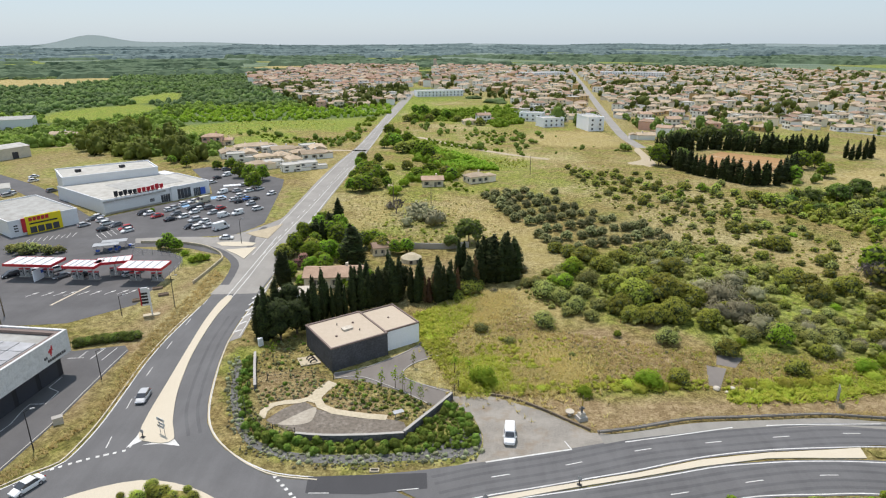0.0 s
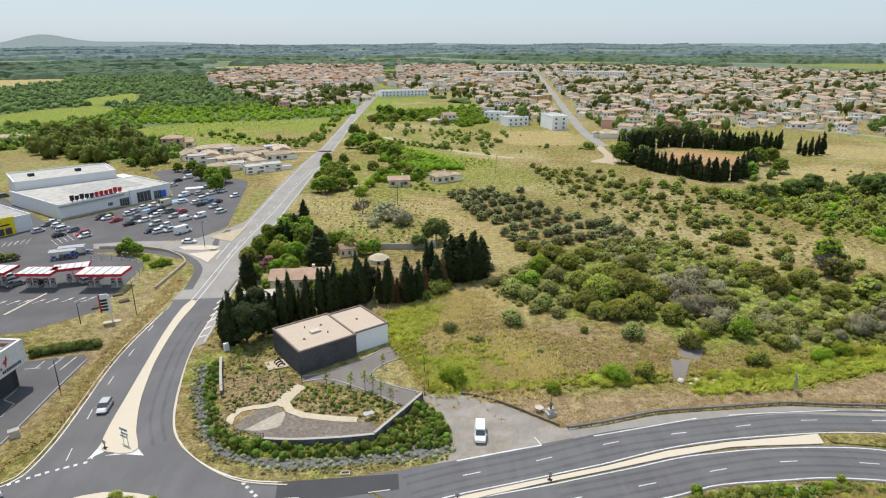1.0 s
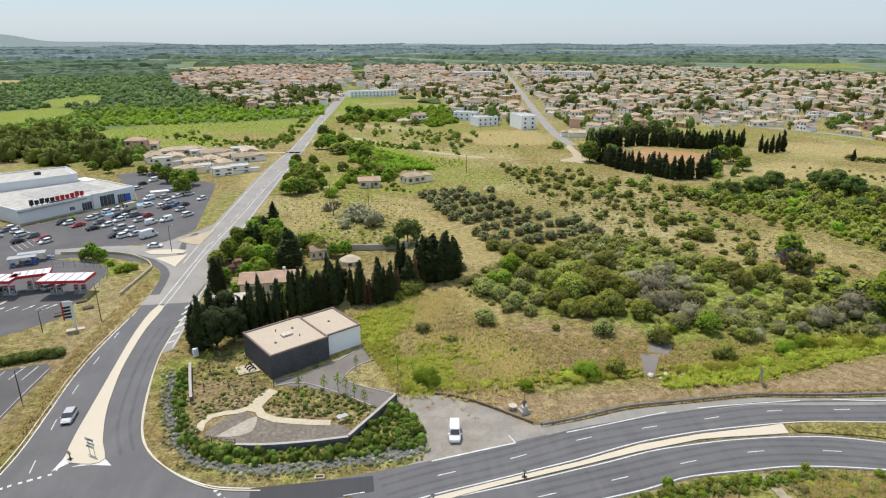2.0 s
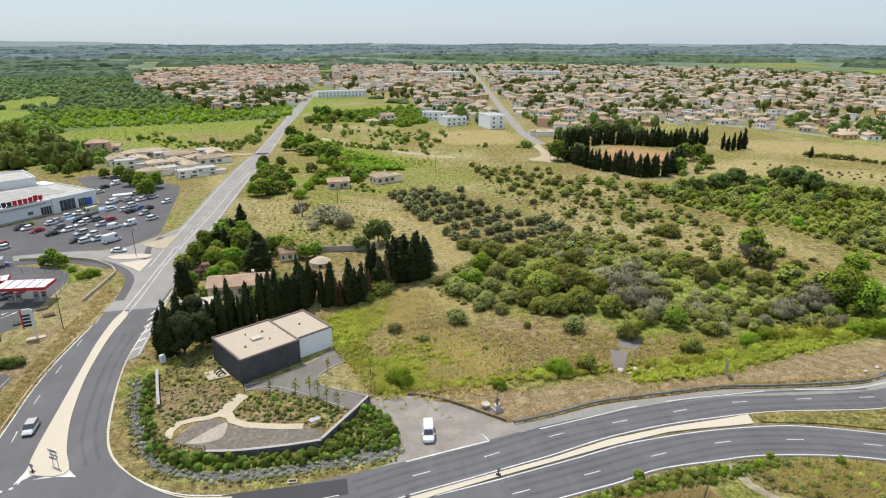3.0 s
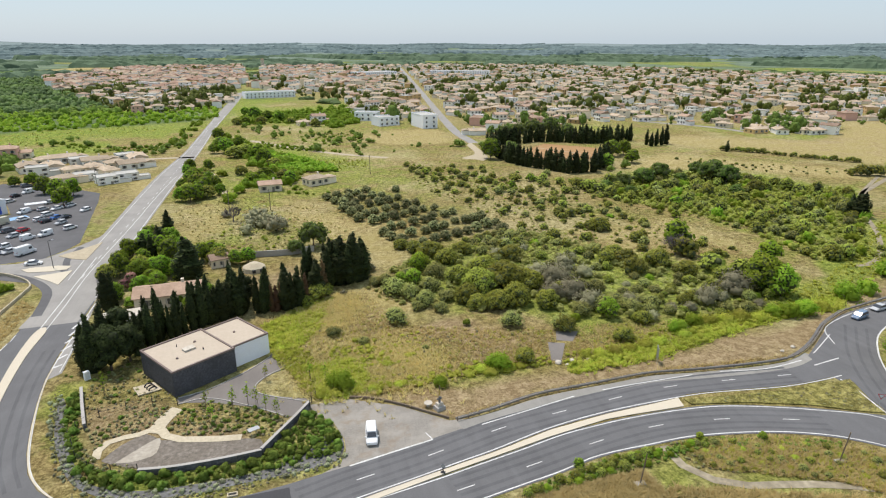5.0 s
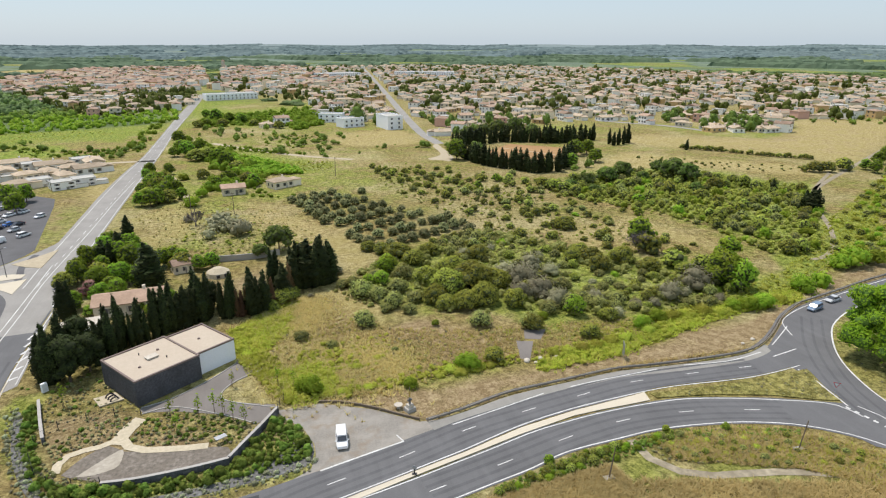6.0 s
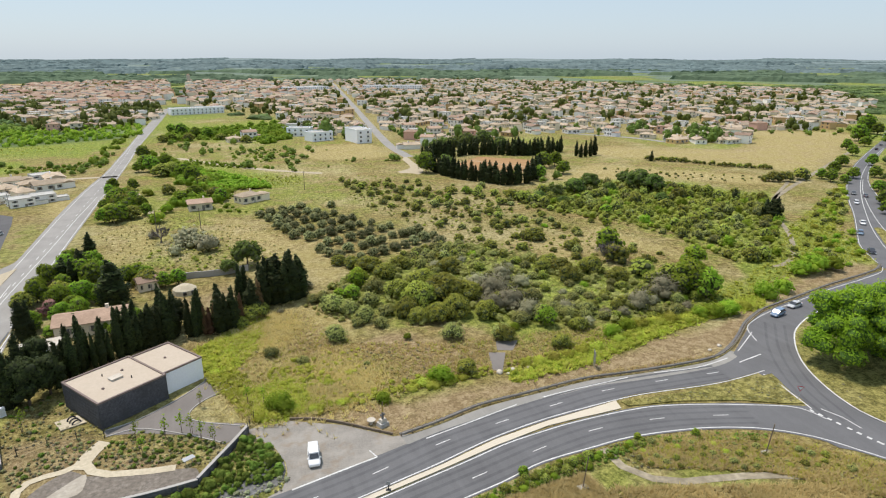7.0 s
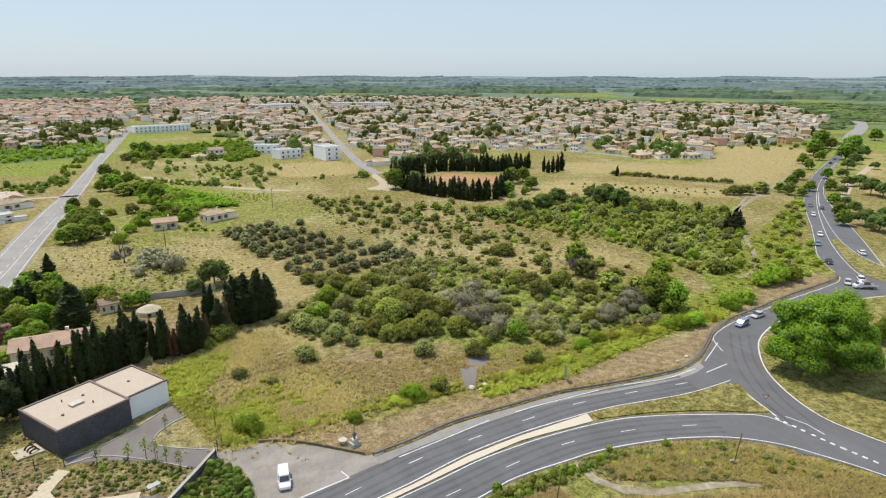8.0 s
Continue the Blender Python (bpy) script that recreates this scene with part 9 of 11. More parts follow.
def car_form(kind, paint, group):
    L, W, belt, top, cab = BODY[kind]
    v = thing("car" if kind not in ("van", "lorry_van") else "van", "%s %s" % (paint, {"hatchback": "hatchback car", "saloon": "saloon car", "estate": "family estate car", "van": "compact panel van", "lorry_van": "tall delivery van"}[kind]) + (" parked on the asphalt car park" if group == "parked cars" else " driving along the road"), "car" if kind not in ("van", "lorry_van") else "van", group)
    g = Geo()
    h = W / 2
    bonnet = belt - (0.12 if kind != "lorry_van" else 0.25)
    loft(g, [shell_ring(-L / 2, h * 0.86, 0.34, belt - 0.14, 0.12), shell_ring(-L / 2 + 0.15, h * 0.96, 0.22, belt, 0.16), shell_ring(-L * 0.2, h, 0.2, belt + 0.02, 0.16),
             shell_ring(cab[3], h, 0.2, belt - 0.03, 0.18), shell_ring(L / 2 - 0.35, h * 0.95, 0.22, bonnet - 0.06, 0.18), shell_ring(L / 2 - 0.05, h * 0.82, 0.3, bonnet - 0.22, 0.14), shell_ring(L / 2, h * 0.76, 0.36, bonnet - 0.32, 0.1)])
    part("body", g, PAINTS[paint], v)
    a, b, c, d = cab
    g = Geo()
    loft(g, [[(x, s * w, z) for s, w, z in ((-1, h * 0.93, belt - 0.02), (1, h * 0.93, belt - 0.02), (1, h * 0.80, zt), (-1, h * 0.80, zt))] for x, zt in ((a, belt + 0.02), (b, top - 0.05), (c, top - 0.05), (d, belt))])
    part("glazing", g, M_GLASS if kind not in ("van", "lorry_van") else PAINTS[paint], v, "tinted windows" if kind not in ("van", "lorry_van") else "")
    g = Geo()
    loft(g, [[(x, s * w, z) for s, w, z in ((-1, h * 0.82, zt - 0.07), (1, h * 0.82, zt - 0.07), (1, h * 0.74, zt), (-1, h * 0.74, zt))] for x, zt in ((b - 0.05, top - 0.03), (b + 0.2, top), (c - 0.2, top), (c + 0.05, top - 0.03))])
    part("roof", g, PAINTS[paint], v)
    if kind in ("van", "lorry_van"):
        g = Geo()
        g.face([(d - 0.02, -h * 0.78, belt + 0.06), (d - 0.02, h * 0.78, belt + 0.06), (c + 0.12, h * 0.72, top - 0.14), (c + 0.12, -h * 0.72, top - 0.14)])
        g.v = [(x + 0.05, y, z + 0.02) for x, y, z in g.v]
        part("windscreen", g, M_GLASS, v)
        for s in (-1, 1):
            g = Geo()
            g.box(c - 0.35, s * h * 0.875, belt + 0.06, 0.9, 0.12, (top - belt) * 0.55)
            part("side_window", g, M_GLASS, v)
    for s in (-1, 1):
        g = Geo()
        g.box(L / 2 - 0.12, s * h * 0.62, bonnet - 0.34, 0.22, 0.36, 0.16)
        part("headlight", g, M_LAMP, v)
        g = Geo()
        g.box(-L / 2 + 0.05, s * h * 0.72, belt - 0.32, 0.14, 0.22, 0.3)
        part("tail_light", g, M_TAIL, v)
        g = Geo()
        g.box(d - 0.15, s * (h + 0.08), belt, 0.12, 0.2, 0.14)
        part("mirror", g, PAINTS[paint], v)
        for x in (-L * 0.3, L * 0.31):
            wheel(v, x, s * (h - 0.1), 0.32 if kind != "lorry_van" else 0.36)
    g = Geo()
    g.box(L / 2 - 0.04, 0, 0.42, 0.06, 0.52, 0.12)
    part("plate_bar", g, M_PAINT, v)
    return v


def drive_in(kind, paint, x, y, turn, group="parked cars", z=0.05, label=""):
    m = Matrix.Translation((x, y, z)) @ Matrix.Rotation(turn, 4, "Z")
    key = (kind, paint, group)
    if key in car_forms:
        ob = copy_thing(car_forms[key], m)
    else:
        ob = car_forms[key] = car_form(kind, paint, group)
        ob.matrix_world = m
    if label:
        ob["label"] = label
    return ob


def heading(a, b):
    return math.atan2(b[1] - a[1], b[0] - a[0])


rc = random.Random(12)
drive_in("van", "white", *(10.5, 82.6), heading((10.7, 85.0), (10.2, 80.6)), "cars on the road", label="white compact van parked on the gravelled lay-by")
drive_in("hatchback", "silver", *(-53.1, 94.0), heading((-55.9, 99.1), (-55.1, 92.1)), "cars on the road", label="silver hatchback car driving towards the roundabout")
drive_in("saloon", "white", *(-58.9, 71.1), heading((-58.0, 73.0), (-59.6, 69.7)), "cars on the road", label="white saloon car leaving the roundabout")
for kind, paint, p, a, b in (("estate", "slate", (124.8, 98.1), (129.1, 99.4), (120.9, 97.2)), ("saloon", "silver", (133.2, 100.5), (137.9, 101.8), (130.4, 100.4)),
                             ("hatchback", "silver", (179.5, 107.8), (182.6, 109.9), (178.1, 106.9)), ("hatchback", "white", (185.8, 107.9), (188.4, 110.2), (185.1, 107.1)),
                             ("saloon", "black", (194.5, 124.0), (201.1, 131.0), (192.6, 122.1)), ("hatchback", "slate", (211.9, 140.3), (218.0, 145.4), (208.0, 137.2)),
                             ("saloon", "white", (225.7, 149.3), (232.4, 155.0), (222.1, 146.3)), ("hatchback", "white", (255.3, 173.4), (265.4, 181.6), (249.6, 168.8)),
                             ("hatchback", "grey", (271.9, 186.8), (283.7, 196.0), (265.4, 181.6)), ("saloon", "grey", (272.0, 181.3), (262.2, 172.8), (280.7, 188.6)),
                             ("saloon", "white", (215.0, 126.4), (210.8, 120.9), (219.4, 132.2)), ("hatchback", "black", (417.6, 277.6), (394.6, 264.8), (443.1, 291.8)), ("hatchback", "grey", (439.7, 289.9), (405.5, 271.2), (464.0, 303.4))):
    drive_in(kind, paint, *p, heading(a, b), "cars on the road")
def flatbed(x, y, turn):
    v = thing("flatbed_lorry", "white flatbed lorry with a dark load on the roundabout", "lorry", "cars on the road", at=Matrix.Translation((x, y, 0.06)) @ Matrix.Rotation(turn, 4, "Z"))
    g = Geo()
    loft(g, [shell_ring(0.9, 0.95, 0.45, 2.0, 0.2), shell_ring(1.9, 0.98, 0.4, 2.1, 0.25), shell_ring(2.4, 0.98, 0.4, 1.3, 0.2), shell_ring(3.1, 0.88, 0.45, 1.1, 0.2)])
    part("cab", g, PAINTS["white"], v)
    g = Geo()
    g.face([(2.4, -0.8, 1.33), (2.4, 0.8, 1.33), (1.98, 0.75, 2.0), (1.98, -0.75, 2.0)])
    g.v = [(a + 0.06, b, c) for a, b, c in g.v]
    part("windscreen", g, M_GLASS, v)
    g = Geo()
    g.box(-1.2, 0, 0.75, 4.0, 2.05, 0.15)
    part("bed", g, M_GALV, v)
    for s in (-1, 1):
        g = Geo()
        g.box(-1.2, s * 1.0, 0.9, 4.0, 0.06, 0.4)
        part("drop_side", g, PAINTS["white"], v)
        g = Geo()
        g.box(3.0, s * 0.6, 0.75, 0.2, 0.35, 0.2)
        part("headlight", g, M_LAMP, v)
        for a in (-2.0, 2.1):
            wheel(v, a, s * 0.88, 0.36)
    g = Geo()
    g.box(-0.2, 0, 0.9, 1.7, 1.7, 1.3, shrink=0.95)
    part("load", g, M_COPING, v)


flatbed(*(180.1, 103.3), heading((182.9, 101.0), (177.4, 103.9)))
# parked cars in front of the supermarket
axis = heading((-123.2, 215.4), (-97.2, 249.3))
rows = (([(-109.7, 216.1), (-107.3, 215.3), (-103.0, 212.2), (-102.1, 220.7), (-97.3, 215.2), (-96.3, 207.8), (-93.1, 211.4), (-120.1, 207.2), (-123.1, 201.0), (-116.2, 203.0), (-112.0, 201.0), (-113.7, 195.7), (-104.9, 194.4), (-106.9, 197.0)], "black white red white grey black white white silver white grey black white red"),
        ([(-100.3, 229.8), (-98.1, 233.3), (-94.1, 233.2), (-94.6, 223.1), (-90.9, 222.2), (-88.3, 223.8), (-84.5, 216.6), (-83.7, 223.0), (-79.2, 212.8), (-75.1, 215.8), (-83.2, 204.9), (-85.8, 198.8), (-82.8, 198.1), (-79.9, 199.4), (-88.6, 237.7), (-91.7, 248.2)], "white white beige black white grey silver red white white white black white silver white white"),
        ([(-83.0, 235.8), (-80.1, 233.1), (-77.9, 237.6), (-75.2, 236.7), (-74.4, 229.6), (-69.6, 222.1), (-70.9, 246.1), (-82.3, 242.3), (-78.2, 255.2), (-101.5, 283.1), (-103.8, 276.9), (-103.0, 267.5), (-87.4, 261.7), (-81.8, 251.1), (-106.4, 296.3), (-105.0, 304.8)], "white black blue black silver white white white white white black white silver white grey black"),
        ([(-106.8, 158.0), (-111.7, 155.9), (-102.3, 152.9), (-84.8, 154.5), (-84.1, 156.2), (-97.4, 153.7), (-178.7, 247.0), (-184.5, 252.0), (-86.5, 251.2), (-116.5, 153.8), (-190.4, 280.2), (-123.7, 211.6), (-124.1, 208.7), (-87.4, 207.0), (-93.6, 227.2), (-91.6, 217.5), (-101.4, 223.9)], "white white grey silver grey black white grey silver black white white grey silver black white silver"))
for places, colours in rows:
    for (x, y), c in zip(places, colours.split()):
        kind = "van" if c == "white" and rc.random() < 0.3 else "lorry_van" if c == "beige" else rc.choice(("hatchback", "hatchback", "saloon", "estate"))
        drive_in(kind, c, x, y, axis + rc.choice((0, math.pi)) + rc.uniform(-0.05, 0.05))
drive_in("lorry_van", "white", *(-74.9, 197.4), axis, label="white delivery lorry parked in the car park")
drive_in("saloon", "white", *(-69.3, 186.2), 0.1, "cars on the road", label="white saloon car waiting at the junction")
for (x, y), c in zip([(-186.2, 253.9), (-178.0, 243.8), (-184.9, 271.4), (-164.7, 251.7)], "white silver white grey".split()):
    drive_in("estate", c, x, y, 1.1)
# trolley shelters
for k, (x, y) in enumerate([(-89.1, 253.3), (-100.3, 177.4), (-101.2, 174.2)]):
    s = thing("trolley_shelter", "open steel trolley shelter with a pale roof", "shelter", "trolley shelters", at=pose(x, y, 0, 0, 0, 20))
    for u in (-3, 3):
        for v in (-1.2, 1.2):
            p = Geo()
            p.tube((u, v, 0), (u, v, 2.3), 0.06, 0.06, 6)
            part("post", p, M_GALV, s)
    p = Geo()
    p.box(0, 0, 2.3, 7, 3.2, 0.15)
    part("roof", p, M_WHITE_SHEET if k == 0 else M_GALV, s)
for k in range(12):
    a = Vector((-102.2, 172.2)).lerp(Vector((-95.2, 179.5)), k / 12)
    t = thing("trolley", "blue and steel shopping trolley in a packed row", "trolley", "trolleys", at=pose(a.x + random.uniform(-1.5, 1.5), a.y + random.uniform(-1.5, 1.5), 0.03, 0, 0, random.uniform(0, 90)))
    g = Geo()
    g.box(0, 0, 0.45, 0.9, 0.6, 0.55, shrink=1.15)
    part("basket", g, M_GALV if k % 2 else M_BLUE, t)
    g = Geo()
    g.box(0, 0, 0.0, 0.8, 0.5, 0.1)
    g.box(-0.4, 0, 0.1, 0.05, 0.5, 0.9)
    part("frame", g, M_GALV, t)

# ---- street furniture ----


def lamp_post(x, y, h, turn, label, double=False):
    t = thing("street_lamp", label, "street lamp", "street lamps", at=pose(x, y, 0, 0, 0, turn))
    g = Geo()
    g.tube((0, 0, 0), (0, 0, h), 0.1, 0.06, 8)
    part("pole", g, M_BLACK, t)
    g = Geo()
    g.tube((0, 0, h - 0.1), (0.9, 0, h + 0.15), 0.05, 0.04, 6)
    part("arm", g, M_BLACK, t)
    g = Geo()
    g.box(1.1, 0, h + 0.08, 0.7, 0.28, 0.14, shrink=0.8)
    part("lantern", g, M_GALV, t)


for (x, y), h in zip([(-63.6, 79.8), (-64.1, 100.7), (-63.0, 181.6), (-63.8, 133.3), (-74.1, 128.6)], (7.0, 6.0, 8.0, 8.0, 5.0)):
    lamp_post(x, y, h, 30, "slim black street lamp beside the road")
lamp_post(*(-77.0, 289.3), 9.0, 30, "tall grey street lamp beside the car park")
# wooden overhead-line poles
for (x, y), h in zip([(-19.0, 227.5), (-4.7, 229.9), (40.9, 284.2), (-93.6, 117.4), (-101.3, 128.7)], (9, 8, 9, 8, 8)):
    t = thing("utility_pole", "weathered wooden utility pole in dry grass", "pole", "utility poles", at=pose(x, y, 0))
    g = Geo()
    g.tube((0, 0, -0.3), (0, 0, h), 0.16, 0.1, 8)
    part("pole", g, M_WOOD, t)
    g = Geo()
    g.box(0, 0, h - 0.5, 1.4, 0.1, 0.1)
    part("cross_arm", g, M_WOOD, t)
for x, y in [(77.5, 58.6), (45.8, 62.0)]:
    t = thing("utility_pole", "thin leaning wooden pole on a concrete foot", "pole", "utility poles", at=pose(x, y, 0, 4, 3, 0))
    g = Geo()
    g.tube((0, 0, 0), (0, 0, 5.5), 0.1, 0.08, 8)
    part("pole", g, M_WOOD, t)
    g = Geo()
    g.box(0, 0, 0, 1.6, 0.8, 0.3)
    part("foot", g, M_CONCRETE, t)

# guard rail of dark timber along the meadow side
rail_line = smooth_line([(25.0, 83.6), (31.8, 84.9), (41.0, 87.2), (48.9, 87.7), (55.9, 88.1), (64.3, 88.5), (73.3, 87.4), (84.9, 86.4), (94.0, 86.4), (100.8, 88.8), (107.7, 92.9), (114.3, 97.3), (123.2, 101.4)] + [(127.2, 102.4), (140.6, 105.0), (155.4, 108.0), (170.4, 110.2), (180.2, 112.1), (184.6, 114.2)])
barrier = thing("guard_rail", "low weathered timber guard rail on steel posts", "guard rail")
rl = evenly(rail_line, int(length_of(rail_line) / 2.0))
for i, p in enumerate(rl):
    g = Geo()
    g.box(p.x, p.y, -0.2, 0.16, 0.16, 0.95)
    part("post", g, M_WOOD, barrier)
for i in range(len(rl) - 1):
    a, b = rl[i], rl[i + 1]
    d = b - a
    s = Vector((d.y, -d.x)).normalized() * 0.14
    g = Geo()
    g.box((a.x + b.x) / 2 + s.x, (a.y + b.y) / 2 + s.y, 0.36, d.length - 0.02, 0.14, 0.3, math.atan2(d.y, d.x))
    part("beam", g, M_RAIL, barrier)
g = Geo()
for i in range(len(rl) - 1):
    a, b = rl[i], rl[i + 1]
    d = b - a
    s = Vector((-d.y, d.x)).normalized() * 0.5
    g.box((a.x + b.x) / 2 + s.x, (a.y + b.y) / 2 + s.y, -0.1, d.length, 0.5, 0.35, math.atan2(d.y, d.x))
structure("bank_wall", g, M_STONE, "low rough stone edge of the bank", "wall")
# timber edge of the lay-by
lay_line = evenly(smooth_line([(8.4, 95.1), (12.4, 93.6), (16.9, 90.5), (21.1, 86.8), (23.8, 84.5)]), 18)
edge = thing("timber_edging", "low weathered timber edging round the lay-by", "edging")
for a, b in zip(lay_line, lay_line[1:]):
    d = b - a
    g = Geo()
    g.box((a.x + b.x) / 2, (a.y + b.y) / 2, -0.05, d.length - 0.03, 0.25, 0.5, math.atan2(d.y, d.x))
    part("log", g, M_WOOD, edge)
# wayside stone cross on its plinth
cross = thing("wayside_cross", "small stone wayside cross with a wooden pole behind", "monument", at=pose(*(23.0, 87.7), 0, 0, 0, 20))
for nm, x, y, z, sx, sy, sz, m in (("plinth", 0, 0, 0, 1.7, 1.5, 0.7, M_CONCRETE), ("upper_plinth", 0, 0, 0.7, 1.1, 0.9, 0.6, M_PALE_STONE), ("shaft", 0, 0, 1.3, 0.3, 0.25, 1.2, M_STONE), ("arm", 0, 0, 2.0, 0.9, 0.24, 0.25, M_STONE)):
    g = Geo()
    g.box(x, y, z, sx, sy, sz, shrink=0.94)
    part(nm, g, m, cross)
pole_y = thing("marker_pole", "yellow-banded wooden pole beside the cross", "pole", at=pose(*(23.6, 89.9), 0))
g = Geo()
g.tube((0, 0, 0), (0, 0, 3.2), 0.09, 0.07, 8)
part("pole", g, M_WOOD, pole_y)
g = Geo()
g.tube((0, 0, 1.0), (0, 0, 2.4), 0.12, 0.1, 8)
M_OCHRE = surface("faded yellow paint", (0.45, 0.33, 0.08), 0.8)
part("band", g, M_OCHRE, pole_y)
table = thing("stone_table", "round pale stone table on one foot", "table", at=pose(*(21.3, 88.9), 0))
g = Geo()
g.tube((0, 0, 0), (0, 0, 0.7), 0.3, 0.25, 10)
part("foot", g, M_PALE_STONE, table)
g = Geo()
g.tube((0, 0, 0.7), (0, 0, 0.85), 0.75, 0.75, 14)
part("top", g, M_PALE_STONE, table)
for (x, y), s in zip([(49.5, 96.9), (52.4, 96.9), (55.9, 96.6), (50.9, 95.8), (95.7, 89.5), (99.1, 90.4)], (0.7, 0.6, 0.45, 0.4, 0.4, 0.5)):
    bm = bmesh.new()
    bmesh.ops.create_icosphere(bm, subdivisions=2, radius=s)
    for v in bm.verts:
        v.co *= 1 + 0.35 * noise.noise(v.co * 2.2 / s + Vector((x, y, 0)))
        v.co.z *= 0.6
    me = bpy.data.meshes.new("rock")
    bm.to_mesh(me)
    bm.free()
    me.materials.append(M_PALE_STONE)
    ob = new("rock", me)
    ob.location = (x, y, s * 0.3)
    tagged(ob, "pale limestone rock in dry grass", "rock", "rocks")


def road_sign(x, y, turn, label, w, h, z, mat, legs=1, name="road_sign"):
    t = thing(name, label, "sign", "road signs", at=pose(x, y, 0, 0, 0, turn))
    for k in range(legs):
        u = 0 if legs == 1 else (-w * 0.3 + k * w * 0.6 / (legs - 1))
        g = Geo()
        g.tube((u, 0, 0), (u, 0, z + h), 0.05, 0.05, 6)
        part("post", g, M_GALV, t)
    g = Geo()
    g.box(0, -0.07, z, w, 0.06, h)
    b = part("board", g, mat, t)
    return t, b


road_sign(*(68.3, 92.2), 65, "tall grey back of a double direction sign", 1.9, 2.6, 0.9, M_GALV, 2)
t, b = road_sign(*(-45.2, 83.7), -30, "white direction sign with several arrows on the island", 1.8, 0.5, 2.6, M_PAINT, 2)
for k in range(2):
    g = Geo()
    g.box(0.2 - k * 0.4, -0.07, 1.9 - k * 0.6, 1.5, 0.06, 0.42)
    part("board", g, M_PAINT, t)
for k in range(3):
    g = Geo()
    g.box(0.2 - 0.3 * k, -0.11, 2.78 - 0.62 * k, 1.0, 0.03, 0.12)
    part("lettering_bar", g, M_BLACK, t)
for x, y in [(-48.0, 82.8), (5.7, 68.0), (19.3, 71.6)]:
    t = thing("keep_right_bollard", "dark bollard with a round grey sign back", "bollard", "bollards", at=pose(x, y, 0.1, 0, 0, -20))
    g = Geo()
    g.tube((0, 0, 0), (0, 0, 1.0), 0.09, 0.08, 8)
    part("post", g, M_BLACK, t)
    g = Geo()
    g.tube((0, -0.06, 1.2), (0, -0.02, 1.2), 0.35, 0.35, 14)
    part("disc", g, M_GALV, t)
    g = Geo()
    g.box(0, 0, 0, 0.7, 0.5, 0.12)
    part("foot", g, M_BLACK, t)
t = thing("give_way_sign", "red and white triangular give-way sign", "sign", "road signs", at=pose(*(96.2, 68.4), 0, 0, 0, -35))
g = Geo()
g.tube((0, 0, 0), (0, 0, 2.2), 0.04, 0.04, 6)
part("post", g, M_GALV, t)
for nm, s, y, m in (("rim", 0.62, -0.05, M_RED), ("face", 0.44, -0.075, M_PAINT)):
    g = Geo()
    tri = [(-s, 2.35 + s * 0.58), (s, 2.35 + s * 0.58), (0, 2.35 - s * 1.1)]
    g.face([(a, y, z) for a, z in reversed(tri)])
    g.face([(a, y + 0.02, z) for a, z in tri])
    part(nm, g, m, t)
cab = thing("utility_cabinet", "pale grey roadside utility cabinet", "cabinet", at=pose(*(-63.9, 86.8), 0, 0, 0, 35))
g = Geo()
g.box(0, 0, 0, 1.5, 1.0, 1.2, shrink=0.97)
part("body", g, M_PALE_STONE, cab)
g = Geo()
g.box(0, 0, 1.2, 1.6, 1.1, 0.08)
part("lid", g, M_CONCRETE, cab)
cab2 = thing("utility_cabinet", "white utility cabinet beside the cypress hedge", "cabinet", at=pose(*(-38.0, 114.1), 0, 0, 0, 35))
g = Geo()
g.box(0, 0, 0, 1.0, 0.6, 1.7, shrink=0.97)
part("body", g, M_WHITE, cab2)
g = Geo()
g.box(0, -0.31, 0.2, 0.8, 0.03, 1.3)
part("door", g, M_WHITE_SHEET, cab2)
# pipe rail along the service road
fence_line = evenly(smooth_line([(-65.3, 148.3), (-64.6, 156.9), (-64.0, 166.5)]), 24) + evenly(smooth_line([(-64.3, 168.0), (-66.2, 171.5), (-69.5, 175.1), (-73.4, 178.3), (-78.1, 180.5), (-85.0, 182.3), (-94.8, 182.3)]), 40)
t = thing("road_rail", "pale concrete parapet along the service road", "parapet")
for a, b in zip(fence_line, fence_line[1:]):
    d = b - a
    g = Geo()
    g.box((a.x + b.x) / 2, (a.y + b.y) / 2, 0, d.length - 0.02, 0.3, 0.8, math.atan2(d.y, d.x))
    part("block", g, M_CREAM_PATH, t)


def mesh_fence(pts, gap, h, label, name="fence", mat=None, rails=3):
    f = thing(name, label, "fence")
    line = smooth_line(pts)
    ps = evenly(line, max(2, int(length_of(line) / gap)))
    for p in ps:
        g = Geo()
        g.box(p.x, p.y, -0.1, 0.1, 0.1, h + 0.1)
        part("post", g, mat or M_BLACK, f)
    for a, b in zip(ps, ps[1:]):
        d = b - a
        for k in range(rails):
            g = Geo()
            g.box((a.x + b.x) / 2, (a.y + b.y) / 2, h * (k + 0.6) / rails, d.length, 0.025, 0.025, math.atan2(d.y, d.x))
            part("wire", g, mat or M_BLACK, f)


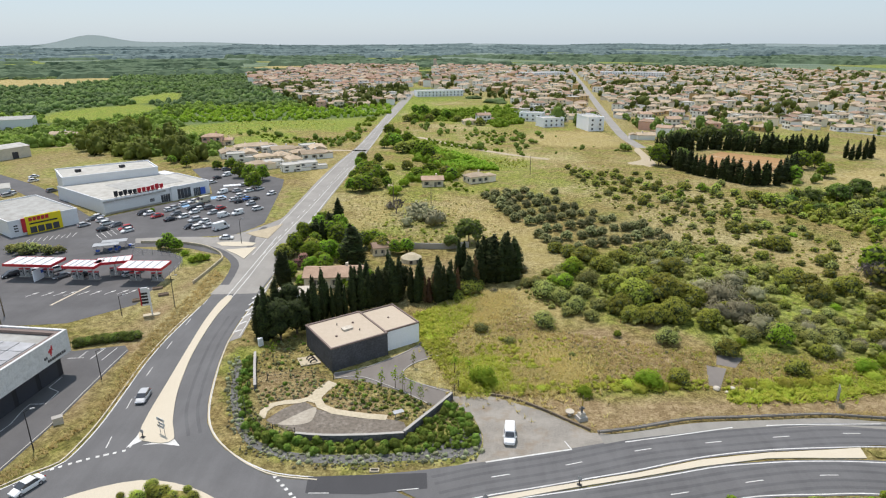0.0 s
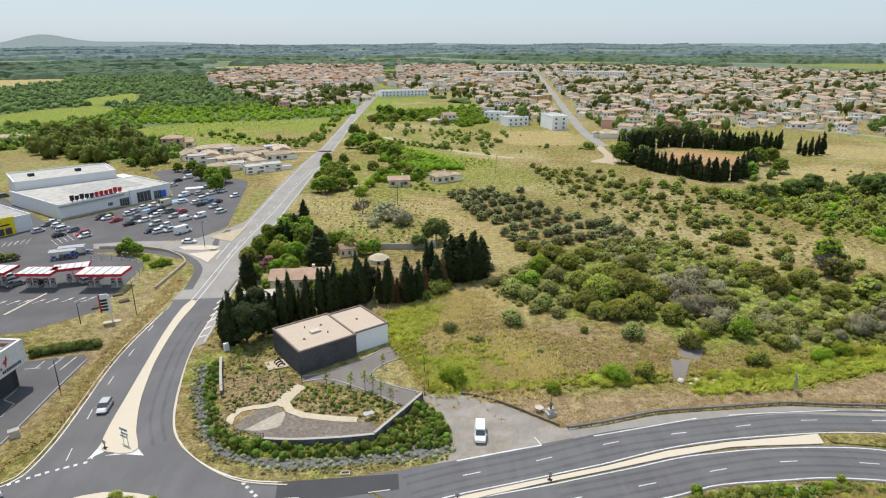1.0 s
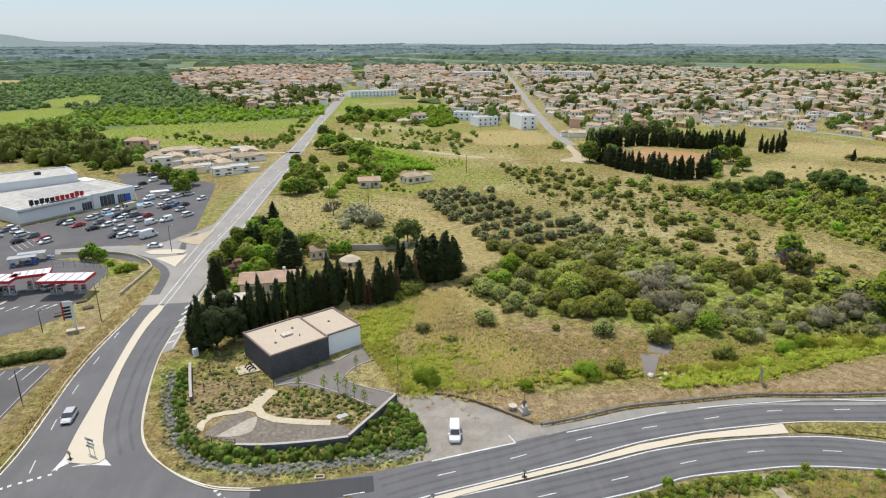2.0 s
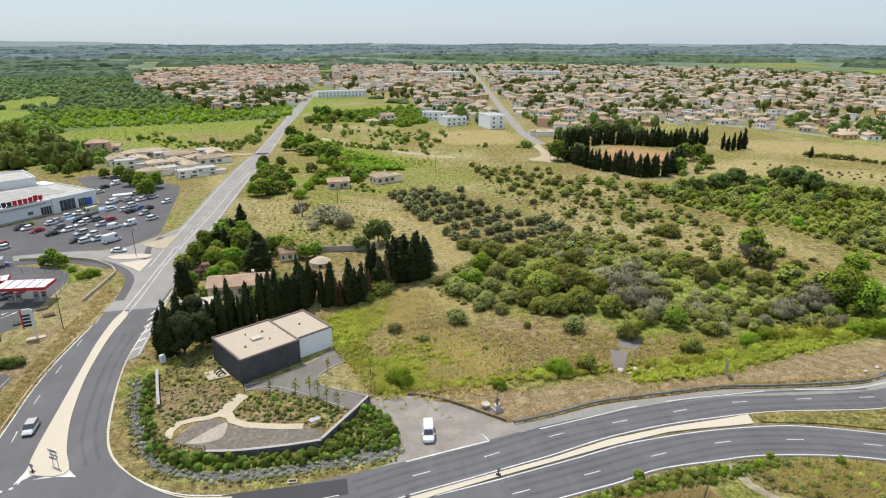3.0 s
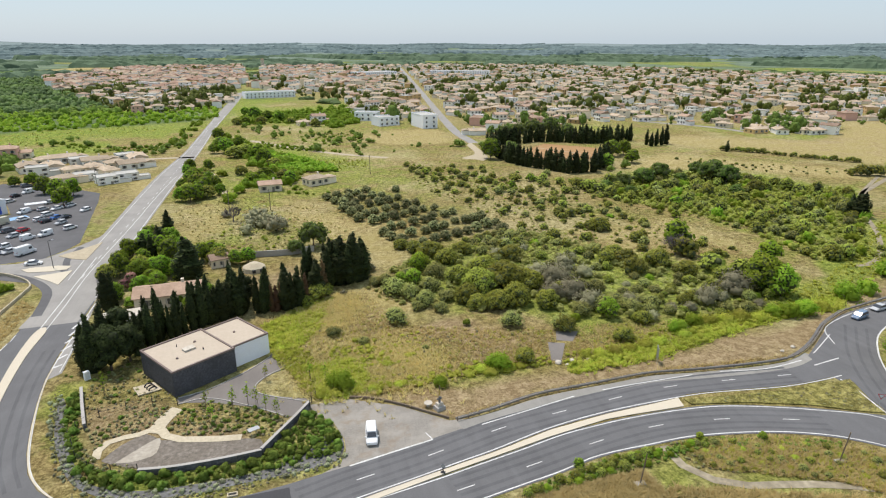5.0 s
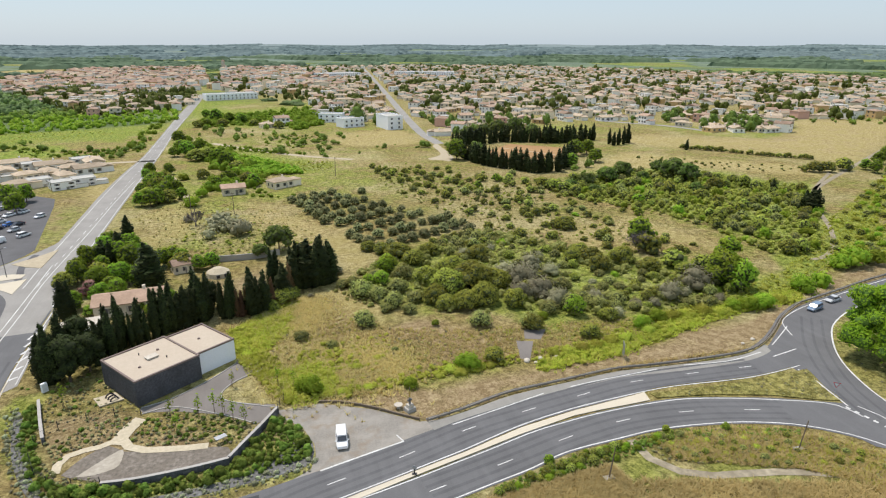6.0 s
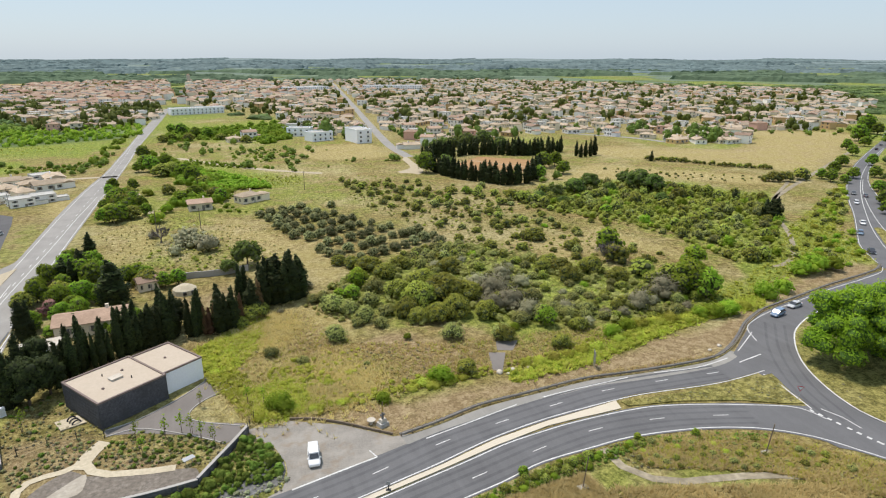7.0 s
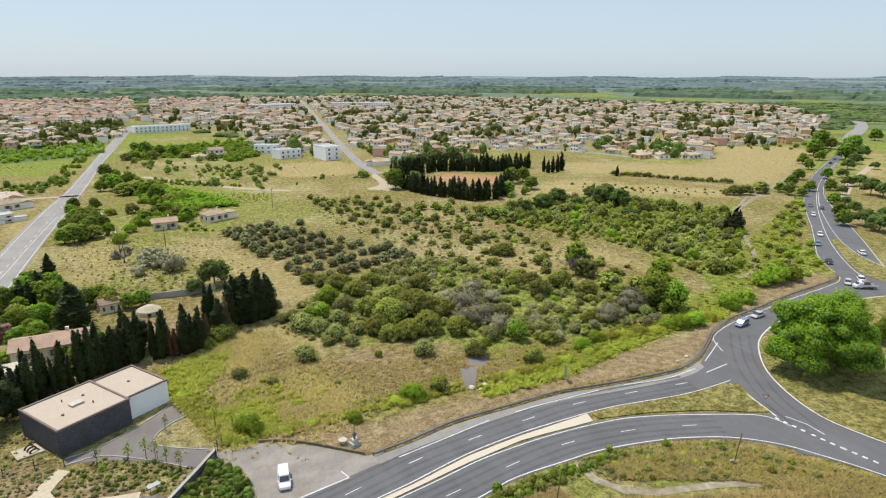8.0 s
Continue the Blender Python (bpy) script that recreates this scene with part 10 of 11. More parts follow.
mesh_fence([(-91.9, 171.1), (-83.6, 171.1), (-77.9, 168.5), (-74.7, 164.7), (-73.4, 159.2), (-73.4, 153.2)], 2.5, 1.8, "grey steel fence round the filling station", mat=M_GALV)
mesh_fence([(-35.5, 97.1), (-32.5, 100.6), (-28.2, 101.4), (-24.2, 101.4), (-20.6, 100.6)], 3.2, 1.7, "dark wire fence on steel posts in the garden")
mesh_fence([(-34.9, 92.5), (-32.8, 87.5), (-30.6, 85.6), (-28.1, 84.4), (-26.0, 83.7), (-23.8, 83.3)], 2.6, 1.6, "dark wire fence on steel posts along the planting")
mesh_fence([(1.5, 93.6), (2.1, 96.2), (2.7, 97.0)], 1.2, 2.0, "dark steel gate posts with a leaf", "gate")

# ---- the garden in front of the dark building ----
M_BLOCK = surface("split-face dark stone", (0.13, 0.13, 0.14), 0.9, 0.35, 4.0, 0.1, relief=0.6, spread=0.3)
for pts, h in (([(-23.6, 82.6), (-20.2, 82.1), (-16.6, 82.0), (-11.2, 82.2), (-6.3, 82.7)], 1.1), ([(-6.3, 82.7), (-3.8, 86.3), (-1.3, 89.8), (1.5, 94.0)], 1.3), ([(-34.1, 96.7), (-36.0, 103.1), (-37.7, 109.3)], 1.2)):
    line = smooth_line(pts)
    ps = evenly(line, int(length_of(line) / 0.9) + 1)
    w = thing("garden_wall", "dark split-stone retaining wall round the garden", "wall", "garden walls")
    for a, b in zip(ps, ps[1:]):
        d = b - a
        ang = math.atan2(d.y, d.x)
        for k in range(3):
            g = Geo()
            g.box((a.x + b.x) / 2, (a.y + b.y) / 2, h * k / 3 - (0.2 if k == 0 else 0), d.length - 0.02, 0.42 + random.uniform(-0.04, 0.04), h / 3 - 0.015 + (0.2 if k == 0 else 0), ang)
            part("stone", g, M_BLOCK, w)
    g = Geo()
    for a, b in zip(ps, ps[1:]):
        d = b - a
        g.box((a.x + b.x) / 2, (a.y + b.y) / 2, h, d.length, 0.5, 0.06, math.atan2(d.y, d.x))
    part("coping", g, M_CONCRETE, w)
sheet("gravel_bed", [(-29.7, 87.5), (-27.7, 90.8), (-24.3, 93.0), (-21.9, 90.8), (-17.8, 89.6), (-10.0, 87.9), (-6.6, 86.9), (-6.7, 84.3), (-11.4, 83.6), (-16.8, 83.3), (-22.3, 83.6), (-27.4, 85.9)], 0.045, surface("rough grey-brown gravel", (0.20, 0.175, 0.145), 0.95, 0.5, 1.6, 0.2, relief=0.6), "rough grey-brown gravel bed in the garden", "path")
track("path", [(-30.6, 88.0), (-30.8, 89.9), (-30.0, 92.0), (-27.7, 92.9), (-24.9, 93.2), (-23.5, 94.1)], 1.3, 0.09, M_CREAM_PATH, "cream stabilised garden path")
track("path", [(-20.4, 99.4), (-21.9, 97.1), (-22.7, 94.8), (-23.5, 93.0)], 2.4, 0.095, M_CREAM_PATH, "wide cream garden path from the gate")
track("path", [(-22.6, 94.5), (-21.5, 92.0), (-19.9, 90.4), (-16.9, 89.6), (-13.4, 88.7), (-9.5, 88.2)], 1.5, 0.1, M_CREAM_PATH, "cream curved garden path")
sheet("path", [(-27.6, 86.4), (-23.7, 90.3), (-22.0, 91.3), (-21.8, 88.6), (-22.5, 86.7), (-25.6, 86.0)], 0.085, surface("pale sand", (0.40, 0.36, 0.295), 0.95, 0.2, 1.6, 0.15), "pale sand court in the garden", "path")
bench = thing("garden_board", "small glass information board in the garden", "board", at=pose(*(-7.6, 88.5), 0, 0, 0, 25))
g = Geo()
g.tube((-0.5, 0, 0), (-0.5, 0, 1.0), 0.05, 0.05, 6)
g.tube((0.5, 0, 0), (0.5, 0, 1.0), 0.05, 0.05, 6)
part("stand", g, M_GALV, bench)
g = Geo()
g.box(0, 0, 1.0, 1.8, 1.0, 0.08)
part("panel", g, M_GALV, bench)
ry = random.Random(33)
sap_lumps = [(0.1, 0.0, 1.9, 0.5, 0.45, 0.6), (-0.15, 0.1, 2.6, 0.4, 0.4, 0.55), (0.05, -0.1, 3.3, 0.3, 0.3, 0.5)]
sap_crown = leaf_mesh("sapling_crown", sap_lumps, 90, 0.12, (M_BRIGHT,), 171, core=0.25, spiky=0.2)
sap_stem = Geo()
sap_stem.tube((0, 0, -0.1), (0.05, 0, 3.3), 0.04, 0.015, 6)
sap_stem.tube((0.25, 0.1, -0.1), (0.25, 0.1, 1.5), 0.035, 0.035, 6)
SAPLING = Plant("sapling", sap_crown, sap_stem.mesh("sapling_trunk", M_BARK), "thin young tree tied to a stake", "tree", "saplings", sap_crown)
for x, y in [(-15.7, 98.2), (-11.2, 97.0), (-7.4, 96.6), (-8.8, 97.4), (-5.7, 94.2), (-4.0, 92.4), (-14.5, 93.7), (-33.5, 107.4), (-5.8, 105.1), (4.8, 101.9), (2.1, 103.0)]:
    SAPLING.put(x, y, ry.uniform(0.8, 1.25), rnd=ry)
M_SHRUB = foliage("garden shrub leaves", (0.085, 0.155, 0.022), (0.26, 0.37, 0.06), 0.4, (0.33, 0.40, 0.08))
SHRUB = [bush_form("garden_shrub", 181 + k, 0.6, 0.75, 240, 0.09, M_SHRUB, 4, "low green garden shrub in the planting", group="garden shrubs", soft_inside=True) for k in range(3)]
TUFT = [bush_form("silver_tuft", 191 + k, 0.42, 0.45, 130, 0.08, M_SILVER, 3, "low silvery lavender tuft in the planting", group="lavender tufts", spiky=0.15, soft_inside=True) for k in range(2)]
green_belt = [[(-38.6, 109.3), (-39.2, 105.3), (-37.5, 97.1), (-34.2, 88.3), (-31.4, 83.6), (-27.9, 80.7), (-23.1, 79.3), (-22.7, 81.4), (-28.9, 84.4), (-32.1, 88.3), (-34.9, 95.2), (-36.4, 103.1)], [(-23.5, 81.8), (-16.5, 81.2), (-6.3, 81.8), (-2.4, 86.9), (1.5, 92.4), (4.7, 87.4), (5.9, 83.5), (5.3, 80.6), (-2.2, 79.2), (-12.6, 78.6), (-21.2, 78.6)]]
for poly, n, gap in ((green_belt[0], 62, 1.1), (green_belt[1], 118, 1.2)):
    for x, y in scatter(poly, n, gap, 51):
        ry.choice(SHRUB).put(x, y, ry.uniform(0.8, 1.75), tall=ry.uniform(0.9, 1.35), rnd=ry)
silver_belt = [(-42.5, 107.5), (-40.8, 109.3), (-37.0, 97.1), (-33.3, 86.7), (-29.0, 81.4), (-23.0, 78.9), (-12.5, 78.2), (-2.2, 78.8), (5.2, 80.2), (6.1, 79.2), (4.7, 77.6), (-7.2, 76.3), (-19.0, 76.0), (-24.3, 76.9), (-30.3, 80.0), (-34.8, 85.1), (-38.9, 95.2)]
for x, y in scatter(silver_belt, 120, 1.0, 52):
    ry.choice(TUFT).put(x, y, ry.uniform(0.6, 1.25), rnd=ry)
for poly, n in (([(-32.4, 97.1), (-28.1, 100.6), (-21.6, 100.0), (-23.1, 97.1), (-28.6, 94.3), (-30.6, 90.8)], 16), ([(-19.3, 99.0), (-8.7, 96.1), (-3.0, 91.9), (-6.2, 87.4), (-9.2, 89.9), (-17.3, 92.5), (-20.7, 95.2)], 34), ([(-42.7, 117.2), (-32.5, 119.8), (-21.2, 104.1), (-24.2, 102.6), (-34.0, 103.1)], 22)):
    for x, y in scatter(poly, n, 1.2, 53):
        ry.choice(SHRUB).put(x, y, ry.uniform(0.35, 0.95), tall=0.8, rnd=ry)
M_MULCH = surface("grey slate mulch", (0.165, 0.165, 0.16), 0.95, 0.5, 2.2, 0.22, relief=0.6)
sheet("gravel_bed", [(-40.5, 104.8), (-40.7, 108.4), (-39.2, 105.3), (-36.8, 97.1), (-33.3, 87.5), (-29.6, 82.1), (-24.0, 79.3), (-16.0, 78.5), (-5.7, 79.2), (1.3, 83.2), (5.3, 86.3), (6.1, 82.8), (5.7, 80.3), (4.4, 78.4), (-0.5, 77.5), (-7.3, 77.0), (-14.9, 76.5), (-20.8, 76.8), (-26.4, 78.5), (-30.6, 81.0), (-33.8, 85.1), (-37.2, 92.5), (-39.2, 99.0)], 0.035, M_MULCH, "grey slate mulch under the planting", "path")
# low planting too dense to count, and withered weeds on the garden's bare soil
def carpet(name, polys, material, label, seed, size, tall=(0.7, 1.2)):
    rr = random.Random(seed)
    ob = woods(name, [(x, y, 0.0, rr.uniform(*size), rr.uniform(*tall)) for poly, n, gap in polys for x, y in scatter(poly, n, gap, rr.randint(0, 9999), 10)], material, label, POOL_LOW, seed)
    ob["category"] = "planting"


garden_soil = [[(-38.6, 107.5), (-32.4, 119.2), (-21.2, 104.1), (-21.3, 101.4), (-28.2, 101.4), (-32.9, 99.0), (-33.4, 95.2), (-34.9, 97.1)], [(-33.4, 95.2), (-28.1, 100.6), (-21.1, 100.2), (-24.1, 94.3), (-30.3, 93.0), (-31.3, 90.3)], [(-20.7, 98.0), (-15.4, 100.6), (-7.9, 96.2), (-1.5, 91.5), (-4.7, 86.9), (-9.1, 89.0), (-18.0, 90.9), (-21.5, 93.7)], [(-34.1, 92.5), (-31.1, 89.1), (-29.6, 87.0), (-24.5, 85.1), (-23.6, 83.3), (-29.0, 84.8), (-31.9, 86.7)]]
carpet("ground_cover", [(green_belt[0], 260, 0.7), (green_belt[1], 520, 0.7), (garden_soil[2], 60, 1.2)], M_SHRUB, "low leafy ground cover among the shrubs", 55, (0.25, 0.6))
carpet("lavender_carpet", [(silver_belt, 620, 0.5)], M_SILVER, "silvery lavender between the tufts", 56, (0.15, 0.32), (0.8, 1.3))
carpet("withered_weeds", [(p, 80, 0.8) for p in garden_soil] + [([(-39.4, 97.1), (-41.9, 107.5), (-43.9, 117.2), (-43.5, 119.8), (-41.6, 112.1), (-38.0, 97.1), (-34.4, 86.7), (-29.4, 80.0), (-23.4, 76.9), (-13.9, 75.8), (4.7, 77.6), (5.5, 76.8), (-13.8, 74.8), (-24.0, 75.6), (-30.7, 78.5), (-35.4, 85.1)], 300, 0.5)], M_DEAD, "withered brown weeds on bare garden soil", 57, (0.15, 0.4), (0.6, 1.0))
carpet("roadside_greens", [([(28.9, 65.1), (37.6, 66.6), (50.2, 67.9), (61.9, 68.6), (61.5, 67.1), (50.5, 65.3), (38.4, 64.5), (29.8, 63.3)], 420, 0.45), ([(55.9, 68.9), (62.8, 68.2), (72.9, 66.0), (81.7, 62.3), (80.1, 60.9), (71.3, 64.4), (61.3, 66.4), (55.8, 66.5)], 300, 0.6), ([(38.8, 67.0), (47.0, 68.3), (51.8, 68.5), (51.1, 67.5), (45.7, 67.2), (38.9, 65.6)], 170, 0.6)], M_SHRUB, "green weeds along the road edge", 54, (0.18, 0.5))
carpet("verge_weeds", [([(65.6, 77.7), (70.9, 78.0), (83.3, 76.8), (95.4, 76.4), (97.9, 76.5), (96.0, 70.5), (95.4, 67.4), (85.9, 72.3), (75.6, 75.8)], 260, 0.7), ([(55.6, 69.2), (67.8, 67.2), (76.7, 63.6), (84.0, 58.7), (91.3, 49.3), (93.6, 45.0), (90.9, 43.3), (81.7, 51.7), (65.8, 58.8), (55.6, 62.1)], 520, 0.9), ([(121.2, 87.6), (136.5, 93.5), (160.7, 95.3), (144.2, 84.4), (118.2, 79.6), (109.0, 70.1), (107.0, 59.8), (107.1, 53.8), (104.3, 60.0), (107.0, 71.0)], 200, 1.2)], M_DEAD, "withered weeds on the dry verges", 59, (0.12, 0.38), (0.5, 0.9))
carpet("verge_greens", [([(55.6, 69.2), (67.8, 67.2), (76.7, 63.6), (84.0, 58.7), (91.3, 49.3), (93.6, 45.0), (90.9, 43.3), (81.7, 51.7), (65.8, 58.8), (55.6, 62.1)], 320, 1.0), ([(38.1, 66.7), (41.5, 67.6), (47.0, 68.3), (51.7, 68.4), (52.2, 67.2), (49.9, 65.8), (43.6, 65.4), (37.8, 64.5)], 200, 0.8), ([(65.6, 77.7), (70.9, 78.0), (83.3, 76.8), (95.4, 76.4), (97.9, 76.5), (96.0, 70.5), (95.4, 67.4), (85.9, 72.3), (75.6, 75.8)], 60, 1.2)], M_OLIVE, "olive-green weeds on the dry verges", 60, (0.15, 0.45), (0.6, 1.0))
carpet("olive_weeds", [(p, 60, 0.9) for p in garden_soil], M_OLIVE, "olive-green weeds on the garden soil", 58, (0.2, 0.5))
box = thing("drain_box", "small concrete drain box at the kerb", "drain", at=pose(*(-10.2, 74.8), 0, 0, 0, 0))
g = Geo()
parapet(g, -0.7, -0.4, 0.7, 0.4, 0, 0.25, 0.15)
part("rim", g, M_CREAM_PATH, box)
g = Geo()
rect(g, -0.55, -0.25, 0.55, 0.25, 0, 0.1)
part("grate", g, M_BLACK, box)


# ---- grass and weeds too many to count ----


meadow = [(-4.7, 114.0), (0.7, 128.3), (16.3, 141.5), (26.3, 119.5), (53.7, 111.8), (87.1, 107.0), (80.1, 96.7), (52.7, 96.8), (26.1, 96.9), (17.5, 94.1), (8.6, 96.0), (1.5, 97.0), (-2.8, 107.3)]


def low_scrub(name, polys, material, label, seed, size=(0.35, 0.95)):
    """Knee-high clumps that close the gaps between bushes."""
    rr = random.Random(seed)
    places = []
    for poly, count, gap in polys:
        places += [(x, y, 0.0, rr.uniform(*size), rr.uniform(0.6, 1.1)) for x, y in scatter(poly, count, gap, rr.randint(0, 9999), 6)]
    places = clear_of(places, [[(50.7, 106.4), (55.3, 104.4), (50.4, 96.1), (47.6, 97.3)], [(54.9, 111.7), (61.1, 109.6), (56.4, 102.8), (52.0, 104.7)]])
    ob = woods(name, places, material, label, POOL_LOW, seed)
    ob["category"] = "scrub"


scrub_core = [(19.4, 143.2), (27.1, 154.1), (48.1, 167.3), (75.0, 179.1), (92.2, 156.6), (102.2, 140.8), (126.1, 124.9), (119.5, 107.0), (94.0, 105.9), (67.2, 113.1), (43.1, 123.4), (26.3, 130.8)]
woods("scrub_mass", [(x, y, 0.0, ry.uniform(0.7, 1.7), ry.uniform(0.9, 1.3)) for x, y in scatter(scrub_core, 620, 1.9, 81, 8) if noise.noise((x / 9, y / 9, 3.0)) > 0.08], M_GREY_SCRUB, "dense knee to head-high grey-green scrub", POOL, 82)
woods("scrub_mass", [(x, y, 0.0, ry.uniform(0.8, 1.7), ry.uniform(0.9, 1.3)) for x, y in scatter(wood_east, 560, 2.2, 83, 8)], M_LIGHT_SCRUB, "dense mid-green scrub under trees", POOL, 84)
low_scrub("low_scrub", ((scrub_mid, 420, 1.8), (wood_east, 700, 2.0), ([(18.4, 145.5), (33.6, 163.1), (48.1, 167.3), (45.6, 148.2), (36.5, 128.4), (21.9, 134.8)], 260, 1.3), ([(48.1, 167.3), (64.7, 183.7), (80.3, 181.8), (96.6, 164.2), (80.5, 153.1), (60.5, 161.9)], 300, 1.4), (slope, 420, 3.0)), M_GREY_SCRUB, "knee-high grey-green scrub between the bushes", 71)
low_scrub("low_scrub", ((scrub_mid, 160, 2.8), (wood_east, 400, 2.6), (slope, 260, 3.6), ([(68.2, 315.5), (101.0, 284.7), (128.4, 219.5), (110.7, 216.4), (75.1, 248.5)], 120, 4.0), ([(-27.2, 194.5), (-5.2, 223.2), (9.3, 215.2), (20.4, 182.2), (2.6, 176.8), (-16.8, 182.4)], 140, 2.6)), M_SCRUB, "knee-high dark green scrub between the bushes", 72)
low_scrub("weeds", (([(15.6, 331.9), (43.2, 321.6), (43.6, 300.4), (21.0, 297.8), (13.1, 309.4)], 260, 1.8), ([(-188.5, 454.2), (-157.0, 486.7), (-100.6, 492.9), (-79.3, 471.7), (-121.2, 435.3), (-145.9, 414.0)], 220, 4.0), ([(199.3, 158.0), (295.4, 208.2), (209.3, 144.9), (188.8, 118.6), (154.1, 117.9), (121.5, 106.1), (88.6, 101.3), (55.3, 96.9), (55.4, 99.5), (87.4, 105.9), (138.0, 119.7)], 900, 0.9), ([(-6.5, 128.3), (2.1, 138.0), (10.6, 141.5), (4.6, 128.2), (0.6, 117.0), (5.0, 107.3), (12.4, 102.9), (17.9, 96.9), (7.6, 96.0), (1.5, 98.9), (-1.7, 107.3), (-4.7, 114.5)], 260, 1.0), ([(3.8, 105.1), (13.8, 116.9), (27.0, 116.9), (24.0, 107.2), (14.8, 96.9), (6.6, 97.0)], 120, 1.3), ([(17.9, 96.5), (32.3, 96.9), (47.6, 96.8), (38.0, 98.8), (22.2, 98.1)], 240, 0.7), ([(23.0, 96.9), (34.1, 99.6), (53.9, 99.5), (67.1, 100.7), (84.0, 107.0), (87.1, 107.0), (84.2, 102.7), (68.0, 96.7), (52.7, 96.8)], 320, 0.8)), M_YELLOW_GREEN, "yellow-green weeds along the track", 73, (0.3, 0.8))


low_scrub("fresh_weeds", (([(-6.2, 128.9), (2.0, 133.0), (7.3, 132.7), (5.5, 124.7), (-0.4, 115.0), (-5.3, 119.8)], 260, 0.7), ([(3.3, 107.2), (10.1, 109.0), (12.6, 102.2), (11.0, 96.4), (3.6, 95.5)], 200, 0.7), ([(4.7, 112.8), (13.3, 116.3), (17.8, 105.7), (9.6, 103.9)], 130, 0.9), ([(50.4, 94.8), (64.5, 98.9), (74.4, 98.8), (89.9, 104.8), (111.3, 107.3), (132.2, 110.1), (126.5, 103.1), (106.1, 102.0), (85.6, 97.6), (68.9, 93.0), (50.5, 92.2)], 420, 0.6), ([(41.2, 97.0), (25.4, 95.8), (12.6, 94.3), (10.8, 96.5), (26.7, 100.7), (42.8, 101.1)], 150, 1.4)), M_YELLOW_GREEN, "fresh lime-green weeds in the meadow and along the bank", 76, (0.25, 1.0))
M_STRAW_CLUMP = foliage("straw clumps", (0.30, 0.25, 0.10), (0.50, 0.43, 0.18), 0.45)
low_scrub("straw_clumps", ((slope, 600, 2.2), ([(1.9, 227.5), (68.2, 315.5), (77.8, 266.0), (38.3, 183.4), (24.5, 195.9), (14.7, 221.9)], 380, 2.2), ([(123.4, 210.8), (135.6, 181.5), (147.7, 155.9), (140.8, 126.6), (130.5, 136.8), (120.9, 167.6)], 240, 1.8), ([(-39.9, 241.0), (-15.6, 255.7), (10.0, 231.5), (21.0, 188.0), (-4.4, 182.3), (-27.2, 194.5)], 380, 2.0), (meadow, 260, 1.2)), M_STRAW_CLUMP, "straw-coloured clumps of dry grass", 74, (0.25, 0.55))
low_scrub("brown_clumps", ((slope, 300, 3.0), (meadow, 50, 1.8), ([(10.3, 133.3), (24.1, 121.1), (50.9, 109.2), (53.0, 97.4), (27.2, 97.6), (13.0, 98.4)], 70, 1.2)), M_DEAD, "brown withered weeds in the meadow", 75, (0.2, 0.45))


SLABS = [[(50.9, 105.8), (54.9, 104.1), (50.3, 96.6), (48.4, 97.9)], [(55.1, 111.0), (60.6, 109.2), (56.5, 103.6), (52.6, 105.3)]]


def tufts(name, polys, material, label, seed, low=0.25, high=0.6, blades=5, stray=0.0):
    rng = np.random.default_rng(seed)
    pts = []
    for poly, count in polys:
        xs, ys = [p[0] for p in poly], [p[1] for p in poly]
        x, y = rng.uniform(min(xs), max(xs), count * 3), rng.uniform(min(ys), max(ys), count * 3)
        ok = inside(poly, x, y)
        for slab in SLABS:
            ok &= ~inside(slab, x, y)
        pts.append(np.stack([x[ok], y[ok]], 1)[:count])
    c = np.concatenate(pts)
    c = np.repeat(c + rng.normal(0, 1, c.shape) * stray * rng.random((len(c), 1)), blades, axis=0)
    n = len(c)
    a = rng.uniform(0, 2 * np.pi, n)
    lean = rng.uniform(0.5, 1.8, n)
    h = rng.uniform(low, high, n)
    w = rng.uniform(0.05, 0.12, n)
    base = c + rng.normal(0, 0.16, (n, 2))
    side = np.stack([-np.sin(a), np.cos(a)], 1) * w[:, None]
    tip = base + np.stack([np.cos(a), np.sin(a)], 1) * (lean * h)[:, None]
    zero = np.zeros(n)
    v = np.stack([np.column_stack([base - side, zero]), np.column_stack([base + side, zero]), np.column_stack([tip, h])], 1).reshape(-1, 3)
    me = bpy.data.meshes.new(name)
    me.from_pydata(v.tolist(), [], np.arange(n * 3).reshape(-1, 3).tolist())
    me.materials.append(material)
    return tagged(new(name, me), label, "grass", "", "stuff")


M_TALL_STRAW = foliage("tall straw grass", (0.44, 0.355, 0.14), (0.72, 0.60, 0.28), 0.4, (0.56, 0.46, 0.18))
bank = [(57.3, 68.5), (73.0, 66.2), (84.7, 59.2), (95.0, 45.8), (88.4, 41.8), (73.7, 55.2), (57.9, 62.3)]
tufts("tall_grass", (([(3.5, 111.8), (10.8, 115.5), (19.3, 115.8), (27.7, 103.9), (24.6, 96.7), (14.9, 95.7), (7.8, 97.0), (2.8, 98.0)], 3000), ([(-0.6, 130.3), (12.5, 144.4), (17.9, 131.7), (10.4, 123.8), (1.6, 121.2)], 1800)), M_TALL_STRAW, "tall straw-yellow grass in the meadow", 63, 0.35, 0.85, 6, 5.0)
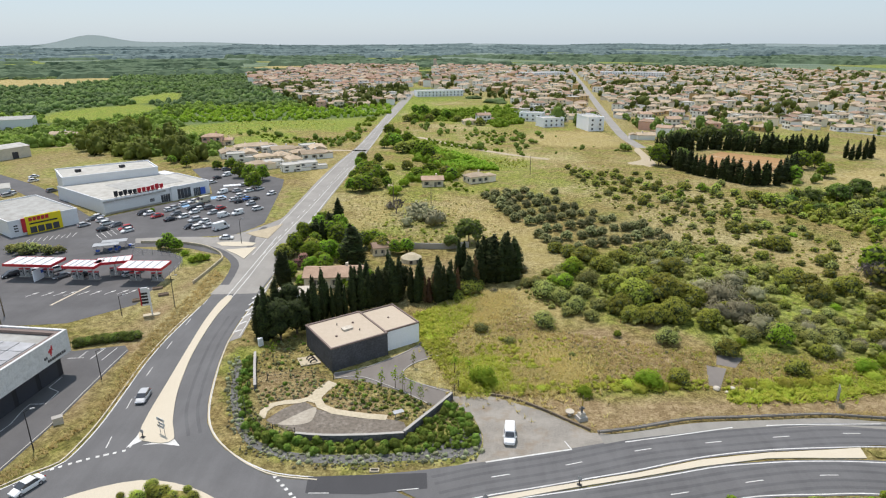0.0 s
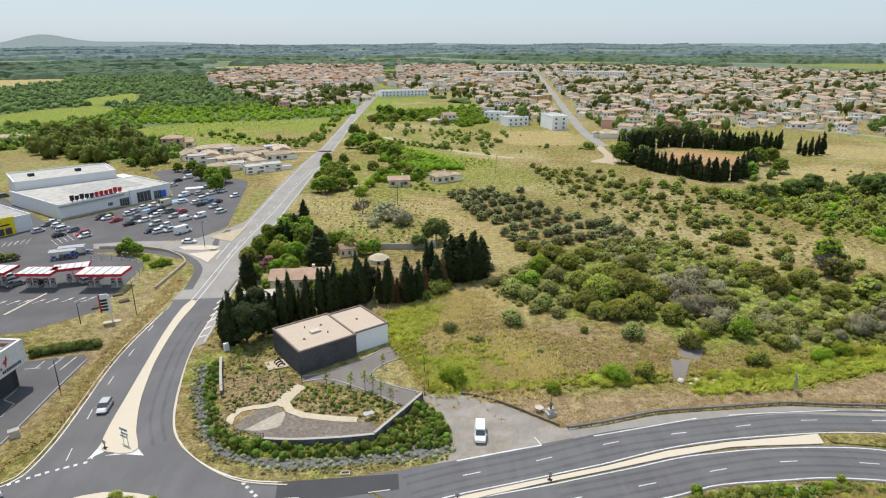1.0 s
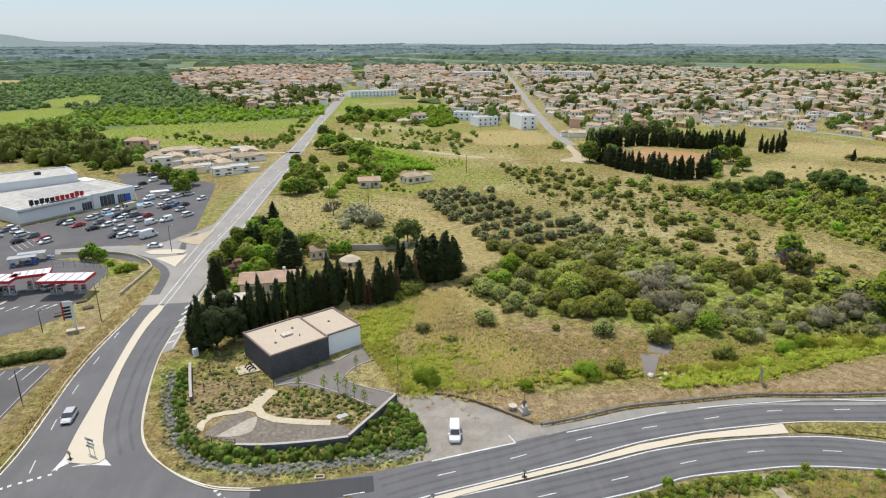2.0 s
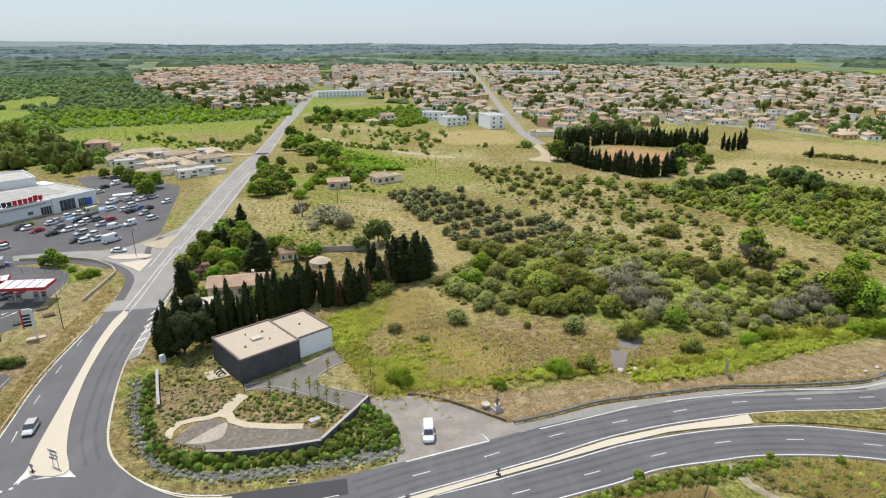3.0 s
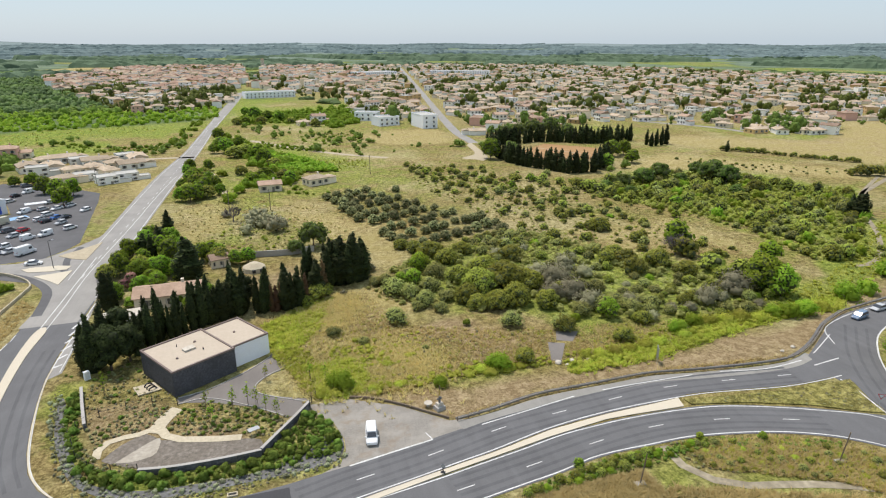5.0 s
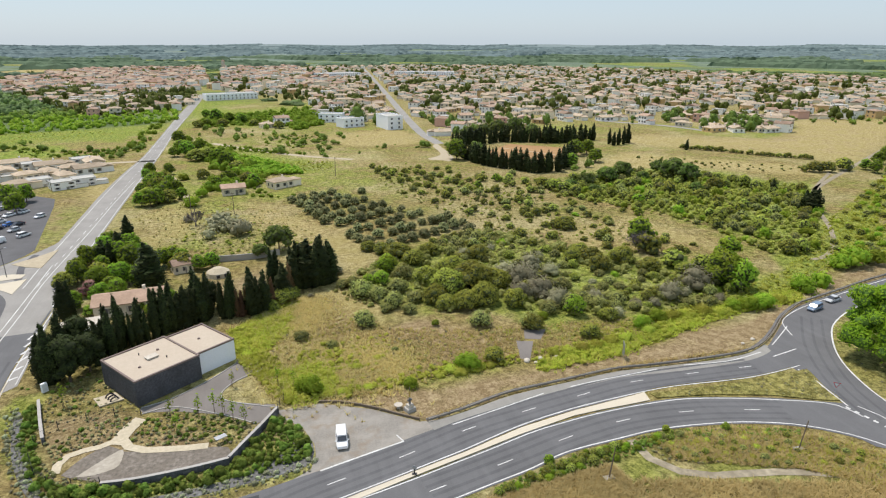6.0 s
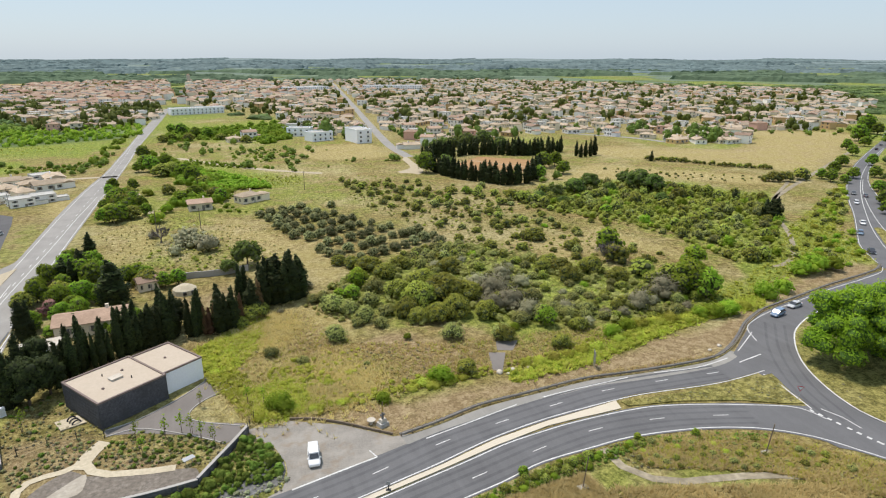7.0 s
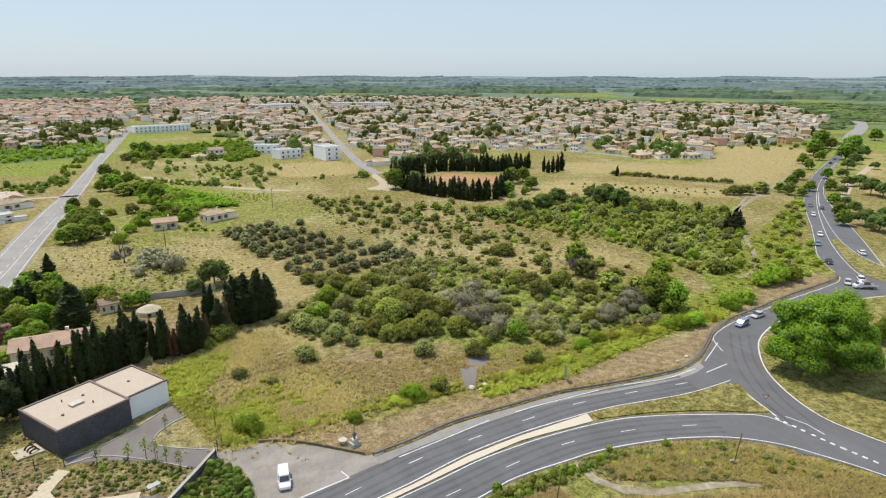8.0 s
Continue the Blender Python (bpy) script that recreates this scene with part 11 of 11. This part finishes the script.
tufts("fresh_grass", (([(50.4, 94.8), (64.5, 98.9), (74.4, 98.8), (89.9, 104.8), (111.3, 107.3), (132.2, 110.1), (126.5, 103.1), (106.1, 102.0), (85.6, 97.6), (68.9, 93.0), (50.5, 92.2)], 2400), ([(3.3, 107.2), (10.1, 109.0), (12.6, 102.2), (11.0, 96.4), (3.6, 95.5)], 800), ([(-6.2, 128.9), (2.0, 133.0), (7.3, 132.7), (5.5, 124.7), (-0.4, 115.0), (-5.3, 119.8)], 700)), M_YELLOW_GREEN, "tall fresh grass along the foot of the scrub", 64, 0.4, 1.0, 6, 1.0)
tufts("dry_grass", ((meadow, 2600), ([(10.3, 133.3), (24.1, 121.1), (50.9, 109.2), (68.8, 101.3), (53.0, 97.4), (40.9, 97.9), (27.2, 97.6), (13.0, 98.4)], 1500), (bank, 4500), ([(49.4, 60.8), (85.6, 47.9), (79.5, 43.5), (44.9, 55.8)], 2600), ([(23.9, 63.2), (35.5, 64.2), (48.0, 64.6), (48.6, 59.8), (45.6, 55.5)], 2600), ([(-59.0, 87.6), (-63.2, 114.7), (-63.4, 158.7), (-59.3, 153.5), (-59.5, 119.9), (-57.6, 88.4), (-63.2, 71.6), (-65.0, 74.2)], 900), ([(26.5, 83.9), (41.3, 87.8), (73.8, 88.2), (94.5, 87.0), (95.4, 87.9), (67.5, 89.7), (43.7, 88.4), (26.8, 85.2)], 500)), M_GRASS_DRY, "dry straw-coloured meadow grass", 61)
tufts("green_grass", (([(-6.5, 128.3), (2.1, 138.0), (10.6, 141.5), (4.6, 128.2), (0.6, 117.0), (5.0, 107.3), (12.4, 102.9), (17.9, 96.9), (7.6, 96.0), (1.5, 98.9), (-1.7, 107.3), (-4.7, 114.5)], 4000), ([(199.3, 158.0), (295.4, 208.2), (209.3, 144.9), (188.8, 118.6), (154.1, 117.9), (121.5, 106.1), (89.0, 101.8), (68.8, 101.3), (71.9, 106.1), (101.7, 110.8), (138.0, 119.7)], 6000), (bank, 1200), (meadow, 900)), M_YELLOW_GREEN, "fresh yellow-green grass and weeds", 62)
